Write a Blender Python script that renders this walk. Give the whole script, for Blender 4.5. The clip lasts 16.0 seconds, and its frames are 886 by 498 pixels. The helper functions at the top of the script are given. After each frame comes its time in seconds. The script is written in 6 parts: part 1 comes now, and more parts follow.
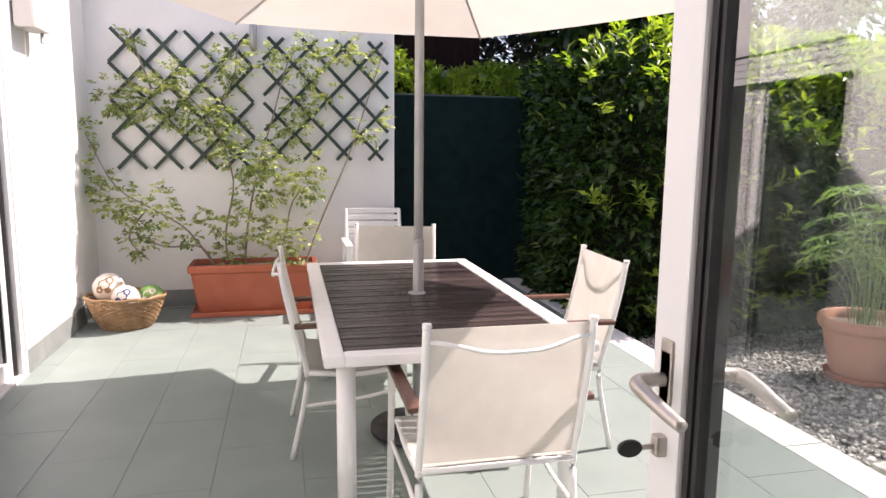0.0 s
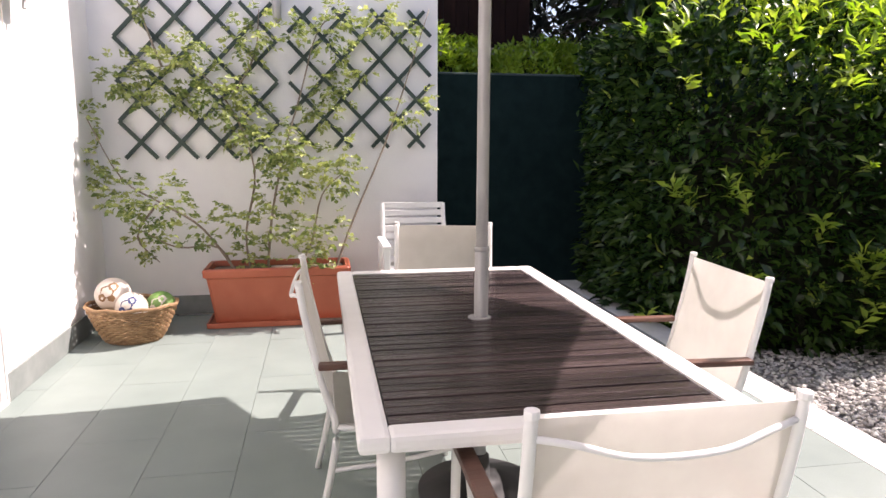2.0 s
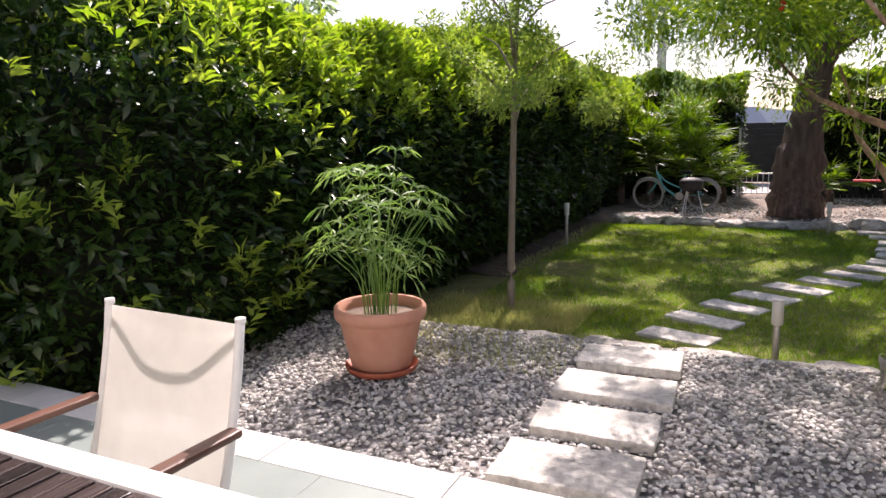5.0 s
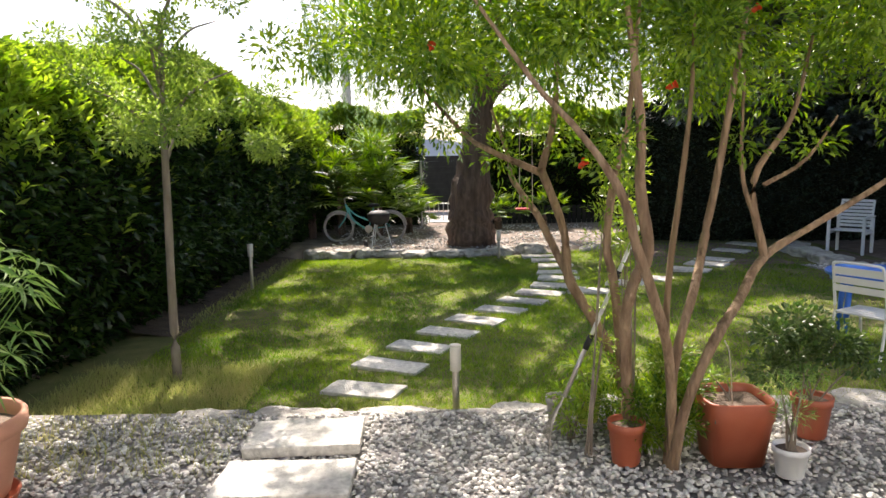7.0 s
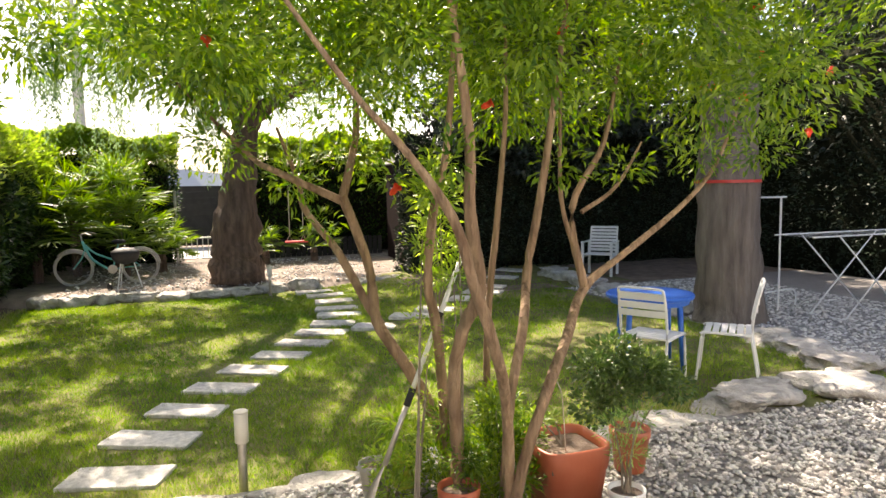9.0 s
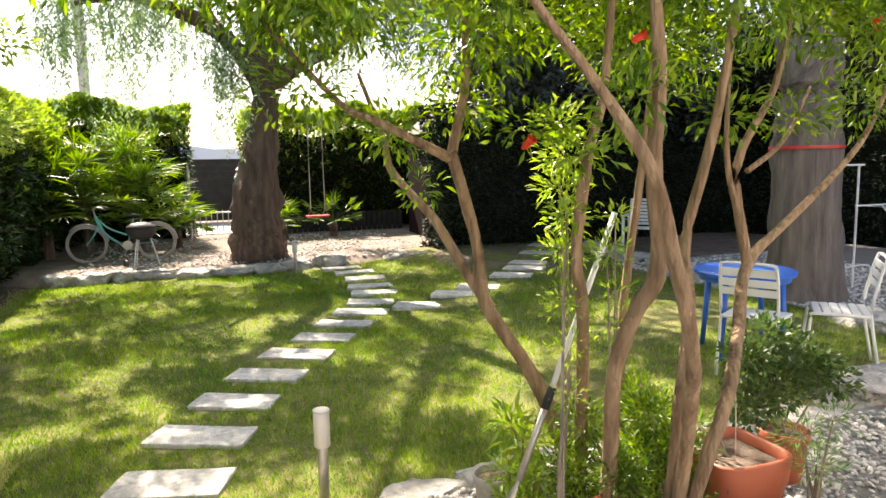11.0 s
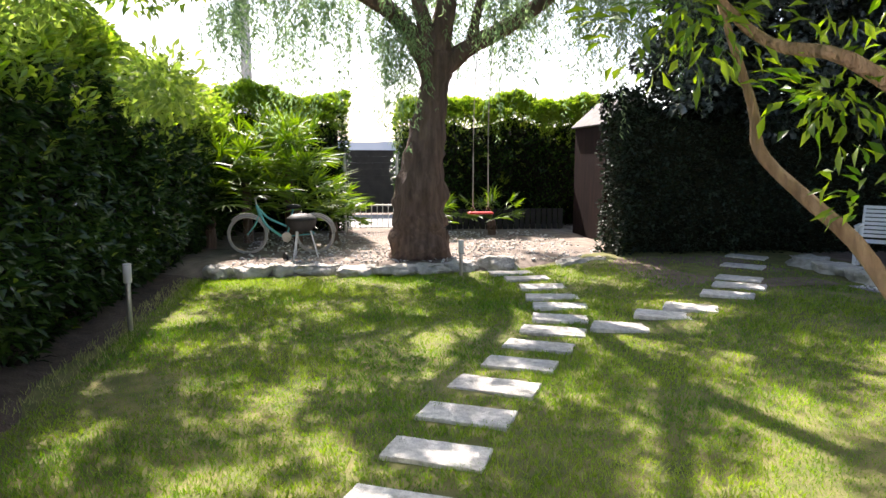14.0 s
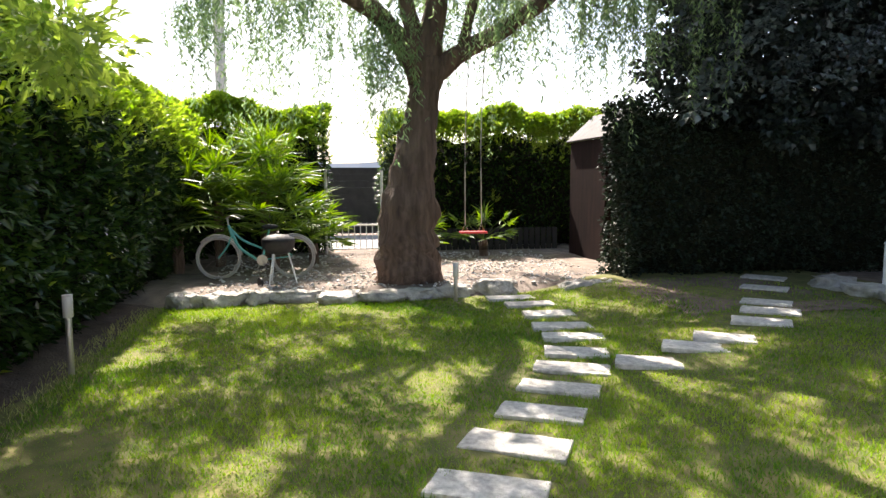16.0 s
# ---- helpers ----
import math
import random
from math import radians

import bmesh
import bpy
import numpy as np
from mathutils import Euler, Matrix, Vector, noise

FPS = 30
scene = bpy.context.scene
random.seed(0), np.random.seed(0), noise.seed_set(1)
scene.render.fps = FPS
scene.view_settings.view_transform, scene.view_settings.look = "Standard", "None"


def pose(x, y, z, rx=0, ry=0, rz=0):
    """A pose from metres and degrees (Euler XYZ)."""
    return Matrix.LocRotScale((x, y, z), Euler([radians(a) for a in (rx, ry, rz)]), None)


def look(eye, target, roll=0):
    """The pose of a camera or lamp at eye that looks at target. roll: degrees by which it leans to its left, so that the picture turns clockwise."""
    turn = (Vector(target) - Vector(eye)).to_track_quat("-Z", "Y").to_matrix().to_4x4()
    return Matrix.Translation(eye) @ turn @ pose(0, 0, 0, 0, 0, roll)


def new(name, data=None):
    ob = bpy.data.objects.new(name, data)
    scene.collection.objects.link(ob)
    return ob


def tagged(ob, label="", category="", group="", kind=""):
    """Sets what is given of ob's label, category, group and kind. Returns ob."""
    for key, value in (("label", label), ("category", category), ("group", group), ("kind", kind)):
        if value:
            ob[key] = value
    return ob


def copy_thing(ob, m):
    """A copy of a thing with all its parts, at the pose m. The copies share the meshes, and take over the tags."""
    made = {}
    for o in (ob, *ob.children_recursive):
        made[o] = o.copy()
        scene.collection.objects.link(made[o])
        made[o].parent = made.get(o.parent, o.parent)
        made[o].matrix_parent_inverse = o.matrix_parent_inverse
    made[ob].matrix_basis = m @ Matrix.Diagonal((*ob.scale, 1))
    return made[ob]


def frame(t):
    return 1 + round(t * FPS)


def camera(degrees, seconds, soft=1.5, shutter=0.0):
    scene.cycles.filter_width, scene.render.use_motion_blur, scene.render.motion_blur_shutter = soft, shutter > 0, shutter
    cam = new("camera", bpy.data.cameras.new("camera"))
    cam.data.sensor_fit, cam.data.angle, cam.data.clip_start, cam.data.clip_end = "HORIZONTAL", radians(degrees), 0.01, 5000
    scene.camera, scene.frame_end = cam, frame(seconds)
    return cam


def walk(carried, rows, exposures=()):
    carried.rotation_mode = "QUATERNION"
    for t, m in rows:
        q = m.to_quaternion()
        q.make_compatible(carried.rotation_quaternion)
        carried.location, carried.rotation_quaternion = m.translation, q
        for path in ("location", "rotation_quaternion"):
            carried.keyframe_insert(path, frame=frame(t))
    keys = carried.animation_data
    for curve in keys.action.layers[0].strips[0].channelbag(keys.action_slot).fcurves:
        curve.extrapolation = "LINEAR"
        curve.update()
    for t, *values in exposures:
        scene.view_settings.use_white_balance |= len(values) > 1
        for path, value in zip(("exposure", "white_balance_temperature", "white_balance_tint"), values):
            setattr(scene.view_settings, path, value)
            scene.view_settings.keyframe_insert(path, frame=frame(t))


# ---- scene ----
cam = camera(66.9, 16.0)
METRES, EYE, TILT, LEAN, TURN = 6.7, 1.5, 0.0, 0.0, -13.2
PATH = [
    (0, (0.058, 0.13, 1.482), (0.505, 2.057, 1.191), 0.6),
    (0.5, (0.096, 0.245, 1.48), (0.43, 2.194, 1.182), 0.3),
    (1, (0.098, 0.504, 1.44), (0.411, 2.456, 1.141), 0.5),
    (1.5, (0.088, 0.728, 1.457), (0.404, 2.679, 1.152), 0.4),
    (2, (0.1, 0.977, 1.435), (0.451, 2.92, 1.117), 0.2),
    (2.5, (0.158, 1.208, 1.439), (0.722, 3.095, 1.089), -1.2),
    (3, (0.168, 1.38, 1.434), (1.029, 3.146, 1.062), -1.8),
    (3.5, (0.153, 1.56, 1.44), (1.417, 3.06, 1.052), -2.0),
    (4, (0.17, 1.685, 1.438), (1.699, 2.92, 1.065), -1.6),
    (4.5, (0.23, 1.769, 1.427), (1.888, 2.819, 1.041), -1.5),
    (5, (0.289, 1.805, 1.44), (2.073, 2.648, 1.109), -1.0),
    (5.2, (0.317, 1.814, 1.455), (2.151, 2.542, 1.128), -0.9),
    (7.3, (1.155, 1.672, 1.542), (3.131, 1.466, 1.315), -0.5),
    (7.5, (1.234, 1.688, 1.549), (3.189, 1.317, 1.349), -0.1),
    (8, (1.386, 1.726, 1.537), (3.294, 1.15, 1.367), -0.1),
    (8.2, (1.446, 1.736, 1.527), (3.346, 1.133, 1.357), -0.3),
    (10.3, (2.214, 2.035, 1.443), (4.058, 1.286, 1.243), -1.0),
    (10.5, (2.299, 2.073, 1.428), (4.145, 1.331, 1.219), -0.9),
    (11, (2.535, 2.159, 1.412), (4.399, 1.479, 1.162), -1.0),
    (11.5, (2.742, 2.271, 1.399), (4.631, 1.672, 1.132), -0.6),
    (12, (2.977, 2.396, 1.4), (4.871, 1.813, 1.131), -0.6),
    (12.5, (3.177, 2.447, 1.376), (5.078, 1.884, 1.109), -0.5),
    (13, (3.443, 2.47, 1.375), (5.376, 2.026, 1.117), -0.1),
    (13.5, (3.729, 2.503, 1.362), (5.686, 2.18, 1.104), 0.3),
    (14, (4.002, 2.561, 1.367), (5.96, 2.245, 1.108), 0.2),
    (14.5, (4.234, 2.593, 1.356), (6.189, 2.262, 1.097), 0.2),
    (15, (4.511, 2.537, 1.334), (6.467, 2.194, 1.094), -0.1),
    (15.5, (4.709, 2.539, 1.302), (6.666, 2.187, 1.085), -0.3),
    (16, (5.02, 2.573, 1.273), (6.975, 2.198, 1.075), -0.1),
]
walk(cam, [(t, look(eye, target, roll)) for t, eye, target, roll in PATH], [(0.0, 1.00, 6700, 28), (2.5, 1.02, 6650, 28), (3.5, 1.12, 6550, 29), (5.0, 0.83, 6650, 29), (7.5, 1.34, 7100, 17), (8.0, 1.46, 7500, 18), (10.5, 1.66, 7650, 18), (11.0, 1.74, 7500, 18), (12.0, 1.66, 6900, 20), (13.0, 1.58, 6900, 21), (14.0, 1.58, 6700, 20), (15.0, 1.70, 6600, 19), (16.0, 1.56, 6900, 18)])

# ---- world, sun ----
SUN_DIR = Vector((0.64, 0.09, 0.76)).normalized()
world = bpy.data.worlds.new("sky")
scene.world = world
world.use_nodes = True
wn = world.node_tree.nodes
sky = wn.new("ShaderNodeTexSky")
sky.sky_type = "NISHITA"
sky.sun_disc = False
sky.sun_elevation = radians(50)
sky.sun_rotation = radians(82.0)
sky.dust_density = 2.0
wn["Background"].inputs["Strength"].default_value = 0.125
world.node_tree.links.new(sky.outputs[0], wn["Background"].inputs["Color"])
sun = new("sun", bpy.data.lights.new("sun", "SUN"))
sun.data.energy = 5.0
sun.data.angle = radians(0.55)
sun.data.color = (1.0, 0.95, 0.86)
sun.matrix_world = look(tuple(SUN_DIR * 30), (0, 0, 0))


# ---- materials ----
def mat(name, c1, c2, scale=6.0, rough=0.6, bump=0.15, bscale=60.0, metal=0.0, island=0.0, objrand=0.0, trans=0.0,
        stain=0.25, spec=0.5, stretch=None, bdist=0.01, tsat=1.15, tval=1.7, clear=0.0):
    """A procedural surface: two colours mixed by fine and coarse noise at true size, with relief."""
    m = bpy.data.materials.new(name)
    m.use_nodes = True
    n, l = m.node_tree.nodes, m.node_tree.links
    b = n["Principled BSDF"]
    out = n["Material Output"]
    geo = n.new("ShaderNodeNewGeometry")
    vec = geo.outputs["Position"]
    if stretch:
        mp = n.new("ShaderNodeMapping")
        mp.inputs["Scale"].default_value = stretch
        l.new(vec, mp.inputs["Vector"])
        vec = mp.outputs[0]

    def noise_at(s, detail):
        t = n.new("ShaderNodeTexNoise")
        t.inputs["Scale"].default_value = s
        t.inputs["Detail"].default_value = detail
        l.new(vec, t.inputs["Vector"])
        return t.outputs["Fac"]

    def math_node(op, a, v):
        x = n.new("ShaderNodeMath")
        x.operation = op
        l.new(a, x.inputs[0])
        if isinstance(v, (int, float)):
            x.inputs[1].default_value = v
        else:
            l.new(v, x.inputs[1])
        return x.outputs[0]

    fine = noise_at(scale, 5)
    fac = math_node("MULTIPLY_ADD", fine, 2.0)
    fac.node.inputs[2].default_value = -0.5
    if island:
        fac = math_node("ADD", fac, math_node("MULTIPLY_ADD", geo.outputs["Random Per Island"], island))
        fac.node.inputs[1].links[0].from_node.inputs[2].default_value = -island / 2
    if objrand:
        oi = n.new("ShaderNodeObjectInfo")
        fac = math_node("ADD", fac, math_node("MULTIPLY_ADD", oi.outputs["Random"], objrand))
        fac.node.inputs[1].links[0].from_node.inputs[2].default_value = -objrand / 2
    clamp = n.new("ShaderNodeClamp")
    l.new(fac, clamp.inputs[0])
    mix = n.new("ShaderNodeMix")
    mix.data_type = "RGBA"
    mix.inputs["A"].default_value = (*c1, 1)
    mix.inputs["B"].default_value = (*c2, 1)
    l.new(clamp.outputs[0], mix.inputs["Factor"])
    col = mix.outputs["Result"]
    if stain:
        coarse = noise_at(scale * 0.17, 3)
        ramp = math_node("MULTIPLY_ADD", coarse, 2 * stain)
        ramp.node.inputs[2].default_value = 1 - stain
        hsv = n.new("ShaderNodeHueSaturation")
        l.new(ramp, hsv.inputs["Value"])
        l.new(col, hsv.inputs["Color"])
        col = hsv.outputs[0]
    l.new(col, b.inputs["Base Color"])
    b.inputs["Roughness"].default_value = rough
    b.inputs["Metallic"].default_value = metal
    b.inputs["Specular IOR Level"].default_value = spec
    if bump:
        bp = n.new("ShaderNodeBump")
        bp.inputs["Strength"].default_value = bump
        bp.inputs["Distance"].default_value = bdist
        l.new(noise_at(bscale, 4), bp.inputs["Height"])
        l.new(bp.outputs[0], b.inputs["Normal"])
    if trans:
        tr = n.new("ShaderNodeBsdfTranslucent")
        hs = n.new("ShaderNodeHueSaturation")
        hs.inputs["Saturation"].default_value = tsat
        hs.inputs["Value"].default_value = tval
        l.new(col, hs.inputs["Color"])
        l.new(hs.outputs[0], tr.inputs["Color"])
        ms = n.new("ShaderNodeMixShader")
        ms.inputs[0].default_value = trans
        l.new(b.outputs[0], ms.inputs[1])
        l.new(tr.outputs[0], ms.inputs[2])
        l.new(ms.outputs[0], out.inputs["Surface"])
        if clear:
            tp = n.new("ShaderNodeBsdfTransparent")
            mc = n.new("ShaderNodeMixShader")
            mc.inputs[0].default_value = clear
            l.new(ms.outputs[0], mc.inputs[1])
            l.new(tp.outputs[0], mc.inputs[2])
            l.new(mc.outputs[0], out.inputs["Surface"])
    return m


def glass_mat(name, tint=(0.93, 0.97, 0.96), rough=0.0):
    m = bpy.data.materials.new(name)
    m.use_nodes = True
    n, l = m.node_tree.nodes, m.node_tree.links
    clear = n.new("ShaderNodeBsdfTransparent")
    clear.inputs["Color"].default_value = (*tint, 1)
    gloss = n.new("ShaderNodeBsdfGlossy")
    gloss.inputs["Roughness"].default_value = rough
    lw = n.new("ShaderNodeLayerWeight")
    pw = n.new("ShaderNodeMath")
    pw.operation = "POWER"
    pw.inputs[1].default_value = 2.0
    l.new(lw.outputs["Facing"], pw.inputs[0])
    fres = n.new("ShaderNodeMath")
    fres.operation = "MULTIPLY_ADD"
    fres.inputs[1].default_value = 0.9
    fres.inputs[2].default_value = 0.08
    l.new(pw.outputs[0], fres.inputs[0])
    ms = n.new("ShaderNodeMixShader")
    l.new(fres.outputs[0], ms.inputs[0])
    l.new(clear.outputs[0], ms.inputs[1])
    l.new(gloss.outputs[0], ms.inputs[2])
    l.new(ms.outputs[0], n["Material Output"].inputs["Surface"])
    return m


M = {
    "plaster": mat("white_plaster", (0.85, 0.845, 0.82), (0.80, 0.795, 0.775), 5, 0.85, 0.25, 90, stain=0.06),
    "tile": mat("grey_green_tile", (0.190, 0.235, 0.216), (0.232, 0.278, 0.256), 3, 0.5, 0.12, 120, objrand=0.10, stain=0.14),
    "joint": mat("tile_joint", (0.180, 0.222, 0.204), (0.215, 0.26, 0.24), 20, 0.9, 0.1, 150),
    "curb": mat("pale_curb_stone", (0.66, 0.66, 0.63), (0.56, 0.56, 0.54), 9, 0.8, 0.2, 90, stain=0.12),
    "skirt": mat("grey_skirting", (0.17, 0.195, 0.185), (0.24, 0.26, 0.25), 9, 0.6, 0.1, 90),
    "gravel": mat("gravel_bed", (0.16, 0.15, 0.14), (0.32, 0.30, 0.28), 45, 0.95, 0.6, 60, stain=0.2),
    "pebble": mat("pebbles", (0.29, 0.28, 0.265), (0.76, 0.735, 0.68), 12, 0.8, 0.15, 120, island=1.2, stain=0.1),
    "curtain": mat("pale_sheer_cloth", (0.50, 0.56, 0.52), (0.58, 0.63, 0.59), 8, 0.9, 0.1, 200, trans=0.2),
    "slab": mat("pale_stone_slab", (0.36, 0.345, 0.305), (0.76, 0.73, 0.66), 20, 0.88, 1.0, 60, objrand=0.4, stain=0.35),
    "rock": mat("limestone_rock", (0.30, 0.28, 0.25), (0.60, 0.57, 0.51), 9, 0.9, 0.9, 26, objrand=0.4, bdist=0.04),
    "lawn": mat("lawn_soil", (0.07, 0.095, 0.018), (0.20, 0.175, 0.06), 5, 0.95, 0.6, 80, stain=0.45),
    "grass": mat("grass_blades", (0.085, 0.195, 0.020), (0.27, 0.36, 0.052), 1.1, 0.6, 0, island=0.7, trans=0.42, stain=0.35),
    "drygrass": mat("dry_grass", (0.28, 0.32, 0.10), (0.44, 0.41, 0.18), 2, 0.7, 0, island=0.8, trans=0.3),
    "soil": mat("earth", (0.11, 0.075, 0.055), (0.24, 0.18, 0.135), 6, 0.95, 0.7, 40, stain=0.3, bdist=0.03),
    "humus": mat("dark_bed_earth", (0.045, 0.030, 0.022), (0.12, 0.085, 0.06), 7, 0.95, 0.8, 40, stain=0.4, bdist=0.03),
    "dust": mat("pale_dusty_earth", (0.115, 0.085, 0.066), (0.32, 0.265, 0.215), 3.5, 0.95, 0.7, 40, stain=0.4, bdist=0.03),
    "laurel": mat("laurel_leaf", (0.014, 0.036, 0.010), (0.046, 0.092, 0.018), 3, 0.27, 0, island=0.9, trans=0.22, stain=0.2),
    # young shoots, and crest leaves whose backlit glow is put into the colour
    "shoot": mat("young_and_sunlit_laurel_leaf", (0.15, 0.26, 0.035), (0.33, 0.42, 0.075), 3, 0.4, 0, island=0.9, trans=0.48, tval=1.7),
    # near black: the shade deep inside the hedges is put into this colour
    "core": mat("hedge_inner_shade", (0.012, 0.014, 0.008), (0.026, 0.028, 0.016), 12, 1.0, 0.8, 30, bdist=0.05, spec=0.05),
    "rose": mat("rose_leaf", (0.11, 0.165, 0.045), (0.40, 0.44, 0.16), 4, 0.5, 0, island=1.1, trans=0.3),
    "pome": mat("pomegranate_leaf", (0.055, 0.125, 0.015), (0.225, 0.315, 0.042), 3, 0.38, 0, island=1.1, trans=0.45, tval=1.75),
    "pepper": mat("pepper_tree_leaf", (0.12, 0.19, 0.09), (0.27, 0.36, 0.18), 3, 0.45, 0, island=1.0, trans=0.5, tval=1.7),
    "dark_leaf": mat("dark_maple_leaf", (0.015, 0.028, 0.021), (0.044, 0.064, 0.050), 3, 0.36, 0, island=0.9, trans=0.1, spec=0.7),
    # very dark leaf: the deep shade on the yard side is in the colour
    "shaded_ivy_leaf": mat("shaded_ivy_leaf", (0.012, 0.024, 0.013), (0.036, 0.056, 0.032), 3, 0.55, 0, island=0.9, trans=0.1, spec=0.25),
    # lighter copy of the maple leaf: the sky's sheen is put into the base colour
    "spray_leaf": mat("sky_lit_maple_leaf", (0.05, 0.07, 0.062), (0.15, 0.18, 0.165), 3, 0.3, 0, island=1.2, trans=0.15, spec=0.8),
    "shrub_leaf": mat("shrub_leaf", (0.04, 0.085, 0.02), (0.13, 0.19, 0.055), 3, 0.4, 0, island=1.0, trans=0.3),
    "olive_leaf": mat("small_tree_leaf", (0.11, 0.18, 0.04), (0.30, 0.38, 0.09), 3, 0.45, 0, island=1.0, trans=0.5, tval=1.9),
    "papyrus": mat("papyrus_leaf", (0.10, 0.21, 0.04), (0.28, 0.42, 0.12), 3, 0.5, 0, island=1.0, trans=0.35),
    "palm": mat("fan_palm_leaf", (0.045, 0.095, 0.012), (0.17, 0.26, 0.035), 3, 0.45, 0, island=1.0, trans=0.4, tval=1.7),
    "bark": mat("tan_bark", (0.15, 0.085, 0.048), (0.42, 0.285, 0.175), 18, 0.9, 1.0, 26, stretch=(1, 1, 0.2), bdist=0.05, stain=0.4),
    "dark_bark": mat("dark_bark", (0.06, 0.036, 0.026), (0.21, 0.14, 0.10), 11, 0.95, 1.0, 14, stretch=(1, 1, 0.16), bdist=0.09),
    "grey_bark": mat("grey_bark", (0.10, 0.080, 0.068), (0.23, 0.19, 0.16), 12, 0.9, 1.0, 18, stretch=(1, 1, 0.16), bdist=0.05),
    "thin_bark": mat("grey_brown_bark", (0.18, 0.14, 0.10), (0.32, 0.27, 0.21), 18, 0.9, 0.6, 40, stretch=(1, 1, 0.3)),
    "terracotta": mat("terracotta", (0.56, 0.26, 0.17), (0.66, 0.35, 0.24), 6, 0.8, 0.2, 90, stain=0.12),
    "red_plastic": mat("brick_red_plastic", (0.36, 0.085, 0.04), (0.43, 0.12, 0.06), 6, 0.45, 0.06, 60, stain=0.12),
    "white_metal": mat("white_enamel", (0.80, 0.80, 0.78), (0.74, 0.74, 0.72), 9, 0.38, 0.04, 60, stain=0.06),
    "sling": mat("cream_sling_fabric", (0.69, 0.665, 0.60), (0.63, 0.605, 0.545), 14, 0.8, 0.25, 700, trans=0.55, stain=0.04, tsat=0.5, tval=1.3, clear=0.24),
    "canopy": mat("cream_canvas", (0.74, 0.69, 0.60), (0.70, 0.645, 0.55), 4, 0.9, 0.2, 500, trans=0.3, stain=0.05, tsat=0.85, tval=1.0),
    "table_wood": mat("dark_weathered_wood", (0.010, 0.007, 0.007), (0.064, 0.047, 0.045), 9, 0.27, 0.5, 60, objrand=0.7, stretch=(0.12, 1, 1), stain=0.45, spec=0.5),
    "arm_wood": mat("brown_armrest_wood", (0.075, 0.036, 0.026), (0.16, 0.08, 0.055), 14, 0.4, 0.2, 60, stretch=(0.2, 1, 1)),
    "green_net": mat("green_screen_net", (0.006, 0.015, 0.015), (0.012, 0.026, 0.025), 9, 1.0, 0.3, 400, stain=0.3, spec=0.05),
    "trellis": mat("dark_green_slat", (0.020, 0.042, 0.032), (0.045, 0.075, 0.058), 18, 0.6, 0.2, 70),
    "wicker": mat("brown_wicker", (0.20, 0.11, 0.05), (0.40, 0.25, 0.13), 20, 0.65, 0.3, 90, island=0.6),
    "grey_metal": mat("grey_metal_tube", (0.34, 0.34, 0.34), (0.42, 0.42, 0.41), 9, 0.4, 0.05, 60, metal=0.3),
    "steel": mat("brushed_steel", (0.46, 0.42, 0.38), (0.56, 0.52, 0.47), 40, 0.42, 0.05, 200, metal=0.75, stain=0.05),
    "rubber": mat("black_rubber", (0.012, 0.012, 0.013), (0.025, 0.025, 0.025), 20, 0.6, 0.05, 60),
    "upvc": mat("white_door_profile", (0.74, 0.74, 0.73), (0.70, 0.70, 0.69), 5, 0.35, 0.02, 60, stain=0.04),
    "blue": mat("blue_plastic", (0.02, 0.12, 0.55), (0.03, 0.17, 0.62), 8, 0.35, 0.05, 50),
    "red": mat("red_plastic", (0.50, 0.03, 0.03), (0.60, 0.05, 0.04), 8, 0.4, 0.05, 50),
    "flower": mat("scarlet_petal", (0.70, 0.05, 0.02), (0.80, 0.11, 0.04), 20, 0.5, 0, trans=0.3),
    "teal": mat("turquoise_paint", (0.10, 0.42, 0.38), (0.13, 0.48, 0.43), 8, 0.35, 0.03, 50),
    "shed_roof": mat("grey_roof_board", (0.07, 0.068, 0.065), (0.14, 0.136, 0.13), 8, 0.8, 0.5, 40, stretch=(1, 0.2, 1)),
    # wood darkened beyond its own tone to carry the shade of overhanging trees
    "shed_wood": mat("shaded_red_wood", (0.014, 0.008, 0.007), (0.030, 0.015, 0.012), 10, 0.9, 0.4, 40, spec=0.12, stretch=(1, 1, 0.15)),
    "grey_wood": mat("grey_roof_board", (0.26, 0.25, 0.23), (0.36, 0.34, 0.31), 10, 0.8, 0.4, 40),
    "yellow": mat("lime_yellow_pot", (0.42, 0.46, 0.05), (0.50, 0.54, 0.08), 8, 0.4, 0.05, 50),
    "stone_pot": mat("grey_stone_pot", (0.36, 0.34, 0.31), (0.46, 0.44, 0.40), 14, 0.8, 0.2, 70),
    "ball_white": mat("scuffed_white_leather", (0.74, 0.70, 0.64), (0.58, 0.50, 0.42), 12, 0.55, 0.15, 50, stain=0.1),
    "ball_green": mat("green_leather", (0.10, 0.24, 0.05), (0.22, 0.36, 0.10), 12, 0.5, 0.15, 50),
    "ink": mat("navy_print", (0.03, 0.05, 0.14), (0.04, 0.06, 0.18), 12, 0.5, 0),
    "rope": mat("pale_rope", (0.46, 0.40, 0.32), (0.56, 0.50, 0.42), 40, 0.9, 0.3, 200),
    "lamp_white": mat("frosted_lamp_tube", (0.72, 0.68, 0.62), (0.66, 0.62, 0.56), 10, 0.4, 0.05, 60),
    "asphalt": mat("pale_road", (0.34, 0.33, 0.31), (0.42, 0.41, 0.39), 6, 0.9, 0.3, 60),
    "far_wall": mat("far_dark_gate", (0.020, 0.019, 0.018), (0.040, 0.038, 0.035), 5, 0.8, 0.2, 30),
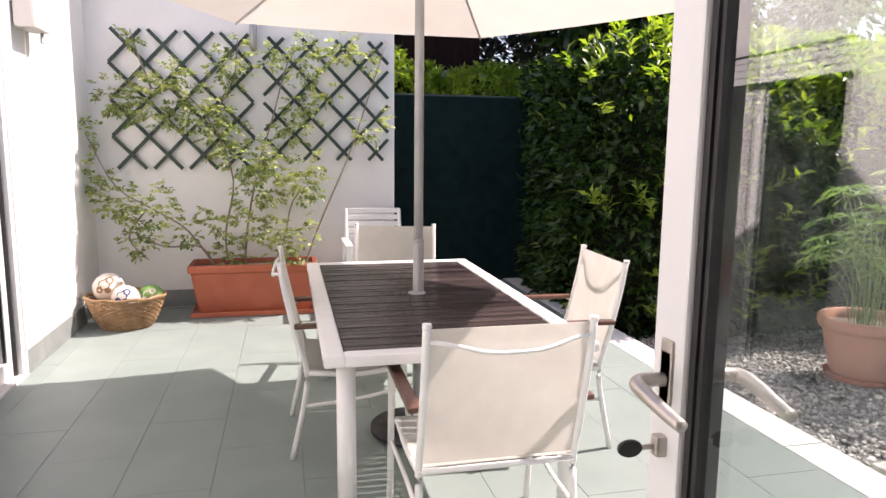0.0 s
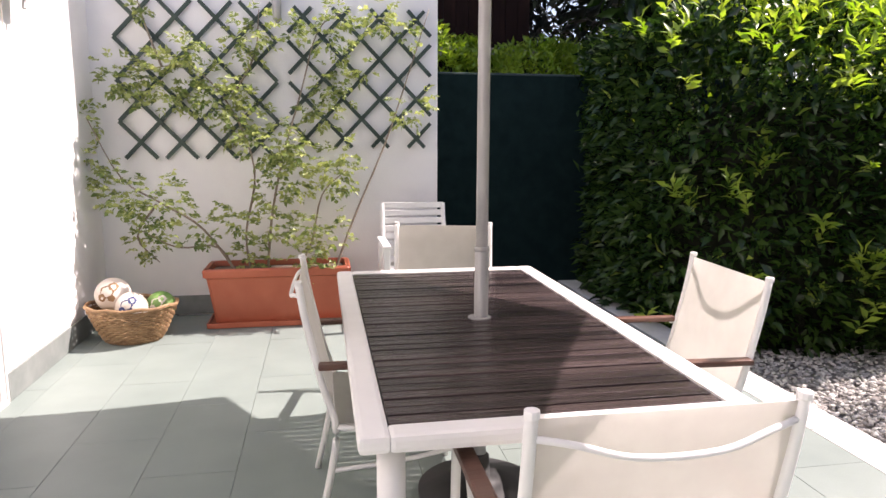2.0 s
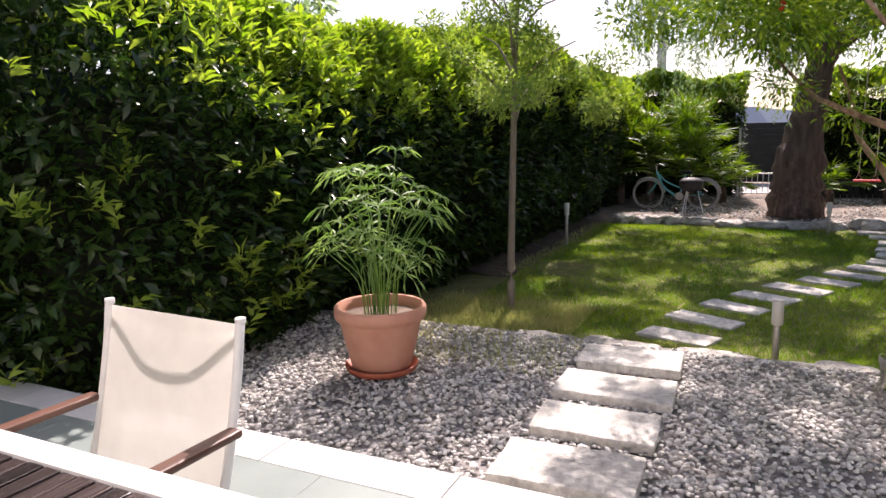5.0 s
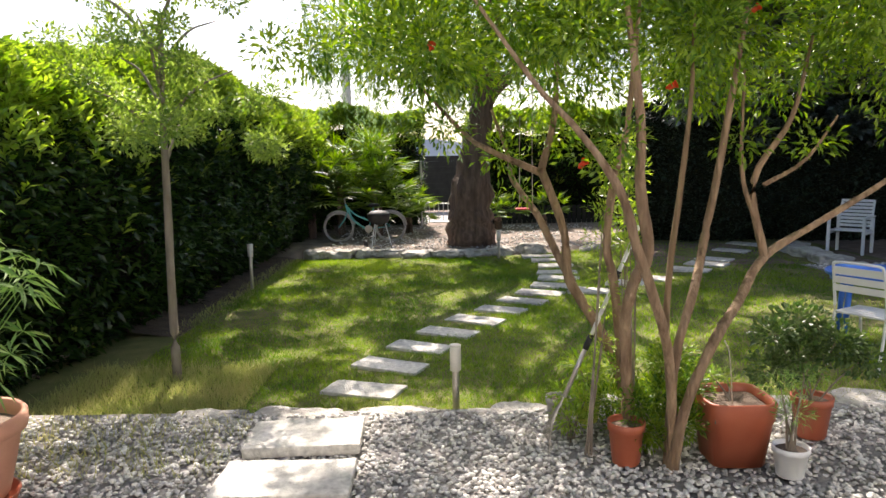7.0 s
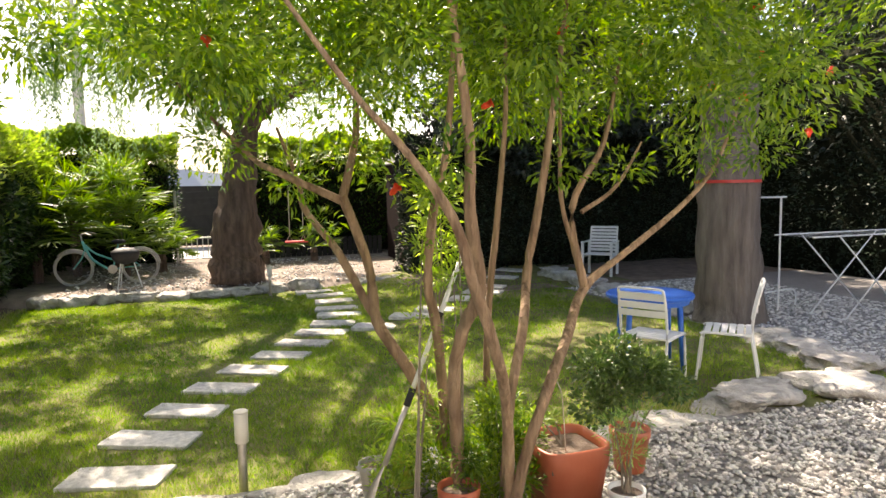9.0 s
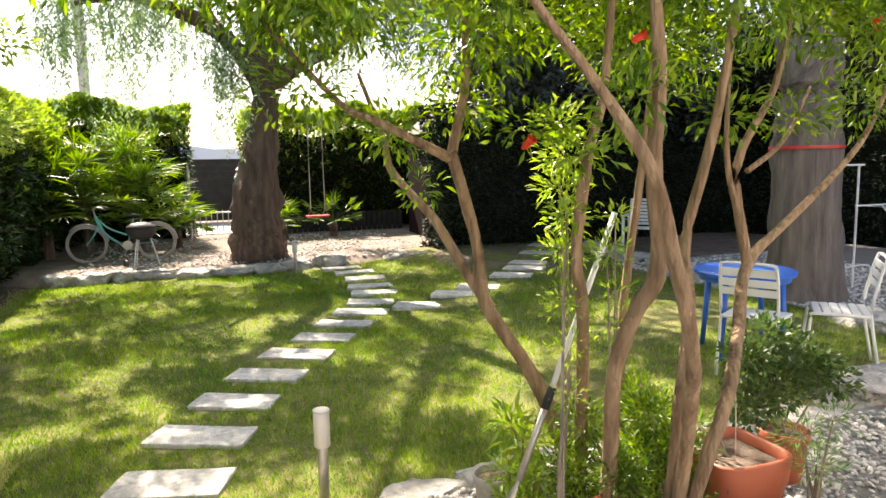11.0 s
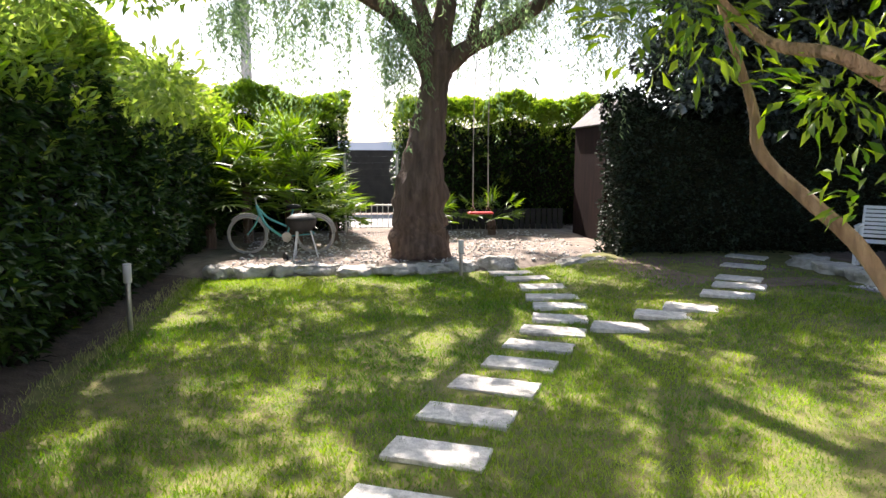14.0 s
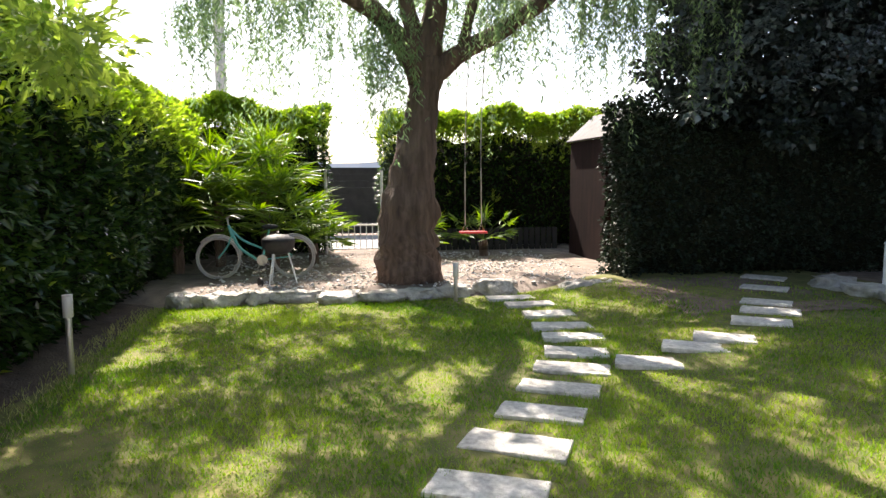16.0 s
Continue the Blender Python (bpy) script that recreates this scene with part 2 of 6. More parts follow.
    "hill": mat("hazy_hill", (0.34, 0.38, 0.40), (0.42, 0.45, 0.46), 0.05, 0.95, 0, stain=0.1),
    "house_far": mat("far_render", (0.62, 0.60, 0.56), (0.56, 0.54, 0.50), 2, 0.9, 0.1, 20),
    "room": mat("room_paint", (0.62, 0.60, 0.57), (0.58, 0.56, 0.53), 2, 0.9, 0.05, 40),
}
M["glass"] = glass_mat("window_glass")


# ---- mesh helpers ----
def finish(name, bm, material, parent=None, label="", smooth=False):
    me = bpy.data.meshes.new(name)
    bm.to_mesh(me)
    bm.free()
    me.materials.append(material)
    if smooth:
        me.polygons.foreach_set("use_smooth", np.ones(len(me.polygons), bool))
    ob = new(name, me)
    if parent is not None:
        ob.parent = parent
    if label:
        tagged(ob, label)
    return ob


def part(name, bm, material, parent, label="", smooth=False):
    return finish(name, bm, material, parent, label, smooth)


def thing(name, place, label, category, group="", kind="", turn=0.0):
    ob = new(name)
    ob.empty_display_size = 0.1
    ob.matrix_world = pose(*place, 0, 0, turn)
    return tagged(ob, label, category, group, kind)


def add_box(bm, x0, x1, y0, y1, z0, z1, bevel=0.0, m=None):
    r = bmesh.ops.create_cube(bm, size=1.0)
    vs = r["verts"]
    bmesh.ops.scale(bm, vec=(x1 - x0, y1 - y0, z1 - z0), verts=vs)
    bmesh.ops.translate(bm, vec=((x0 + x1) / 2, (y0 + y1) / 2, (z0 + z1) / 2), verts=vs)
    if bevel:
        es = {e for v in vs for e in v.link_edges}
        got = bmesh.ops.bevel(bm, geom=list(es), offset=bevel, segments=2, affect="EDGES", profile=0.6)
        vs = list({v for f in got["faces"] for v in f.verts} | {v for v in vs if v.is_valid})
    if m is not None:
        bmesh.ops.transform(bm, matrix=m, verts=vs)
    return vs


def box(*a, **k):
    bm = bmesh.new()
    add_box(bm, *a, **k)
    return bm


def smooth_path(points, steps=4):
    """Catmull-Rom through the points (tuples of any length)."""
    p = [np.array(q, float) for q in points]
    if len(p) < 3:
        return p
    p = [2 * p[0] - p[1]] + p + [2 * p[-1] - p[-2]]
    out = []
    for i in range(1, len(p) - 2):
        a, b, c, d = p[i - 1:i + 3]
        for k in range(steps):
            t = k / steps
            out.append(0.5 * (2 * b + (c - a) * t + (2 * a - 5 * b + 4 * c - d) * t * t + (3 * b - a - 3 * c + d) * t ** 3))
    out.append(p[-2])
    return out


def add_tube(bm, points, radius, sides=8, rough=0.0, steps=4, caps=True):
    """A tube along the points; radius a number or one value a point; rough: uneven as bark is."""
    rad = [radius] * len(points) if isinstance(radius, (int, float)) else list(radius)
    line = smooth_path([(*p, r) for p, r in zip(points, rad)], steps)
    rings = []
    for i, q in enumerate(line):
        c = Vector(q[:3])
        ahead = Vector(line[min(i + 1, len(line) - 1)][:3]) - Vector(line[max(i - 1, 0)][:3])
        rot = ahead.to_track_quat("Z", "Y").to_matrix()
        ring = []
        for s in range(sides):
            a = 2 * math.pi * s / sides
            r = q[3]
            if rough:
                r *= 1 + rough * noise.noise(Vector((math.cos(a) * 1.6, math.sin(a) * 1.6, i * 0.35)) + c * 1.7)
            ring.append(bm.verts.new(c + rot @ Vector((math.cos(a) * r, math.sin(a) * r, 0))))
        rings.append(ring)
    for a, b in zip(rings, rings[1:]):
        for s in range(sides):
            bm.faces.new((a[s], a[(s + 1) % sides], b[(s + 1) % sides], b[s]))
    if caps:
        bm.faces.new(rings[0][::-1])
        bm.faces.new(rings[-1])


def tube(points, radius, **k):
    bm = bmesh.new()
    add_tube(bm, points, radius, **k)
    return bm


def lathe(profile, sides=32, wobble=0.0):
    """A solid turned round z: profile of (radius, z)."""
    bm = bmesh.new()
    rings = []
    for r, z in profile:
        rings.append([bm.verts.new((r * math.cos(2 * math.pi * s / sides), r * math.sin(2 * math.pi * s / sides), z)) for s in range(sides)])
    for a, b in zip(rings, rings[1:]):
        for s in range(sides):
            bm.faces.new((a[s], a[(s + 1) % sides], b[(s + 1) % sides], b[s]))
    bm.faces.new(rings[0][::-1])
    bm.faces.new(rings[-1])
    return bm


def fast_mesh(name, verts, faces, material, parent=None, label="", smooth=False):
    """A large mesh from arrays; faces all of one size."""
    me = bpy.data.meshes.new(name)
    f, k = faces.shape
    me.vertices.add(len(verts))
    me.vertices.foreach_set("co", np.ascontiguousarray(verts, np.float32).ravel())
    me.loops.add(f * k)
    me.loops.foreach_set("vertex_index", np.ascontiguousarray(faces, np.int32).ravel())
    me.polygons.add(f)
    me.polygons.foreach_set("loop_start", np.arange(0, f * k, k, dtype=np.int32))
    me.polygons.foreach_set("loop_total", np.full(f, k, np.int32))
    if smooth:
        me.polygons.foreach_set("use_smooth", np.ones(f, bool))
    me.update(calc_edges=True)
    me.materials.append(material)
    ob = new(name, me)
    if parent is not None:
        ob.parent = parent
    if label:
        tagged(ob, label)
    return ob


RNG = np.random.default_rng(7)


def unit(v):
    return v / np.maximum(np.linalg.norm(v, axis=-1, keepdims=True), 1e-9)


def leaf_mesh(name, pts, ways, length, width, material, parent=None, label="", fold=0.25, curl=0.18, spread=0.0):
    """Folded, curled leaves: bases pts, pointing along ways."""
    n = len(pts)
    ways = unit(ways + spread * RNG.normal(size=(n, 3)))
    side = unit(np.cross(ways, RNG.normal(size=(n, 3)) * 0.6 + (0, 0, 1.0)))
    up = np.cross(side, ways)
    ln = (length * RNG.uniform(0.65, 1.2, n))[:, None]
    wd = (width * RNG.uniform(0.7, 1.2, n))[:, None]
    mid = pts + ways * ln * 0.5
    verts = np.stack([pts, mid + side * wd / 2 + up * wd * fold, mid, mid - side * wd / 2 + up * wd * fold, pts + ways * ln - up * ln * curl], 1).reshape(-1, 3)
    base = (np.arange(n) * 5)[:, None, None]
    faces = (base + np.array([[0, 2, 1], [0, 3, 2], [1, 2, 4], [2, 3, 4]])[None]).reshape(-1, 3)
    return fast_mesh(name, verts, faces, material, parent, label)


def fbm(x, y, s=1.0, seed=0.0):
    return np.array([noise.fractal(Vector((a * s + seed, b * s - seed, seed)), 1.0, 2.0, 3) for a, b in zip(np.ravel(x), np.ravel(y))])


# ---- ground and structure ----
LAWN_Z, GRAVEL_Z, BED_Z, YARD_Z = -0.42, -0.20, -0.27, -0.24


def lawn_z(y):
    """The lawn rises gently towards the yard."""
    s = np.clip((0.4 - np.asarray(y, float)) / 3.0, 0, 1)
    return LAWN_Z + 0.2 * s * s * (3 - 2 * s)


def sheet(name, x0, x1, y0, y1, z, step, bump, material, label, seed=0.0, edge=0.0):
    nx, ny = max(2, int((x1 - x0) / step) + 1), max(2, int((y1 - y0) / step) + 1)
    gx, gy = np.meshgrid(np.linspace(x0, x1, nx), np.linspace(y0, y1, ny))
    gz = (z(gy.ravel()) if callable(z) else np.full(gx.size, z)) + (bump * fbm(gx, gy, 0.9, seed) if bump else 0)
    verts = np.stack([gx.ravel(), gy.ravel(), gz], 1)
    i = (np.arange(ny - 1)[:, None] * nx + np.arange(nx - 1)[None]).ravel()
    ob = fast_mesh(name, verts, np.stack([i, i + 1, i + nx + 1, i + nx], 1), material, smooth=True)
    return tagged(ob, label, name.split("_")[0], kind="structure")


sheet("ground", -300, 300, -300, 300, -0.56, 60, 0, M["soil"], "bare brown earth of the plot")
sheet("lawn", 5.5, 15.2, -5.6, 5.6, lawn_z, 0.2, 0.02, M["lawn"], "dappled green lawn with worn patches", 3.0)
sheet("gravel", 2.7, 5.62, -7.0, 7.6, GRAVEL_Z - 0.03, 0.2, 0.012, M["gravel"], "grey gravel bed beside the terrace", 5.0)
sheet("gravel_yard", 5.6, 11.6, -9.4, -3.95, -0.205, 0.25, 0.02, M["gravel"], "shaded grey gravel under the big tree", 6.0)
sheet("earth_yard", 10.9, 14.6, -9.4, -3.6, -0.228, 0.2, 0.03, M["soil"], "dark bare earth in the shade of the trees", 16.0)
sheet("earth_patch", 11.7, 14.5, -4.0, -1.7, lambda y: lawn_z(y) + 0.004, 0.15, 0.012, M["soil"], "worn brown earth at the shaded lawn end", 18.0)
bed = sheet("earth_bed", 14.3, 20.6, -9.0, 6.5, BED_Z, 0.15, 0.035, M["dust"], "pale dusty earth under the trees", 9.0)
for v in bed.data.vertices:
    v.co.z -= 0.21 * max(0.0, min(1.0, (15.0 - v.co.x) / 0.6))
sheet("hedge_bed", 8.5, 14.7, 4.3, 6.2, lambda y: LAWN_Z - 0.055 + 0.13 * (y - 4.4), 0.12, 0.05, M["humus"], "dark bare earth along the hedge foot", 12.0)
sheet("road", 20.6, 24.5, -14, 14, -0.25, 1.0, 0, M["asphalt"], "pale sunlit road beyond the gate")

# terrace: base, tiles on top, pale curb
bm = box(-1.66, 2.5, -4.2, 7.55, -0.5, -0.012)
floor = tagged(finish("floor", bm, M["joint"]), "grey-green stone tiled terrace floor", "floor", kind="structure")
bm = bmesh.new()
for k in range(9):
    add_box(bm, 2.5, 2.74, 0.2 + k * 0.9, 0.2 + k * 0.9 + 0.894, -0.5, 0.004, 0.008)
curb = tagged(finish("kerb", bm, M["curb"]), "pale stone kerb along the terrace edge", "kerb", kind="structure")

# house walls round the terrace
H_WALL = 3.1


def wall(name, boxes, label, material="plaster"):
    bm = bmesh.new()
    for b in boxes:
        add_box(bm, *b)
    return tagged(finish(name, bm, M[material]), label, "wall", kind="structure")


DOOR_Y0, DOOR_Y1, DOOR_TOP = 3.1, 4.86, 2.16
wall("wall_west", [(-1.9, -1.64, 0.25, DOOR_Y0, -0.5, H_WALL), (-1.9, -1.64, DOOR_Y0, DOOR_Y1, DOOR_TOP, H_WALL), (-1.9, -1.64, DOOR_Y1, 6.72, -0.5, H_WALL),
                   (-1.9, -1.64, DOOR_Y0, DOOR_Y1, -0.5, 0.0)], "sunlit white plaster house wall")
wall("wall_north", [(-1.9, 1.085, 6.72, 6.95, -0.5, 6.0)], "white plaster wall carrying a green trellis")
wall("wall_south", [(-1.9, -0.42, 0.0, 0.25, -0.5, H_WALL), (0.70, 2.2, 0.0, 0.25, -0.5, H_WALL), (-0.42, 0.70, 0.0, 0.25, 2.2, H_WALL)], "white plaster house front with a door opening")
wall("wall_east", [(1.95, 2.2, -4.4, 0.0, -0.5, H_WALL)], "white plaster side wall of the house")
wall("wall_room", [(-5.0, 1.95, -4.4, -4.15, -0.5, H_WALL), (-5.0, -4.8, -4.15, 8.0, -0.5, H_WALL), (-4.8, -1.9, 7.7, 7.95, -0.5, H_WALL), (-1.9, -1.7, 6.95, 7.95, -0.5, H_WALL)], "plain room walls of the house", "room")
bm = box(-5.0, -1.66, -4.2, 8.0, -0.5, 0.0)
tagged(finish("floor_room", bm, M["joint"]), "plain grey floor inside the house", "floor", kind="structure")
bm = box(-5.1, -1.58, -4.5, 8.0, H_WALL, H_WALL + 0.2)
tagged(finish("ceiling_wing", bm, M["room"]), "flat roof slab of the house wing", "ceiling", kind="structure")
bm = box(-1.58, 2.25, -4.5, 0.30, H_WALL, H_WALL + 0.2)
tagged(finish("ceiling_front", bm, M["room"]), "flat roof slab over the house front", "ceiling", kind="structure")

# skirting of the terrace walls
bm = bmesh.new()
add_box(bm, -1.637, 1.085, 6.705, 6.717, 0.0, 0.16, 0.003)
add_box(bm, -1.637, -1.625, DOOR_Y1 + 0.02, 6.70, 0.0, 0.16, 0.003)
tagged(finish("baseboard", bm, M["skirt"]), "grey stone skirting at the wall foot", "baseboard", kind="structure")

# green screened fence behind terrace and hedge
fence = thing("fence", (0, 0, 0), "dark green netted garden fence", "fence", kind="structure")
bm = bmesh.new()
xs = np.linspace(1.0, 20.0, 90)
for k in range(89):
    for j in range(6):
        z0, z1 = -0.3 + j * 0.395, -0.3 + (j + 1) * 0.395
        q = []
        for x, z in ((xs[k], z0), (xs[k + 1], z0), (xs[k + 1], z1), (xs[k], z1)):
            q.append(bm.verts.new((x, 7.5 + 0.03 * noise.noise(Vector((x * 2.2, z * 1.3, 0))), z)))
        bm.faces.new(q)
bmesh.ops.remove_doubles(bm, verts=bm.verts, dist=0.001)
part("screen_net", bm, M["green_net"], fence, "dark green privacy netting")
for k in range(8):
    part("post", tube([(1.15 + k * 1.95, 7.56, -0.4), (1.15 + k * 1.95, 7.56, 2.12)], 0.025, sides=10), M["trellis"], fence, smooth=True)
part("rail", tube([(1.0, 7.55, 2.08), (15.0, 7.55, 2.08)], 0.016, sides=8), M["trellis"], fence)
bm = bmesh.new()
add_box(bm, 1.2, 3.6, 8.9, 8.96, 2.42, 2.52, 0.004)
tagged(finish("fence_board", bm, M["grey_wood"]), "weathered grey board behind the green fence", "board", kind="structure")

screen = thing("wooden_screen", (0, 0, 0), "brown board screen behind the fence, shade put into its colour", "screen", kind="structure")
for k in range(14):
    part("board", box(0.5 + k * 0.15, 0.645 + k * 0.15, 9.02, 9.045, 0.0, 3.25 + 0.02 * math.sin(k * 2.0), 0.003), M["shed_wood"], screen)


# ---- hedges ----
def hedge_surface(n, x0, x1, face, top, z0, depth, seed, wild=1.0):
    """Points and outward ways over the front and the top of a clipped, uneven hedge that faces -y."""
    area_f, area_t = 2.6, depth
    pick = RNG.random(n) < area_f / (area_f + area_t)
    x = RNG.uniform(x0, x1, n)
    tz = np.interp(x, *zip(*top)) + wild * 0.16 * fbm(x, x * 0, 1.7, seed)
    fy = np.interp(x, *zip(*face))
    z = np.where(pick, z0 + (tz - z0) * RNG.random(n), tz)
    back = np.where(pick, 0.0, 0.5 + (depth - 0.5) * RNG.random(n))
    bulge = wild * 0.17 * fbm(x, z, 1.25, seed + 4) + wild * 0.10 * fbm(x, z, 3.5, seed + 8)
    y = fy + back + np.where(pick, bulge, 0) + np.where(pick, np.maximum(0, z - (tz - 0.9)) ** 2 * 0.75 + 0.5 * np.maximum(0, z0 + 0.75 - z), 0)
    z = z + np.where(pick, 0, 0.12 * fbm(x, y, 2.0, seed + 5)) - 0.02
    deep = RNG.exponential(0.07 + 0.20 * np.clip(1 - (tz - z) / 0.9, 0, 1), n)
    pts = np.stack([x, y + np.where(pick, deep, 0), z - np.where(pick, 0, deep)], 1)
    ways = np.where(pick[:, None], np.array([0.0, -0.75, 0.12]), np.array([0.0, -0.1, 0.9])) + RNG.normal(size=(n, 3)) * 0.55
    return pts, ways, tz


# young: share of crest leaves coloured as sunlit; bare: x before which few are
def hedge(name, label, place, x0, x1, face, top, z0, depth, n, shoots, leaf=(0.105, 0.042), seed=0.0, mats=("laurel", "shoot"), turn=0.0, ends=True, wild=1.0, crest=0.35, young=0.0, bare=-50.0):
    h = thing(name, place, label, "hedge", turn=turn)
    # closed shell behind the leaves, coloured as the shaded inside of the hedge
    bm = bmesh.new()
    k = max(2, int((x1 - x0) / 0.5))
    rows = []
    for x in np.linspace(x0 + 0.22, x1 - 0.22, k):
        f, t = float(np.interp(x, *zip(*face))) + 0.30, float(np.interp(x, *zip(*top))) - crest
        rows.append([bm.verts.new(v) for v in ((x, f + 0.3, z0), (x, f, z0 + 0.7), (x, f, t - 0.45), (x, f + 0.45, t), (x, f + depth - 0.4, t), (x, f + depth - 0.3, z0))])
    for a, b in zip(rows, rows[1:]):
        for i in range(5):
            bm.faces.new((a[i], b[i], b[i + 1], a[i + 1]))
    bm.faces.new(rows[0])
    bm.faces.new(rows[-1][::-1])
    part("branch_core", bm, M["core"], h, "near-black shell for the shaded inside of the hedge")
    pts, ways, tz = hedge_surface(n, x0, x1, face, top, z0, depth, seed, wild)
    if ends:
        m = int(n * 0.10)
        for xe, s in ((x0, -1), (x1, 1)):
            f, t = float(np.interp(xe, *zip(*face))), float(np.interp(xe, *zip(*top)))
            y = f + depth * RNG.random(m)
            z = z0 + (t - z0) * RNG.random(m)
            b = 0.15 * fbm(y, z, 1.6, seed + 11)
            pts = np.concatenate([pts, np.stack([xe - s * (RNG.exponential(0.10, m) + 0.12 - b - 0.10 * np.sin(math.pi * (y - f) / depth)), y, z], 1)])
            ways = np.concatenate([ways, np.array([s * 0.8, 0, 0.1]) + RNG.normal(size=(m, 3)) * 0.55])
    # more leaves take the bright colour towards the top, painting the backlit crest
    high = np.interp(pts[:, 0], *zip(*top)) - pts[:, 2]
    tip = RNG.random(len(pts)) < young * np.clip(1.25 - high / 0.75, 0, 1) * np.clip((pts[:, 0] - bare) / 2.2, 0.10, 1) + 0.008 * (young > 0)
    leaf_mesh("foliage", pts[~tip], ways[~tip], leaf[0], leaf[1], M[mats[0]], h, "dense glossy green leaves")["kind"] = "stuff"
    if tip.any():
        leaf_mesh("crest_foliage", pts[tip], ways[tip] + (0, 0, 0.5), leaf[0], leaf[1], M[mats[1]], h, "yellow-green crest leaves with the sunlight put into their colour")["kind"] = "stuff"
    # young shoots along the top and scattered on the face
    if shoots:
        m = shoots
        x = x0 + (x1 - x0) * RNG.random(m) ** 0.70
        x = np.where((x < bare + 1.4) & (RNG.random(m) < 0.8), bare + 1.4 + (x1 - bare - 1.4) * RNG.random(m), x)
        on_top = RNG.random(m) < 0.988
        x = np.where(on_top, x, x0 + (np.minimum(x1, x0 + 3.2) - x0) * RNG.random(m))
        tz = np.interp(x, *zip(*top)) + wild * 0.16 * fbm(x, x * 0, 1.7, seed)
        fy = np.interp(x, *zip(*face))
        z = np.where(on_top, tz + 0.02 - RNG.exponential(0.16 + 0.08 * np.clip((x - 4.5) / 3, 0, 1), m), z0 + 0.4 + (tz - z0 - 0.4) * RNG.random(m))
        y = fy + np.where(on_top, np.maximum(np.maximum(0, z - (tz - 0.9)) ** 2 * 0.75 - 0.03, depth * RNG.random(m) ** 6 - 0.03), 0.0) + 0.17 * fbm(x, z, 1.25, seed + 4)
        stem = unit(np.stack([RNG.normal(size=m) * 0.35, RNG.normal(size=m) * 0.3 - 0.35, np.where(on_top, 1.0, 0.45)], 1))
        P, W = [], []
        for j in range(9):
            along = 0.03 + 0.021 * j
            P.append(np.stack([x, y, z], 1) + stem * along)
            a = j * 2.4 + RNG.random(m) * 6.28
            side = np.stack([np.cos(a), np.sin(a), np.zeros(m)], 1)
            W.append(stem * (0.45 + 0.07 * j) + side * 0.8)
        leaf_mesh("shoot_foliage", np.concatenate(P), np.concatenate(W), leaf[0] * 0.95, leaf[1] * 0.85, M[mats[1]], h, "bright yellow-green young shoots")["kind"] = "stuff"
    return h


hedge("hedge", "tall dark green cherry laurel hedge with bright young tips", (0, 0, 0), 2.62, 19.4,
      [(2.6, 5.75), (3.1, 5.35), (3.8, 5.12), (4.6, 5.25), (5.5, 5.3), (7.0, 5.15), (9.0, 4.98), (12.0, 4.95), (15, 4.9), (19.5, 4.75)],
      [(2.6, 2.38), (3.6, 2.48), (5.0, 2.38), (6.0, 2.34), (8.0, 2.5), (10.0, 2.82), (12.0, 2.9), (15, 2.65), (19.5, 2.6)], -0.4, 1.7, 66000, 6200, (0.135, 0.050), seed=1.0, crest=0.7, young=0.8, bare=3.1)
hedge("fence_hedge", "bright evergreen shrubs rising behind the fence", (0, 0, 0), 0.2, 3.4,
      [(0, 8.0), (4, 8.0)], [(0, 2.5), (1.1, 2.7), (1.5, 2.36), (3.4, 2.34)], 0.6, 0.6, 5000, 420, seed=13.0, young=0.7)
hedge("back_hedge", "green boundary hedge behind the swing", (20.3, 0, 0), -1.05, 4.4,
      [(-1.1, 0), (5, 0)], [(-1.1, 2.5), (0, 2.9), (1, 2.6), (2, 2.95), (3, 2.65), (4, 2.9), (5, 2.6)], -0.3, 1.2, 14000, 2600, (0.12, 0.05), 21.0, turn=-90, wild=1.3, crest=0.45, young=0.8)
hedge("side_hedge", "green hedge between the bicycle and the gate", (19.6, 0, 0), -6.5, -2.25,
      [(-7, 0), (0, 0)], [(-7, 2.8), (-5.6, 2.6), (-4.6, 2.95), (-3.4, 2.6), (-2.2, 2.75)], -0.3, 1.0, 12000, 2000, (0.12, 0.05), 31.0, turn=-90, wild=1.3, crest=0.45, young=0.8)
hedge("ivy_hedge", "ivy-clad hedge beside the shed, shade put into its leaf colour", (14.55, 0, 0), 2.15, 10.4,
      [(1.9, 0.1), (3, 0), (7, 0), (10.5, -0.3)], [(1.9, 2.5), (3, 2.75), (6, 3.0), (10.5, 3.5)], -0.4, 1.1, 19000, 0, (0.085, 0.06), 41.0, ("shaded_ivy_leaf", "laurel"), turn=-90, wild=1.5)
hedge("dark_hedge", "yard hedge with deep shade put into its leaf colour", (0, -9.3, 0), -15.5, -4.6,
      [(-16, 0), (-4, 0)], [(-16, 4.9), (-12, 4.5), (-8, 5.0), (-4, 4.7)], -0.4, 1.0, 17000, 0, (0.11, 0.05), 51.0, ("shaded_ivy_leaf", "laurel"), turn=180)


# ---- trees ----
def clump_points(centres, n):
    """Points through uneven clumps (x, y, z, r)."""
    c = np.array(centres, float)
    w = c[:, 3] ** 2
    k = RNG.choice(len(c), n, p=w / w.sum())
    d = unit(RNG.normal(size=(n, 3)))
    r = c[k, 3] * RNG.random(n) ** 0.5
    return c[k, :3] + d * r[:, None] * (1, 1, 0.75), d


def tree(name, label, place, trunk, limbs, bark, category="tree", sides=14, rough=0.18, slim=1.0):
    """Trunk and limbs: lists of (x, y, z, r) in the world."""
    t = thing(name, place, label, category)
    inv = Matrix.Translation(place).inverted()
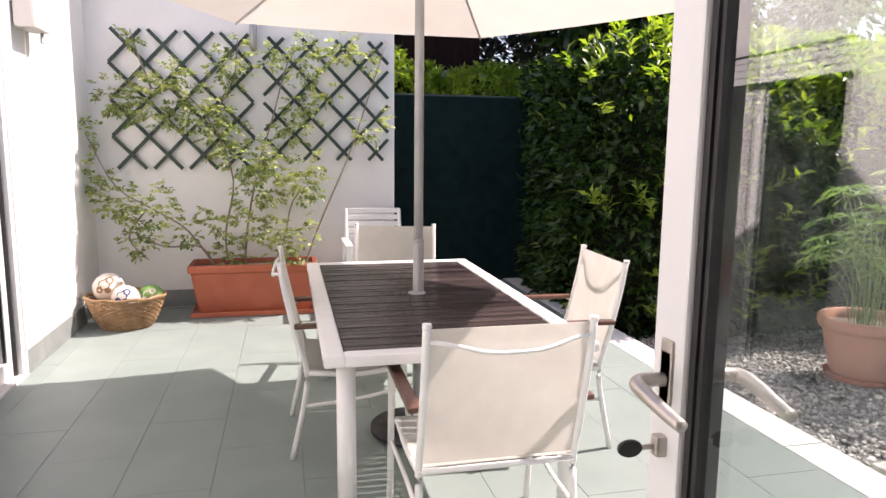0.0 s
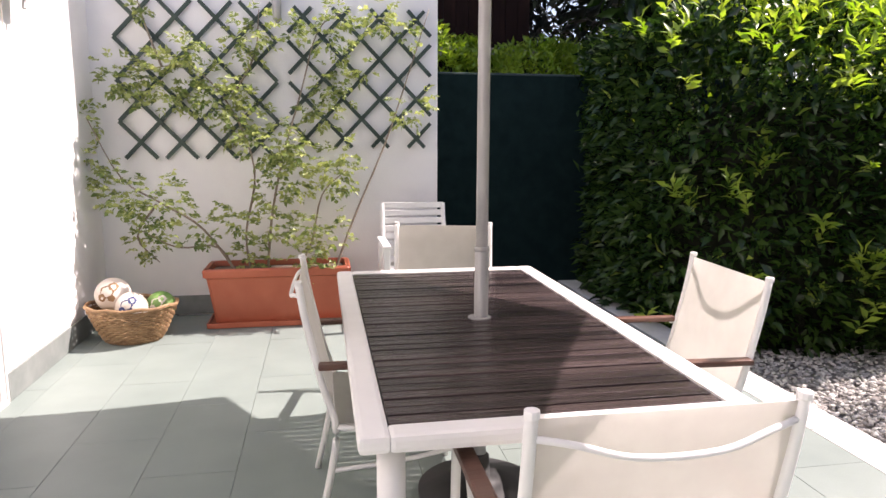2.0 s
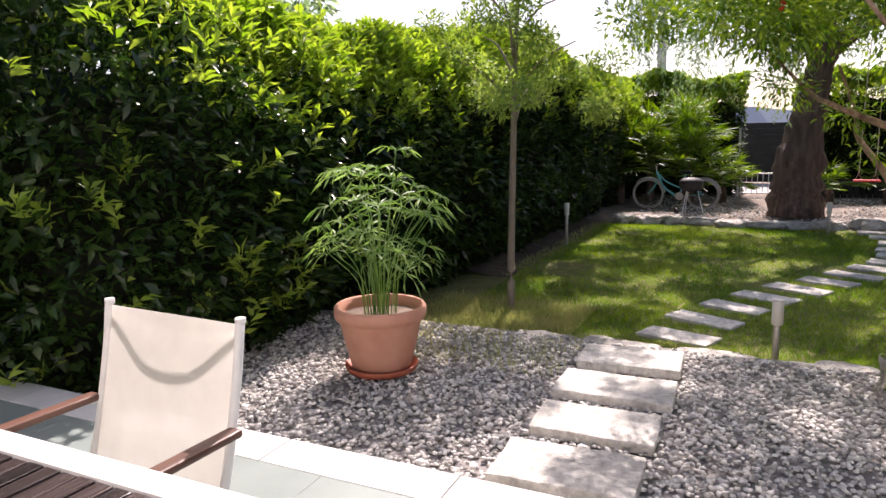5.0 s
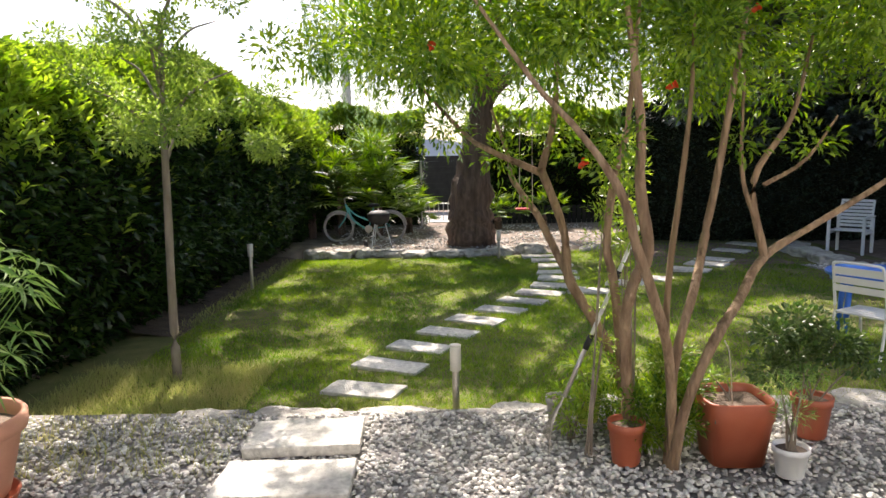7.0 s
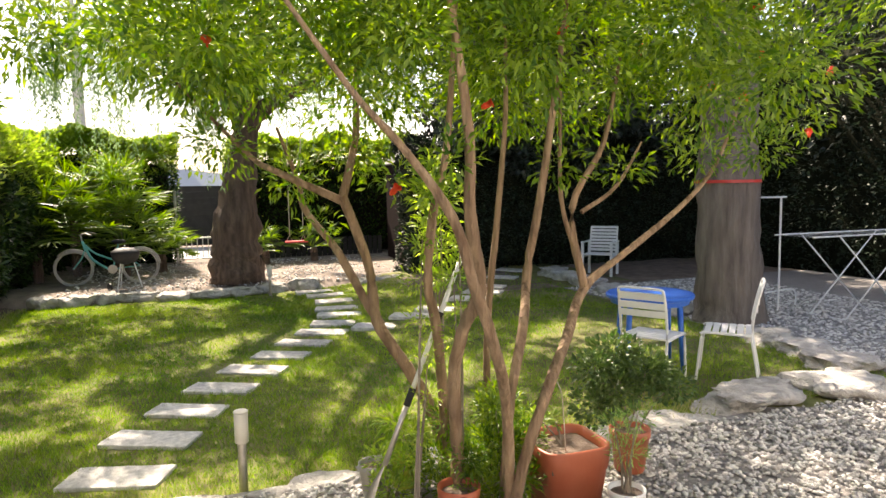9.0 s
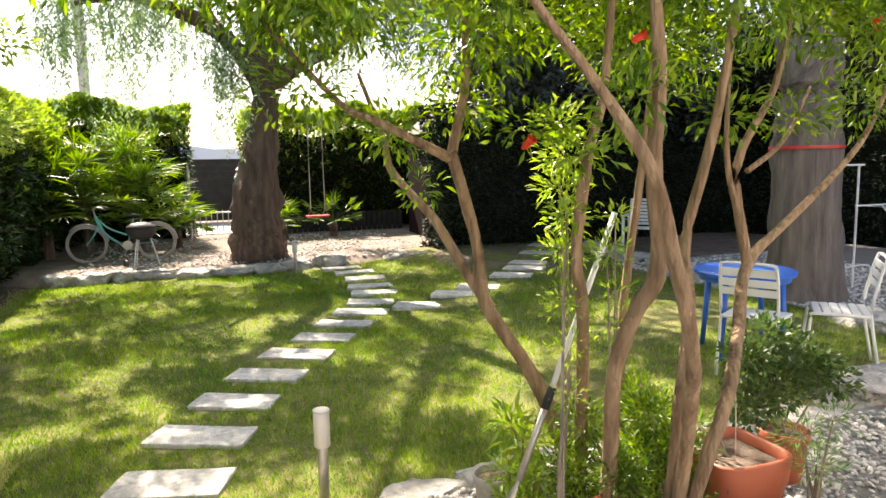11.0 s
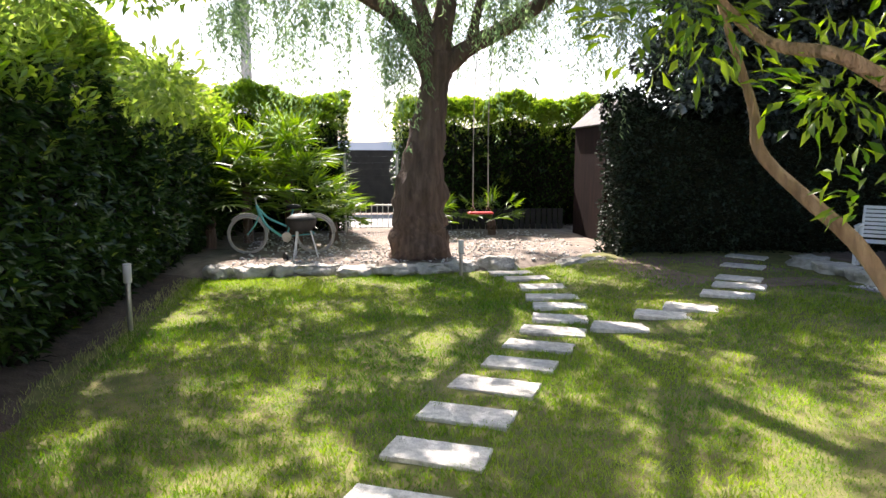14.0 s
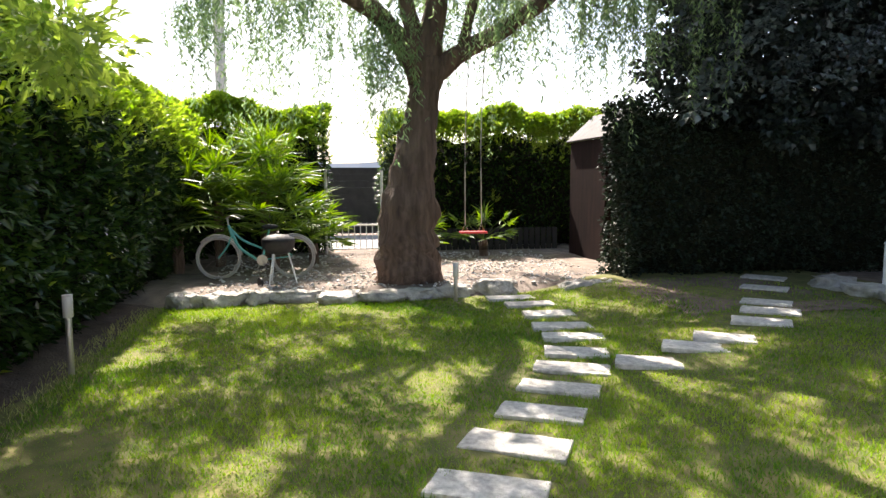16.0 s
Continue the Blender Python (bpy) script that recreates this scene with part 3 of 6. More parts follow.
    bm = tube([p[:3] for p in trunk], [p[3] * slim for p in trunk], sides=sides, rough=rough, steps=6)
    bmesh.ops.transform(bm, matrix=inv, verts=bm.verts)
    part("trunk", bm, M[bark], t, smooth=True)
    for limb in limbs:
        bm = tube([p[:3] for p in limb], [p[3] * slim for p in limb], sides=9, rough=rough * 0.8, steps=5)
        bmesh.ops.transform(bm, matrix=inv, verts=bm.verts)
        part("limb", bm, M[bark], t, smooth=True)
    return t


def crown(t, centres, n, length, width, material, down=0.0, label="", spread=0.4, name="crown"):
    pts, d = clump_points(centres, n)
    pts = pts - np.array(t.matrix_world.translation)
    ways = d + (0, 0, 0.2 - down)
    ob = leaf_mesh(name, pts, ways, length, width, M[material], t, label, spread=spread)
    ob["kind"] = "stuff"
    return ob


def weeping(t, starts, n_leaf, length, width, material, label):
    """Hanging strands: starts of (x, y, z, hang)."""
    P, W = [], []
    base = np.array(t.matrix_world.translation)
    for x, y, z, hang in starts:
        k = n_leaf
        s = np.sort(RNG.random(k)) * hang
        dx, dy = RNG.normal(size=2) * 0.10
        p = np.stack([x + dx * s + 0.03 * np.sin(s * 5 + x * 7), y + dy * s + 0.03 * np.cos(s * 4 + y * 7), z - s], 1)
        a = RNG.random(k) * 6.28
        P.append(p - base)
        W.append(np.stack([np.cos(a), np.sin(a), -0.9 * np.ones(k)], 1))
    ob = leaf_mesh("hanging_foliage", np.concatenate(P), np.concatenate(W), length, width, M[material], t, label)
    ob["kind"] = "stuff"


# large pepper tree on the stone edge
pep = tree("pepper_tree", "large weeping pepper tree with a thick dark trunk", (15.45, 1.12, BED_Z - 0.05),
           [(15.45, 1.12, -0.5, 0.64), (15.45, 1.12, -0.2, 0.53), (15.46, 1.12, 0.4, 0.46), (15.48, 1.08, 1.2, 0.39), (15.5, 0.98, 1.9, 0.30), (15.5, 0.90, 2.4, 0.25), (15.5, 0.82, 2.8, 0.24), (15.48, 0.78, 3.2, 0.24)],
           [[(15.48, 0.92, 2.85, 0.19), (15.4, 1.22, 3.4, 0.165), (15.2, 1.7, 3.82, 0.14), (14.9, 2.35, 4.05, 0.12), (14.5, 3.0, 4.12, 0.08), (14.2, 3.7, 3.9, 0.035)],
            [(15.5, 0.72, 2.95, 0.18), (15.5, 0.25, 3.3, 0.155), (15.4, -0.4, 3.65, 0.135), (15.2, -1.1, 4.15, 0.11), (14.8, -2.0, 4.7, 0.05)],
            [(15.48, 0.82, 3.1, 0.20), (15.4, 0.68, 3.9, 0.17), (15.2, 0.55, 5.0, 0.14), (14.2, 0.6, 5.8, 0.12), (13.0, 0.3, 6.9, 0.07)],
            [(15.47, 0.90, 3.05, 0.15), (15.5, 1.10, 3.9, 0.13), (15.5, 1.45, 5.0, 0.11), (15.0, 3.0, 7.2, 0.05)],
            [(15.5, 0.25, 3.3, 0.10), (15.45, 0.1, 4.0, 0.08), (15.3, -0.35, 5.2, 0.05)],
            [(15.3, 1.5, 3.68, 0.09), (15.35, 2.0, 4.4, 0.06), (15.2, 2.6, 5.2, 0.04)],
            [(15.26, 0.58, 4.7, 0.11), (14.2, -0.4, 5.4, 0.08), (13.0, -1.4, 6.2, 0.04)],
            [(14.2, 0.6, 5.8, 0.10), (13.0, 1.6, 6.6, 0.06), (11.8, 2.4, 7.0, 0.03)]], "dark_bark", sides=20, rough=0.28)
# high crown out of view, laid out so that its shadows dapple the lawn
pc = []
for k in range(430):
    a, r = RNG.random() * 6.28, 6.4 * RNG.random() ** 0.55
    x, y = 15.2 + r * math.cos(a), 1.2 + r * math.sin(a)
    pc.append((x, y, 6.7 + RNG.random() * 2.0 - 0.02 * r * r, 0.11 + 0.26 * RNG.random() ** 1.5))
# further unseen clumps added to shade the near lawn and block skylight
pc += [(12.1 + 2.6 * a, 1.4 + 2.3 * r, 6.4 + 1.2 * h, 0.35 + 0.25 * a) for a, r, h in RNG.random((8, 3))]
pc += [(12.8 + 4.4 * a, 3.4 + 3.4 * r, 6.3 + 1.6 * h, 0.13 + 0.24 * h * r) for a, r, h in RNG.random((80, 3))]
pc += [(9.9 + 3.2 * a, -3.0 + 8.0 * r, 6.2 + 1.5 * h, 0.14 + 0.26 * h * a) for a, r, h in RNG.random((42, 3))]
crown(pep, pc, 44000, 0.17, 0.06, "pepper", 0.5, "feathery grey-green foliage, unseen clumps added to dapple the lawn")
st = []
for k in range(150):
    a, r = RNG.random() * 6.28, 4.2 * RNG.random() ** 0.6
    bx, by = 15.2 + r * math.cos(a) * 0.7, 0.55 + r * math.sin(a)
    if bx < 15.2 and (abs(by - 1.95) < 0.28 or abs(by - 0.75) < 0.4):
        continue
    bz, hang = 4.45 + 1.3 * RNG.random() - 0.05 * r * r, (1.0 + 1.7 * RNG.random() ** 1.4) * (0.55 if abs(by - 1.9) < 0.6 else 1.0)
    for s in range(9):
        st.append((bx + RNG.normal() * 0.17, by + RNG.normal() * 0.17, bz + 0.25 * RNG.random(), hang * (0.5 + 0.6 * RNG.random())))
for k in range(11):
    bx, by = 15.0 + 0.35 * RNG.normal(), 1.45 + 0.22 * RNG.normal()
    for s in range(7):
        st.append((bx + RNG.normal() * 0.13, by + RNG.normal() * 0.13, 3.3 + 0.7 * RNG.random(), 0.7 + 1.2 * RNG.random()))
weeping(pep, st, 36, 0.105, 0.024, "pepper", "long hanging strands of narrow leaves")

# pomegranate with many leaning stems
pom = tree("pomegranate_tree", "multi-stemmed pomegranate tree with red flowers", (4.85, 0.4, -0.25),
           [(4.86, 0.62, -0.35, 0.052), (4.76, 0.64, 0.10, 0.044), (4.66, 0.69, 0.60, 0.041), (4.55, 0.68, 0.86, 0.042), (4.50, 0.62, 1.04, 0.042), (4.46, 0.68, 1.38, 0.037), (4.42, 0.70, 1.75, 0.030), (4.4, 0.8, 2.4, 0.015)],
           [[(4.66, 0.42, -0.35, 0.044), (4.56, 0.45, 0.1, 0.037), (4.42, 0.53, 0.525, 0.035), (4.30, 0.635, 0.80, 0.034), (4.26, 0.75, 1.10, 0.033), (4.26, 0.84, 1.38, 0.029), (4.3, 1.03, 1.66, 0.022), (4.3, 1.25, 1.9, 0.017), (4.35, 1.6, 2.4, 0.009)],
            [(5.38, 0.40, -0.4, 0.058), (5.42, 0.52, 0.10, 0.052), (5.44, 0.69, 0.45, 0.047), (5.54, 0.84, 0.72, 0.045), (5.60, 0.87, 1.05, 0.038), (5.45, 1.05, 1.47, 0.037)],
            [(5.52, 0.82, 0.70, 0.038), (5.62, 0.89, 0.84, 0.035), (5.78, 1.02, 1.13, 0.032), (6.02, 1.17, 1.38, 0.028), (6.06, 1.20, 1.55, 0.022), (6.10, 1.32, 1.9, 0.013)],
            [(5.46, 1.05, 1.44, 0.032), (5.40, 1.40, 1.60, 0.024), (5.6, 1.53, 1.70, 0.018), (5.65, 1.9, 2.1, 0.009)],
            [(5.46, 1.05, 1.43, 0.034), (5.50, 0.95, 1.8, 0.027), (5.55, 0.92, 2.2, 0.022), (5.5, 0.8, 2.9, 0.012)],
            [(5.16, 0.54, -0.35, 0.045), (4.97, 0.64, 0.45, 0.036), (4.86, 0.71, 0.83, 0.034), (4.83, 0.76, 1.05, 0.033), (4.82, 0.72, 1.42, 0.029), (4.8, 0.66, 1.7, 0.024), (4.8, 0.6, 2.4, 0.012)],
            [(4.68, 0.43, -0.35, 0.04), (4.62, 0.42, 0.4, 0.033), (4.72, 0.29, 0.8, 0.032), (4.9, 0.17, 1.07, 0.031), (4.78, 0.14, 1.55, 0.028), (4.72, 0.07, 2.2, 0.018), (4.7, 0.0, 2.8, 0.009)],
            [(5.25, 0.25, -0.35, 0.034), (5.2, 0.28, 0.6, 0.028), (5.14, 0.24, 1.3, 0.025), (5.1, 0.2, 1.9, 0.018), (5.1, 0.2, 2.6, 0.009)],
            [(4.62, 0.44, -0.35, 0.045), (4.52, 0.40, 0.15, 0.038), (4.52, 0.27, 0.5, 0.036), (4.70, 0.05, 0.72, 0.034), (4.9, -0.18, 0.94, 0.033), (5.0, -0.53, 1.12, 0.026), (5.15, -1.05, 1.38, 0.022), (5.25, -1.40, 1.65, 0.017), (5.3, -1.65, 2.1, 0.009)],
            [(4.9, -0.18, 0.93, 0.034), (4.9, -0.10, 1.38, 0.026), (4.9, -0.30, 1.74, 0.02), (4.9, -0.40, 2.2, 0.011)],
            [(4.9, -0.12, 1.15, 0.02), (4.88, -0.02, 1.45, 0.016), (4.85, 0.0, 2.0, 0.01)],
            [(4.90, -0.16, 1.36, 0.018), (4.95, -0.42, 1.50, 0.014), (5.0, -0.62, 1.75, 0.008)]], "bark", sides=12, rough=0.25, slim=0.76)
pc = []
for k in range(130):
    a, r = RNG.random() * 6.28, RNG.random() ** 0.5
    x, y = 4.95 + 0.95 * r * math.cos(a), -0.10 + 2.35 * r * math.sin(a)
    z = 1.92 + 1.2 * RNG.random() + 0.1 * r
    if y < -1.0 and RNG.random() < 0.7:
        continue
    pc.append((x, y, z, 0.22 + 0.24 * RNG.random()))
pc += [(5.56, 1.3, 1.55, 0.2), (5.6, 1.15, 1.3, 0.12), (5.6, 1.7, 1.75, 0.25), (4.4, 0.8, 1.62, 0.15), (4.85, 0.0, 1.6, 0.16), (5.55, 0.95, 1.7, 0.2), (4.35, 0.9, 1.5, 0.10), (4.95, -0.45, 1.6, 0.16), (5.2, -1.2, 1.7, 0.22), (5.3, -1.8, 1.75, 0.25), (4.8, 0.75, 1.45, 0.14), (4.82, 0.78, 1.2, 0.09)]
pc += [(5.2 + 0.8 * a, 1.4 + 1.4 * r, 2.05 + 0.6 * h, 0.18 + 0.14 * a) for a, r, h in RNG.random((20, 3))]
# clumps added above the view to throw shade on the terrace edge
pc += [(3.5 + 1.3 * a, -0.5 + 2.9 * r, 2.65 + 0.7 * h, 0.18 + 0.12 * a) for a, r, h in RNG.random((18, 3))]
pc += [(5.12, y, z + 0.04, 0.16) for y, z in ((-1.2, 2.1), (-1.56, 2.31), (-2.01, 1.86), (-2.08, 2.25), (-1.46, 2.6), (-1.8, 2.1), (1.74, 2.2), (0.85, 1.52))]
crown(pom, pc, 62000, 0.066, 0.021, "pome", 0.15, "small bright green leaves", name="leaves")

# big trunk in the yard, slender standard tree, trees behind
big = tree("big_tree", "thick grey-brown tree trunk tied with a red band", (8.35, -4.42, YARD_Z),
           [(8.35, -4.45, -0.4, 0.55), (8.35, -4.45, -0.1, 0.44), (8.35, -4.42, 0.6, 0.39), (8.35, -4.38, 1.6, 0.365), (8.35, -4.38, 2.6, 0.35), (8.45, -4.4, 4.0, 0.32), (8.6, -4.5, 6.0, 0.24)],
           [[(8.45, -4.4, 3.9, 0.2), (9.2, -5.6, 5.2, 0.13), (10.6, -6.6, 6.6, 0.06)], [(8.5, -4.4, 4.6, 0.18), (9.6, -3.9, 5.8, 0.1), (11.4, -3.6, 6.8, 0.05)]], "grey_bark", sides=18, rough=0.15)
pc = [(13.6 + 3.0 * a, -8.0 + 4.4 * r, 6.2 + 2.0 * h, 0.75) for a, r, h in RNG.random((26, 3))]
pc += [(11.4 + 4.2 * math.cos(a) * r, -6.0 + 2.9 * math.sin(a) * r, 5.6 + 2.2 * h, 0.75) for a, r, h in RNG.random((64, 3)) * (6.28, 1, 1)]
# unseen clumps added to shade the right lawn, blue table and pomegranate
pc += [(12.6 + 4.6 * a, -5.2 + 3.4 * r, 6.4 + 1.6 * h, 0.4 + 0.3 * r) for a, r, h in RNG.random((16, 3))]
pc += [(7.6 + 3.6 * a, -3.6 + 3.0 * r, 5.6 + 1.6 * h, 0.22 + 0.28 * a * r) for a, r, h in RNG.random((46, 3))]
crown(big, pc, 29000, 0.22, 0.10, "dark_leaf", 0.2, "dark green foliage high above, with unseen clumps added for shade")
bm = lathe([(0.380, 1.515), (0.388, 1.515), (0.388, 1.55), (0.380, 1.55)], 40)
bmesh.ops.translate(bm, vec=(0, 0.04, -YARD_Z), verts=bm.verts)
part("tied_band", bm, M["red"], big, "red band tied round the trunk")

oli = tree("standard_tree", "slender young tree with a bare straight stem", (6.95, 4.15, LAWN_Z),
           [(6.95, 4.15, -0.5, 0.044), (6.95, 4.15, 0.3, 0.037), (6.95, 4.13, 1.2, 0.033), (6.95, 4.12, 1.8, 0.029), (6.95, 4.08, 2.8, 0.022)],
           [[(6.95, 4.12, 1.55 + 0.16 * k, 0.018), (6.95 + 0.3 * math.cos(2.4 * k), 4.12 + 0.3 * math.sin(2.4 * k), 1.85 + 0.17 * k, 0.012), (6.95 + 0.62 * math.cos(2.4 * k), 4.12 + 0.62 * math.sin(2.4 * k), 2.0 + 0.17 * k, 0.006)] for k in range(8)], "thin_bark", sides=10)
pc = [(6.95 + 0.95 * r * math.cos(a), 4.08 + 1.0 * r * math.sin(a), 1.6 + 1.6 * h, 0.13 + 0.06 * r) for a, r, h in RNG.random((58, 3)) * (6.28, 1, 1)]
crown(oli, pc, 10500, 0.056, 0.024, "olive_leaf", 0.0, "sparse small grey-green leaves")

map_t = tree("maple_tree", "dark broad-leaved tree over the shed", (16.6, -5.6, BED_Z),
             [(16.6, -5.6, -0.4, 0.2), (16.6, -5.6, 1.5, 0.17), (16.5, -5.5, 3.2, 0.13), (16.4, -5.4, 5.2, 0.07)],
             [[(16.5, -5.5, 2.4, 0.1), (15.6, -4.4, 3.2, 0.06), (14.9, -3.4, 3.4, 0.03)], [(16.5, -5.5, 2.8, 0.1), (15.3, -6.6, 3.6, 0.06), (14.2, -7.6, 4.0, 0.03)]], "dark_bark")
pc = []
for a, r, h in RNG.random((90, 3)) * (6.28, 1, 1):
    rr = (0.4 + 0.6 * r) * (1 - 0.35 * h)
    pc.append((15.9 + 2.0 * rr * math.cos(a), -5.9 + 3.1 * rr * math.sin(a), 2.5 + 3.4 * h, 0.5))
pc += [(14.6, -3.3, 2.55, 0.4), (14.5, -2.9, 2.35, 0.3), (14.7, -3.9, 2.5, 0.45), (15.0, -2.9, 3.0, 0.4)]
pc += [(15.6 + 3.2 * a, -6.5 + 3.8 * r, 5.9 + 2.2 * h, 0.7) for a, r, h in RNG.random((34, 3))]
pc += [(13.9 + 0.9 * a + 0.25 * (h * 3.2) ** 0.8, -3.1 - 5.4 * r, 1.95 + 3.2 * h, 0.42) for a, r, h in RNG.random((60, 3))]
pc += [(14.3 + 0.7 * a, -2.55 - 0.9 * r - 0.22 * 2.6 * h, 2.1 + 2.6 * h, 0.3) for a, r, h in RNG.random((18, 3))]
# high clumps out of view, added to shade the side path
pc += [(15.6 + 3.8 * a, -5.0 + 3.8 * r, 5.8 + 1.8 * h, 0.26 + 0.22 * r) for a, r, h in RNG.random((44, 3))]
# sprays before the ivy hedge, coloured pale grey as if catching the sky
sp, sw = [], []
for k in range(15):
    y0, z0 = -3.3 - 0.22 * k * RNG.random() - 0.12 * k, 2.5 + 1.5 * RNG.random()
    for f in np.linspace(0, 1, 5):
        p = np.array((14.35 - 0.75 * f, y0 + 0.95 * f, z0 - 0.15 * f - 0.55 * f * f))
        q = RNG.normal(size=(16, 3)) * (0.10, 0.10, 0.05)
        sp.append(p + q - np.array(map_t.matrix_world.translation))
        sw.append(q * (5, 5, 0) + (-0.5, 0.7, -0.25))
spray = leaf_mesh("hanging_spray", np.concatenate(sp), np.concatenate(sw), 0.125, 0.10, M["spray_leaf"], map_t, "sprays of broad hanging leaves, sky sheen put into their colour", spread=0.3)
spray["kind"] = "stuff"
# second unseen layer, added to deepen the shade on the right lawn
pc += [(15.2 + 3.6 * a, -6.6 + 4.3 * r, 5.0 + 1.4 * h, 0.28 + 0.22 * r) for a, r, h in RNG.random((46, 3))]
crown(map_t, pc, 62000, 0.13, 0.11, "dark_leaf", 0.25, "broad dark leaves with a silvery sheen, unseen clumps added for shade")


def back_tree(place, height, radius, n, material, label):
    x, y = place
    t = tree("background_tree", label, (x, y, -0.56),
             [(x, y, -0.6, 0.16), (x, y, height * 0.4, 0.12), (x + 0.2, y, height * 0.8, 0.05)], [], "dark_bark", sides=8)
    pcs = [(x + radius * r * math.cos(a), y + radius * r * math.sin(a), height * (0.28 + 0.7 * h), radius * 0.32) for a, r, h in RNG.random((40, 3)) * (6.28, 1, 1)]
    crown(t, pcs, n, 0.24, 0.10, material, 0.3, "dense dark foliage")


back_tree((4.6, 8.6), 5.6, 1.5, 8000, "laurel", "dense evergreen tree behind the fence")
back_tree((2.6, 11.0), 6.5, 2.4, 15000, "dark_leaf", "dark conifer-like tree behind the fence")
back_tree((5.6, 11.5), 7.5, 2.4, 12000, "laurel", "dark green tree behind the hedge")
back_tree((9.4, 10.6), 6.0, 2.0, 6000, "pepper", "grey-green tree behind the hedge")
back_tree((12.0, -12.5), 7.0, 2.8, 14000, "dark_leaf", "dark tree behind the yard hedge")
back_tree((17.5, -9.5), 7.5, 2.8, 7000, "dark_leaf", "dark tree behind the shed")
back_tree((6.5, -12.0), 7.0, 2.6, 14000, "dark_leaf", "dark tree behind the drying rack")


# ---- terrace furniture ----
def cyl(x, y, z0, z1, r, sides=16):
    bm = lathe([(r * 0.92, z0), (r, z0 + 0.004), (r, z1 - 0.004), (r * 0.92, z1)], sides)
    bmesh.ops.translate(bm, vec=(x, y, 0), verts=bm.verts)
    return bm


def dining_table():
    t = thing("garden_table", (0.697, 3.472, 0.0), "white-framed table with dark weathered slats", "table")
    w, l, h = 1.06, 2.05, 0.755
    rim = 0.078
    for x0, x1, y0, y1 in ((-w / 2, -w / 2 + rim, -l / 2, l / 2), (w / 2 - rim, w / 2, -l / 2, l / 2),
                           (-w / 2 + rim - 0.004, w / 2 - rim + 0.004, -l / 2, -l / 2 + rim), (-w / 2 + rim - 0.004, w / 2 - rim + 0.004, l / 2 - rim, l / 2)):
        lift = 0.001 if x1 - x0 > 0.2 else 0.0
        part("rim", box(x0, x1, y0, y1, h - 0.046, h - lift, 0.014), M["white_metal"], t, "white enamelled rim")
    for x in (-1, 1):
        for y in (-1, 1):
            part("leg", tube([(x * (w / 2 - 0.085), y * (l / 2 - 0.085), 0), (x * (w / 2 - 0.085), y * (l / 2 - 0.085), h - 0.05)], 0.036, sides=20), M["white_metal"], t, "round white leg", True)
        part("apron", box(x * (w / 2 - 0.075) - 0.012, x * (w / 2 - 0.075) + 0.012, -l / 2 + 0.12, l / 2 - 0.12, h - 0.09, h - 0.047, 0.003), M["white_metal"], t)
    n = 35
    span = l - 2 * rim - 0.006
    pitch = span / n
    slat_box = box(-w / 2 + rim + 0.002, w / 2 - rim - 0.002, -pitch / 2 + 0.0035, pitch / 2 - 0.0035, h - 0.034, h - 0.006, 0.003)
    first = part("slat", slat_box, M["table_wood"], t, "dark weathered wooden slat")
    first.location = (0, -span / 2 + pitch / 2, 0)
    for k in range(1, n):
        s = first.copy()
        scene.collection.objects.link(s)
        s.location = (0, -span / 2 + pitch * (k + 0.5), 0.0012 * math.sin(k * 2.3))
    part("hub_ring", lathe([(0.026, h - 0.006), (0.045, h - 0.006), (0.045, h - 0.001), (0.026, h - 0.001)], 24), M["grey_metal"], t)
    return t


dining_table()


def parasol():
    px, py = 0.706, 3.482
    t = thing("parasol", (px, py, 0.0), "large cream parasol on a grey pole through the table", "parasol")
    part("pole", cyl(0, 0, 1.03, 2.80, 0.0235, 20), M["grey_metal"], t, "grey metal pole", True)
    part("lower_pole", cyl(0, 0, 0.06, 1.03, 0.0275, 20), M["grey_metal"], t, "thicker lower pole", True)
    part("collar", cyl(0, 0, 1.012, 1.032, 0.0295, 20), M["grey_metal"], t, smooth=True)
    part("base", lathe([(0.23, 0.0), (0.25, 0.012), (0.25, 0.035), (0.10, 0.065), (0.045, 0.075), (0.04, 0.17), (0.03, 0.18)], 36), M["rubber"], t, "heavy dark round base", True)
    R, zr, zt = 1.73, 2.30, 2.76
    ox, oy = 0.0, 0.0
    bm = bmesh.new()
    rings = []
    for i, f in enumerate((1.0, 0.75, 0.5, 0.25, 0.04)):
        ring = []
        for s in range(36):
            a = radians(4 + 10 * s)
            k = (s % 6) / 6.0
            flat = math.cos(radians(30)) / math.cos(radians((s % 6) * 10 - 30))
            r = R * f * (flat * (1 - 0.035 * math.sin(math.pi * k)))
            z = zt - (zt - zr) * f ** 1.12 - 0.02 * f * math.sin(math.pi * k)
            ring.append(bm.verts.new((ox * f + r * math.cos(a), oy * f + r * math.sin(a), z)))
        rings.append(ring)
    for a, b in zip(rings, rings[1:]):
        for s in range(36):
            bm.faces.new((a[s], a[(s + 1) % 36], b[(s + 1) % 36], b[s]))
    bm.faces.new(rings[-1])
    canopy = part("canopy", bm, M["canopy"], t, "cream canvas canopy")
    for k in range(6):
        a = radians(4 + 60 * k)
        tip = (ox + R * 0.99 * math.cos(a), oy + R * 0.99 * math.sin(a), zr - 0.008)
        part("rib", tube([(0.03 * math.cos(a), 0.03 * math.sin(a), zt - 0.03), (ox / 2 + R * 0.5 * math.cos(a), oy / 2 + R * 0.5 * math.sin(a), (zt + zr) / 2 + 0.0), tip], 0.008, sides=6), M["grey_metal"], canopy)
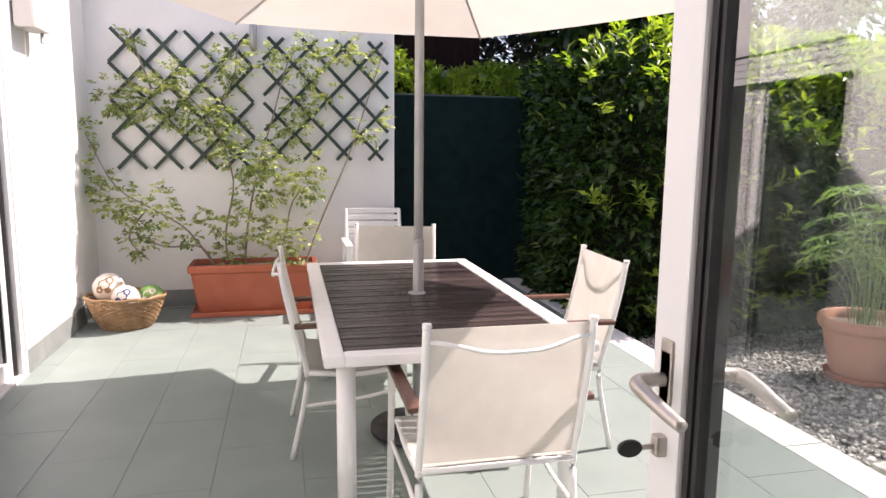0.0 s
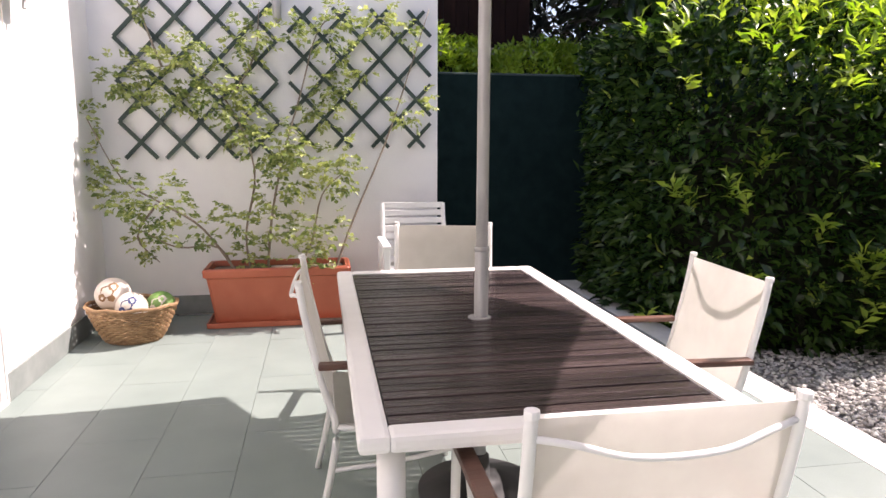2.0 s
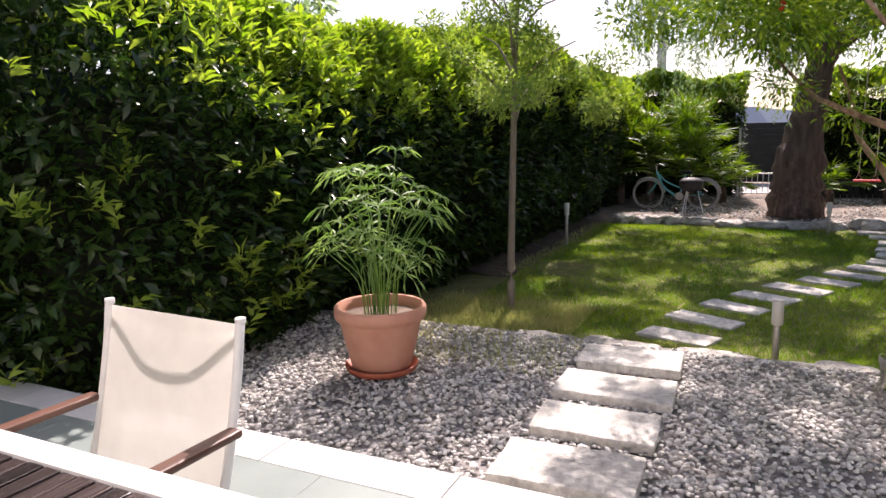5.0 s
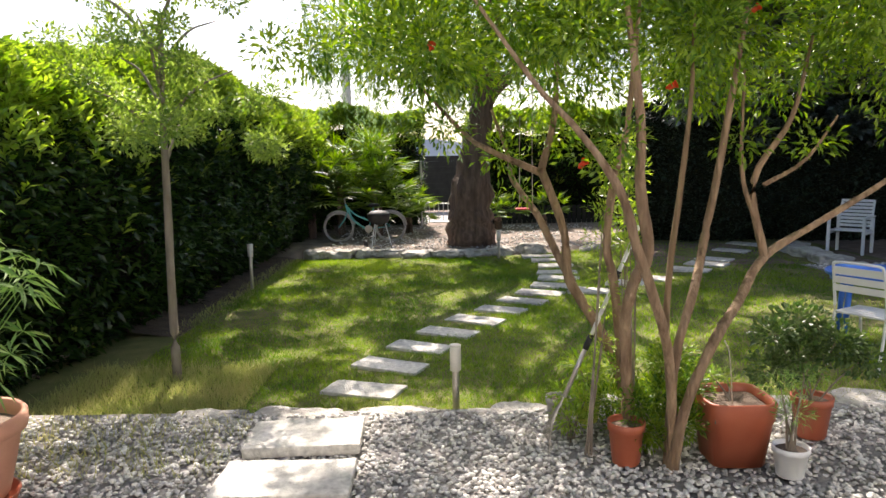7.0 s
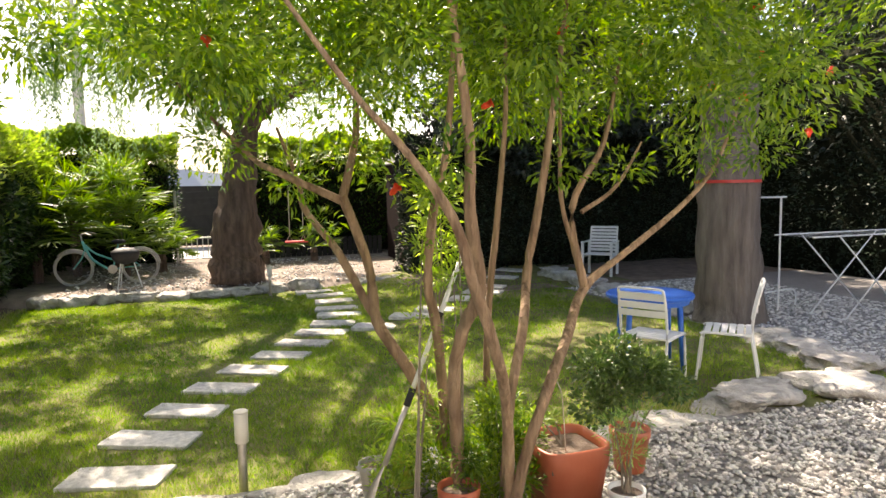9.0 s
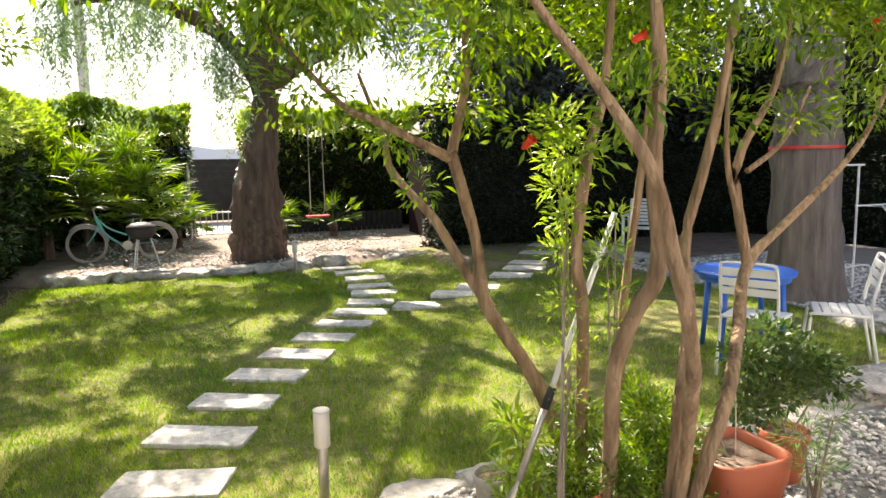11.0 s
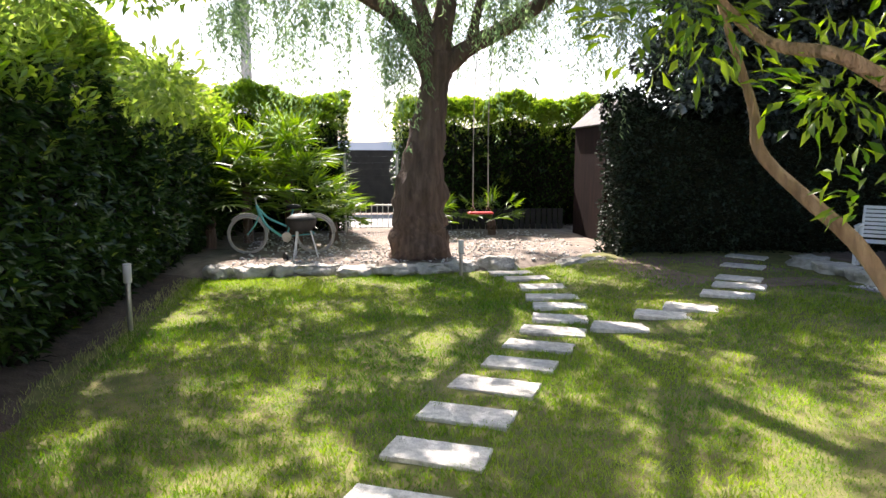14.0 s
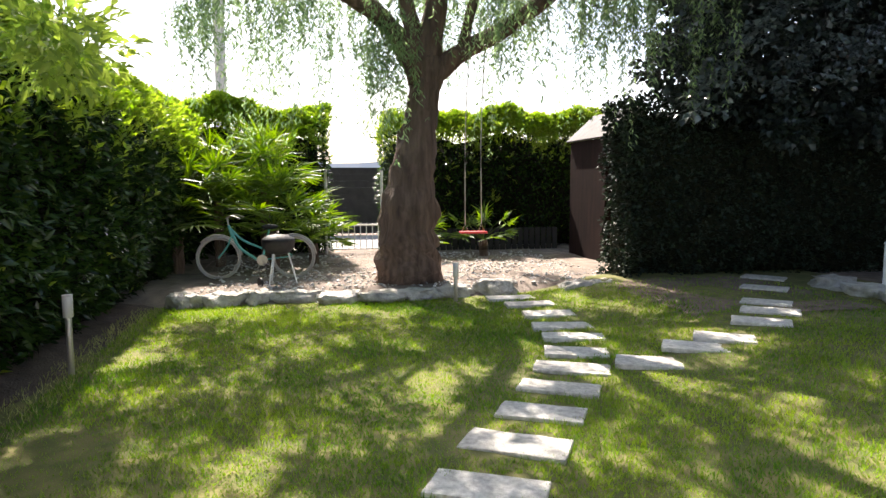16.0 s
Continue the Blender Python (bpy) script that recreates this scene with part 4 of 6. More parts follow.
        part("strut", tube([(0.03 * math.cos(a), 0.03 * math.sin(a), 2.36), (ox / 2 + R * 0.5 * math.cos(a), oy / 2 + R * 0.5 * math.sin(a), (zt + zr) / 2 - 0.012)], 0.007, sides=6), M["grey_metal"], canopy)
    part("hub", cyl(0, 0, 2.33, 2.39, 0.045), M["white_metal"], t, smooth=True)
    part("finial", lathe([(0.03, 2.775), (0.035, 2.80), (0.02, 2.84), (0.008, 2.87)], 16), M["white_metal"], t, smooth=True)


parasol()


def sling_strip(points, width, n=10, sag=0.012, thick=0.003):
    """A stretched fabric panel along a profile of (y, z), sagging a little in the middle."""
    prof = smooth_path(points, 5)
    bm = bmesh.new()
    layers = []
    for off in (0.0, thick):
        grid = []
        for i, p in enumerate(prof):
            q = prof[min(i + 1, len(prof) - 1)] - prof[max(i - 1, 0)]
            nrm = np.array([-q[1], q[0]]) / max(np.linalg.norm(q), 1e-6)
            row = []
            for k in range(n + 1):
                u = k / n * 2 - 1
                d = off - sag * (1 - u * u) * math.sin(math.pi * i / (len(prof) - 1))
                row.append(bm.verts.new((u * width / 2, p[0] + nrm[0] * d, p[1] + nrm[1] * d)))
            grid.append(row)
        layers.append(grid)
    for g, flip in ((layers[0], True), (layers[1], False)):
        for a, b in zip(g, g[1:]):
            for k in range(n):
                f = (a[k], a[k + 1], b[k + 1], b[k])
                bm.faces.new(f[::-1] if flip else f)
    g0, g1 = layers
    for i in range(len(g0) - 1):
        for k in (0, n):
            bm.faces.new((g0[i][k], g0[i + 1][k], g1[i + 1][k], g1[i][k]))
    for i in (0, len(g0) - 1):
        for k in range(n):
            bm.faces.new((g0[i][k], g0[i][k + 1], g1[i][k + 1], g1[i][k]))
    return bm


def sling_chair(place, turn):
    c = thing("garden_armchair", place, "white metal armchair with cream sling fabric and wooden arms", "chair", "sling chairs round the table", turn=turn)
    W = 0.275
    for s in (-1, 1):
        x = s * W
        part("back_upright", tube([(x, -0.350, 0.952), (x, -0.327, 0.81), (x, -0.275, 0.58), (x, -0.235, 0.44), (x, -0.245, 0.30), (x, -0.31, 0.0)], 0.0135, sides=10), M["white_metal"], c, smooth=True)
        part("end_cap", cyl(x, -0.3515, 0.945, 0.961, 0.0155, 10), M["white_metal"], c)
        part("seat_rail", tube([(x, -0.24, 0.425), (x, 0.0, 0.405), (x, 0.20, 0.425), (x, 0.235, 0.41)], 0.0125, sides=10), M["white_metal"], c, smooth=True)
        xa = s * (W + 0.022)
        part("front_leg", tube([(xa, 0.27, 0.0), (xa, 0.235, 0.35), (xa, 0.215, 0.60), (xa, 0.19, 0.645)], 0.0135, sides=10), M["white_metal"], c, smooth=True)
        part("armrest", box(xa - 0.024, xa + 0.024, -0.29, 0.24, 0.650, 0.672, 0.008), M["arm_wood"], c, "brown wooden armrest")
        part("arm_bracket", tube([(xa, -0.27, 0.648), (x, -0.293, 0.655)], 0.009, sides=8), M["white_metal"], c)
        part("spreader", tube([(xa, 0.235, 0.33), (x, 0.0, 0.28), (x, -0.245, 0.26)], 0.009, sides=8), M["white_metal"], c, smooth=True)
    part("back_bar", tube([(-W, -0.342, 0.902), (-W * 0.72, -0.368, 0.895), (-W * 0.3, -0.384, 0.869), (W * 0.3, -0.384, 0.869), (W * 0.72, -0.368, 0.895), (W, -0.342, 0.902)], 0.0075, sides=8), M["white_metal"], c, "curved white bar behind the sling", True)
    part("cross_bar", tube([(-W, -0.238, 0.425), (W, -0.238, 0.425)], 0.011, sides=8), M["white_metal"], c, smooth=True)
    part("front_bar", tube([(-W, 0.235, 0.408), (W, 0.235, 0.408)], 0.011, sides=8), M["white_metal"], c, smooth=True)
    part("backrest", sling_strip([(-0.238, 0.455), (-0.275, 0.60), (-0.324, 0.81), (-0.348, 0.942)], 2 * W, sag=0.016), M["sling"], c, "cream mesh back sling")
    part("seat", sling_strip([(-0.235, 0.44), (-0.1, 0.425), (0.08, 0.425), (0.225, 0.43)], 2 * W, sag=0.02), M["sling"], c, "cream mesh seat sling")
    return c


ch = sling_chair((0.735, 2.42, 0.0), 0)
copy_thing(ch, pose(0.362, 3.545, 0, 0, 0, -90))
copy_thing(ch, pose(0.735, 4.51, 0, 0, 0, 169))
copy_thing(ch, pose(1.322, 3.362, 0, 0, 0, 87))


def slat_chair(place, turn, label):
    """A white slatted garden armchair."""
    c = thing("slatted_armchair", place, label, "chair", turn=turn)
    for s in (-1, 1):
        x = s * 0.275
        part("front_leg", box(x - 0.024, x + 0.024, 0.20, 0.25, 0, 0.63, 0.006), M["white_metal"], c)
        part("rear_leg", box(x - 0.024, x + 0.024, -0.27, -0.225, 0, 0.62, 0.006), M["white_metal"], c)
        part("armrest", box(x - 0.032, x + 0.032, -0.29, 0.27, 0.63, 0.655, 0.008), M["white_metal"], c)
        part("back_stile", tube([(x * 0.93, -0.20, 0.38), (x * 0.93, -0.27, 0.64), (x * 0.93, -0.345, 0.92)], 0.019, sides=8), M["white_metal"], c)
        part("side_rail", box(x - 0.014, x + 0.014, -0.225, 0.20, 0.345, 0.40, 0.004), M["white_metal"], c)
    for k in range(8):
        z = 0.47 + k * 0.062
        y = -0.215 - (z - 0.40) * 0.255
        part("back_slat", box(-0.255, 0.255, y - 0.008, y + 0.008, z - 0.0235, z + 0.0235, 0.004), M["white_metal"], c)
    for k in range(8):
        y = -0.19 + k * 0.058
        part("seat_slat", box(-0.27, 0.27, y - 0.0235, y + 0.0235, 0.402, 0.418, 0.004), M["white_metal"], c)
    return c


slat_chair((0.845, 6.20, 0.0), 180, "white slatted armchair standing against the wall")
slat_chair((12.78, -5.45, YARD_Z + 0.03), 42, "white slatted garden armchair in the shade")


# ---- planter, climbing rose, trellis, basket ----
def trough():
    x0, x1, y0, y1 = -0.80, 0.30, 6.20, 6.60
    t = thing("planter_trough", (-0.25, 6.40, 0), "long brick-red plastic planter with a saucer tray", "planter")
    bm = bmesh.new()
    rings = []
    for dz, ins in ((0.03, 0.060), (0.385, 0.012), (0.40, -0.010), (0.452, -0.014), (0.465, -0.006), (0.465, 0.025), (0.43, 0.03)):
        rings.append([bm.verts.new((sx * (0.545 - ins), sy * (0.20 - ins), dz)) for sx, sy in ((-1, -1), (1, -1), (1, 1), (-1, 1))])
    for a, b in zip(rings, rings[1:]):
        for s in range(4):
            bm.faces.new((a[s], a[(s + 1) % 4], b[(s + 1) % 4], b[s]))
    bm.faces.new(rings[0][::-1])
    bmesh.ops.bevel(bm, geom=[e for e in bm.edges if abs(e.verts[0].co.z - e.verts[1].co.z) > 0.005], offset=0.02, segments=3, affect="EDGES")
    part("body", bm, M["red_plastic"], t, smooth=False)
    bm = box(-0.535, 0.535, -0.195, 0.195, 0.0, 0.022, 0.008)
    part("tray", bm, M["red_plastic"], t)
    for sy in (-1, 1):
        part("tray_lip", box(-0.54, 0.54, sy * 0.20 - 0.006, sy * 0.20 + 0.006, 0.004, 0.045, 0.004), M["red_plastic"], t)
    for sx in (-1, 1):
        part("tray_end", box(sx * 0.54 - 0.006, sx * 0.54 + 0.006, -0.194, 0.194, 0.004, 0.045, 0.004), M["red_plastic"], t)
    part("soil", box(-0.51, 0.51, -0.165, 0.165, 0.36, 0.425, 0.01), M["soil"], t, "dark potting soil")


trough()


def trellis(x0, x1, z0, z1, label):
    t = thing("trellis", ((x0 + x1) / 2, 6.70, z0), label, "trellis", "wall trellises")
    pitch, w = 0.305, 0.0155
    zc, xc = (z0 + z1) / 2, (x0 + x1) / 2
    for layer, s in ((0, 1), (1, -1)):
        k = -12
        while k < 12:
            c = xc + k * pitch
            # slat: x = c + s * (z - zc) * 0.95
            za, zb = z0, z1
            lim = sorted(((x0 - c) / (s * 0.95) + zc, (x1 - c) / (s * 0.95) + zc))
            za, zb = max(za, lim[0]), min(zb, lim[1])
            k += 1
            if zb - za < 0.12:
                continue
            za, zb = za - 0.03, zb + 0.03
            a = Vector((c + s * (za - zc) * 0.95 - xc, 0, za - z0))
            b = Vector((c + s * (zb - zc) * 0.95 - xc, 0, zb - z0))
            d = (b - a).normalized()
            nrm = Vector((-d.z, 0, d.x)) * w
            y = -0.006 - 0.012 * layer
            bm = bmesh.new()
            vs = [bm.verts.new(Vector((v.x, yy, v.z))) for yy in (y, y - 0.010) for v in (a - nrm, b - nrm, b + nrm, a + nrm)]
            for f in ((0, 1, 2, 3), (7, 6, 5, 4), (0, 4, 5, 1), (1, 5, 6, 2), (2, 6, 7, 3), (3, 7, 4, 0)):
                bm.faces.new([vs[i] for i in f])
            part("slat", bm, M["trellis"], t)


trellis(-1.42, -0.26, 1.32, 2.48, "dark green wooden lattice trellis overgrown by a rose")
trellis(-0.11, 0.99, 1.41, 2.46, "dark green wooden lattice trellis on white wall")


def rose():
    t = thing("climbing_rose", (-0.3, 6.4, 0.3), "sparse climbing rose trained over the trellis", "climbing plant")
    base = np.array((-0.3, 6.4, 0.3))
    stems = [[(-0.45, 6.4, 0.28), (-0.5, 6.45, 0.7), (-0.42, 6.5, 1.2), (-0.6, 6.6, 1.7), (-0.9, 6.64, 2.0), (-1.3, 6.62, 1.95)],
             [(-0.35, 6.4, 0.28), (-0.3, 6.42, 0.8), (-0.2, 6.5, 1.3), (-0.05, 6.58, 1.8), (0.1, 6.62, 2.3), (0.3, 6.62, 2.45)],
             [(-0.5, 6.38, 0.28), (-0.8, 6.35, 0.75), (-1.1, 6.4, 0.95), (-1.4, 6.45, 1.15), (-1.6, 6.4, 1.6)],
             [(-0.2, 6.4, 0.28), (0.0, 6.45, 0.6), (0.1, 6.5, 1.0), (0.3, 6.55, 1.2)],
             [(0.15, 6.42, 0.28), (0.35, 6.5, 0.8), (0.62, 6.6, 1.4), (0.8, 6.64, 1.9), (1.0, 6.64, 2.5)],
             [(-0.55, 6.4, 0.28), (-0.7, 6.4, 0.6), (-1.0, 6.35, 0.62), (-1.25, 6.35, 0.75)],
             [(-0.6, 6.64, 1.75), (-0.4, 6.64, 2.1), (-0.35, 6.62, 2.45)],
             [(-1.1, 6.64, 2.0), (-1.2, 6.64, 2.3), (-1.25, 6.64, 2.5)],
             [(-1.15, 6.4, 0.95), (-1.3, 6.4, 0.7), (-1.15, 6.4, 0.5)]]
    for st_ in stems:
        part("stem", tube([tuple(np.array(p) - base) for p in st_], list(np.linspace(0.011, 0.004, len(st_))), sides=6), M["thin_bark"], t, smooth=True)
    cl = [(-1.38, 1.90, .18), (-1.05, 1.85, .26), (-0.68, 1.83, .26), (-0.52, 1.60, .22), (-0.42, 2.22, .20), (-0.28, 1.45, .24), (-1.55, 1.25, .14), (-1.38, 1.02, .2),
          (-1.1, 0.98, .22), (-1.2, 0.68, .16), (-0.82, 0.78, .15), (-0.52, 0.82, .17), (-0.2, 1.12, .22), (-0.24, 0.78, .2), (0.1, 0.72, .22), (0.2, 1.2, .2),
          (0.3, 1.35, .1), (0.2, 2.27, .2), (0.25, 1.9, .2), (0.58, 2.37, .16), (0.82, 1.7, .16), (0.78, 2.32, .13), (0.1, 1.65, .14), (-0.12, 1.35, .14),
          (-1.24, 2.42, .09), (-1.62, 1.6, .12), (-0.03, 0.55, .18), (-0.45, 0.5, .16), (0.45, 2.0, .08), (-0.9, 2.1, .12), (-0.1, 2.3, .1)]
    c = np.array([(x, 6.42 + (0.14 if z > 1.5 else 0.0) - 0.09 * ((i * 7) % 3), z, r) for i, (x, z, r) in enumerate(cl)])
    # sprigs of five leaflets
    n = 1080
    k = RNG.choice(len(c), n, p=c[:, 3] ** 2 / (c[:, 3] ** 2).sum())
    d = unit(RNG.normal(size=(n, 3)))
    p = c[k, :3] + d * (c[k, 3] * RNG.random(n) ** 0.45)[:, None] * (1, 0.6, 1)
    p[:, 1] = np.minimum(p[:, 1], 6.66)
    axis = unit(d * (1, 0.8, 0.6) + (0, -0.35, -0.1))
    P, W = [], []
    for j, (al, sd) in enumerate(((0.05, 0), (0.035, 1), (0.035, -1), (0.012, 1), (0.012, -1))):
        side = unit(np.cross(axis, (0, 0.3, 1.0)))
        P.append(p + axis * al)
        W.append(axis * (1.0 if sd == 0 else 0.5) + side * sd)
    ob = leaf_mesh("leaves", np.concatenate(P) - base, np.concatenate(W), 0.052, 0.036, M["rose"], t, "small oval light green leaves", spread=0.15)
    ob["kind"] = "stuff"


rose()


def ball(place, r, material, label, patches=""):
    b = thing("football", place, label, "ball", "balls in the basket")
    bm = bmesh.new()
    bmesh.ops.create_icosphere(bm, subdivisions=3, radius=r)
    for f in bm.faces:
        f.smooth = True
    part("shell", bm, M[material], b)
    if patches:
        for i, (az, el, s) in enumerate(((-95, 22, .05), (-70, 40, .035), (-110, 2, .03), (-80, 0, .025))):
            bm = bmesh.new()
            bmesh.ops.create_circle(bm, cap_ends=True, segments=5, radius=s * r / 0.11)
            m = pose(0, 0, 0, 0, 0, az) @ pose(0, 0, 0, 0, -el, 0) @ pose(r * 1.004, 0, 0, 0, 90, 0)
            bmesh.ops.transform(bm, matrix=m, verts=bm.verts)
            bmesh.ops.subdivide_edges(bm, edges=bm.edges, cuts=2, use_grid_fill=True)
            for v in bm.verts:
                v.co = v.co.normalized() * (r + 0.0015)
            part("panel", bm, M[patches], b)


def basket():
    t = thing("wicker_basket", (-1.27, 6.02, 0), "round brown wicker basket holding three balls", "basket")
    rows = 15
    for k in range(rows):
        z = 0.012 + k * 0.0165
        r = 0.165 + 0.105 * (k / rows) ** 0.8
        pts = []
        m = 44
        for s in range(m + 1):
            a = 2 * math.pi * s / m
            w = 0.007 * (1 if (s + k) % 2 else -1)
            pts.append(((r + w) * math.cos(a) * 1.12, (r + w) * math.sin(a) * 0.9, z + 0.002 * math.sin(3 * a + k)))
        part("weave", tube(pts, 0.0085, sides=5, steps=1), M["wicker"], t)
    for s in range(22):
        a = 2 * math.pi * s / 22
        part("stake", tube([(0.16 * math.cos(a) * 1.12, 0.16 * math.sin(a) * 0.9, 0.0), (0.272 * math.cos(a) * 1.12, 0.272 * math.sin(a) * 0.9, 0.265)], 0.005, sides=5), M["wicker"], t)
    rim = [(0.275 * math.cos(a) * 1.12, 0.275 * math.sin(a) * 0.9, 0.268 + 0.006 * math.sin(9 * a)) for a in np.linspace(0, 6.283, 40)]
    part("rim", tube(rim, 0.014, sides=7, steps=1), M["wicker"], t, "thick braided rim")
    part("bottom", cyl(0, 0, 0.0, 0.012, 0.16, 28), M["wicker"], t)
    ball((-1.41, 6.08, 0.325), 0.125, "ball_white", "scuffed white football in the basket", "wicker")
    ball((-1.25, 5.93, 0.26), 0.11, "ball_white", "white football with navy print", "ink")
    ball((-1.08, 6.05, 0.24), 0.105, "ball_green", "green and yellow football in the basket", "ball_white")


basket()


def wall_lamp():
    t = thing("wall_lamp", (-0.215, 6.70, 2.48), "slim grey cylinder wall lamp on the plaster", "lamp")
    part("shade", lathe([(0.012, -0.13), (0.034, -0.10), (0.036, 0.12), (0.02, 0.14)], 18), M["grey_metal"], t, smooth=True).location = (0, -0.06, 0)
    part("backplate", box(-0.03, 0.03, -0.02, 0.02, -0.05, 0.05, 0.004), M["grey_metal"], t)


wall_lamp()


# ---- doors ----
def glazed_door():
    """Tall glazed door in the west wall."""
    d = thing("door_1", (-1.74, 3.98, 0), "closed white glazed terrace door", "door", kind="structure")
    y0, y1, top = DOOR_Y0 - 3.98, DOOR_Y1 - 3.98, DOOR_TOP
    for a, b in ((y0, y0 + 0.055), (y1 - 0.055, y1)):
        part("jamb", box(-0.05, 0.105, a, b, 0, top, 0.004), M["upvc"], d)
    part("head", box(-0.05, 0.105, y0 + 0.055, y1 - 0.055, top - 0.06, top, 0.004), M["upvc"], d)
    for a, b in ((y0 + 0.06, -0.004), (0.004, y1 - 0.06)):
        for p0, p1 in ((a, a + 0.085), (b - 0.085, b)):
            part("stile", box(-0.02, 0.055, p0, p1, 0.02, top - 0.064, 0.006), M["upvc"], d)
        part("bottom_rail", box(-0.02, 0.055, a + 0.085, b - 0.085, 0.02, 0.125, 0.006), M["upvc"], d)
        part("top_rail", box(-0.02, 0.055, a + 0.085, b - 0.085, top - 0.15, top - 0.064, 0.006), M["upvc"], d)
        for p in (a + 0.088, b - 0.094):
            part("gasket", box(0.030, 0.048, p, p + 0.006, 0.128, top - 0.153), M["rubber"], d)
        g = part("pane", box(0.006, 0.020, a + 0.08, b - 0.08, 0.12, top - 0.145), M["glass"], d)
        g.visible_shadow = False
    part("seal", box(0.056, 0.075, y1 - 0.075, y1 - 0.058, 0.0, top - 0.06), M["rubber"], d, "dark rubber seal")
    part("reveal_trim", box(0.10, 0.112, y1 + 0.002, y1 + 0.06, 0, top + 0.06, 0.003), M["upvc"], d)
    part("threshold", box(-0.06, 0.12, y0, y1, -0.02, 0.018, 0.004), M["curb"], d)
    # blind drawn a little way down; assumed pale curtain added to lighten the panes
    s = thing("roller_blind", (-1.74, 3.98, 0), "white slatted roller shutter lowered a little", "shutter")
    for k in range(4):
        part("slat", box(0.078, 0.092, y0 + 0.058, y1 - 0.078, 1.92 + k * 0.045, 1.962 + k * 0.045, 0.005), M["upvc"], s)
    c = thing("curtain", (-1.96, 3.98, 0), "assumed pale curtain, added to lighten the glazed door", "curtain")
    bm = bmesh.new()
    ys = np.linspace(y0 + 0.02, y1 - 0.02, 90)
    lo = [bm.verts.new((0.022 * math.sin(y * 34) + 0.01 * math.sin(y * 13), y, 0.03)) for y in ys]
    hi = [bm.verts.new((0.014 * math.sin(y * 34), y, 2.14)) for y in ys]
    for k in range(89):
        bm.faces.new((lo[k], lo[k + 1], hi[k + 1], hi[k]))
    bmesh.ops.solidify(bm, geom=bm.faces[:], thickness=0.003)
    part("cloth", bm, M["curtain"], c, smooth=True)
    part("rod", tube([(0, y0 - 0.05, 2.15), (0, y1 + 0.05, 2.15)], 0.012, sides=8), M["upvc"], c)


glazed_door()


def lever(parent, side):
    """Lever handle with its plate; side: -1 for the near face."""
    s = side
    h = part("handle", box(-0.016, 0.016, -0.004, 0.004, -0.03, 0.075, 0.003, pose(s * 0.035, 0, 0, 0, 0, 90)), M["steel"], parent, "brushed steel lever handle")
    part("lever", tube([(s * 0.035, 0, 0.01), (s * 0.072, 0, 0.012), (s * 0.092, -0.012, 0.010), (s * 0.094, -0.05, 0.004), (s * 0.090, -0.10, -0.006), (s * 0.088, -0.128, -0.010)], [0.011, 0.0115, 0.0125, 0.0115, 0.0105, 0.0095], sides=12), M["steel"], h, smooth=True)
    part("rose_plate", box(s * 0.033 - 0.006, s * 0.033 + 0.003, -0.017, 0.017, -0.03, 0.06, 0.005), M["steel"], h)


def open_door():
    """The open leaf beside the camera's start, swung out along y."""
    d = thing("door_2", (0.665, 0.30, 0.03), "open white glazed door leaf with a steel handle", "door", kind="structure")
    L, top = 0.78, 2.12
    part("free_stile", box(-0.034, 0.034, L - 0.085, L, 0, top, 0.006), M["upvc"], d)
    part("hinge_stile", box(-0.034, 0.034, 0, 0.085, 0, top, 0.006), M["upvc"], d)
    part("bottom_rail", box(-0.034, 0.034, 0.085, L - 0.085, 0, 0.11, 0.006), M["upvc"], d)
    part("top_rail", box(-0.034, 0.034, 0.085, L - 0.085, top - 0.10, top, 0.006), M["upvc"], d)
    part("gasket", box(-0.024, 0.024, L - 0.100, L - 0.086, 0.11, top - 0.10), M["rubber"], d, "black glazing gasket")
    part("glazing_bead", box(-0.020, 0.020, L - 0.112, L - 0.101, 0.112, top - 0.102, 0.003), M["rubber"], d)
    part("gasket", box(-0.02, 0.02, 0.086, 0.10, 0.11, top - 0.10), M["rubber"], d)
    g = part("pane", box(-0.010, 0.010, 0.10, L - 0.112, 0.11, top - 0.10), M["glass"], d)
    g.visible_shadow = False
    for s in (-1, 1):
        e = new("handle_set")
        e.parent = d
        e.location = (0, L - 0.045, 1.09)
        lever(e, s)
    lock = part("lock_cylinder", box(-0.052, 0.052, L - 0.056, L - 0.034, 0.975, 1.01, 0.006), M["steel"], d, "steel lock cylinder")
    part("key", box(-0.078, -0.05, L - 0.048, L - 0.044, 0.988, 0.996), M["steel"], lock)
    part("key_bow", lathe([(0.004, -0.004), (0.016, -0.0035), (0.017, 0.0), (0.016, 0.0035), (0.004, 0.004)], 18), M["rubber"], lock, "black plastic key head").matrix_local = pose(-0.093, L - 0.046, 0.992, 90, 0, 0) @ Matrix.Diagonal((1.25, 0.85, 1, 1))
    # frame in the wall
    f = thing("door_frame", (0.14, 0.125, 0), "white frame of the terrace door", "frame", kind="structure")
    part("jamb", box(-0.558, -0.505, -0.06, 0.10, 0, 2.2, 0.004), M["upvc"], f)
    part("jamb", box(0.505, 0.558, -0.06, 0.10, 0, 2.2, 0.004), M["upvc"], f)
    part("head", box(-0.505, 0.505, -0.06, 0.10, 2.14, 2.198, 0.004), M["upvc"], f)


open_door()


def awning_arm():
    """Grey folded awning end hanging on the west wall."""
    a = thing("awning_bracket", (-1.60, 5.3, 2.50), "pale folded awning end fixed high on the wall", "awning")
    part("cassette", box(-0.03, 0.10, -0.22, 0.10, -0.26, 0.10, 0.02), M["house_far"], a)
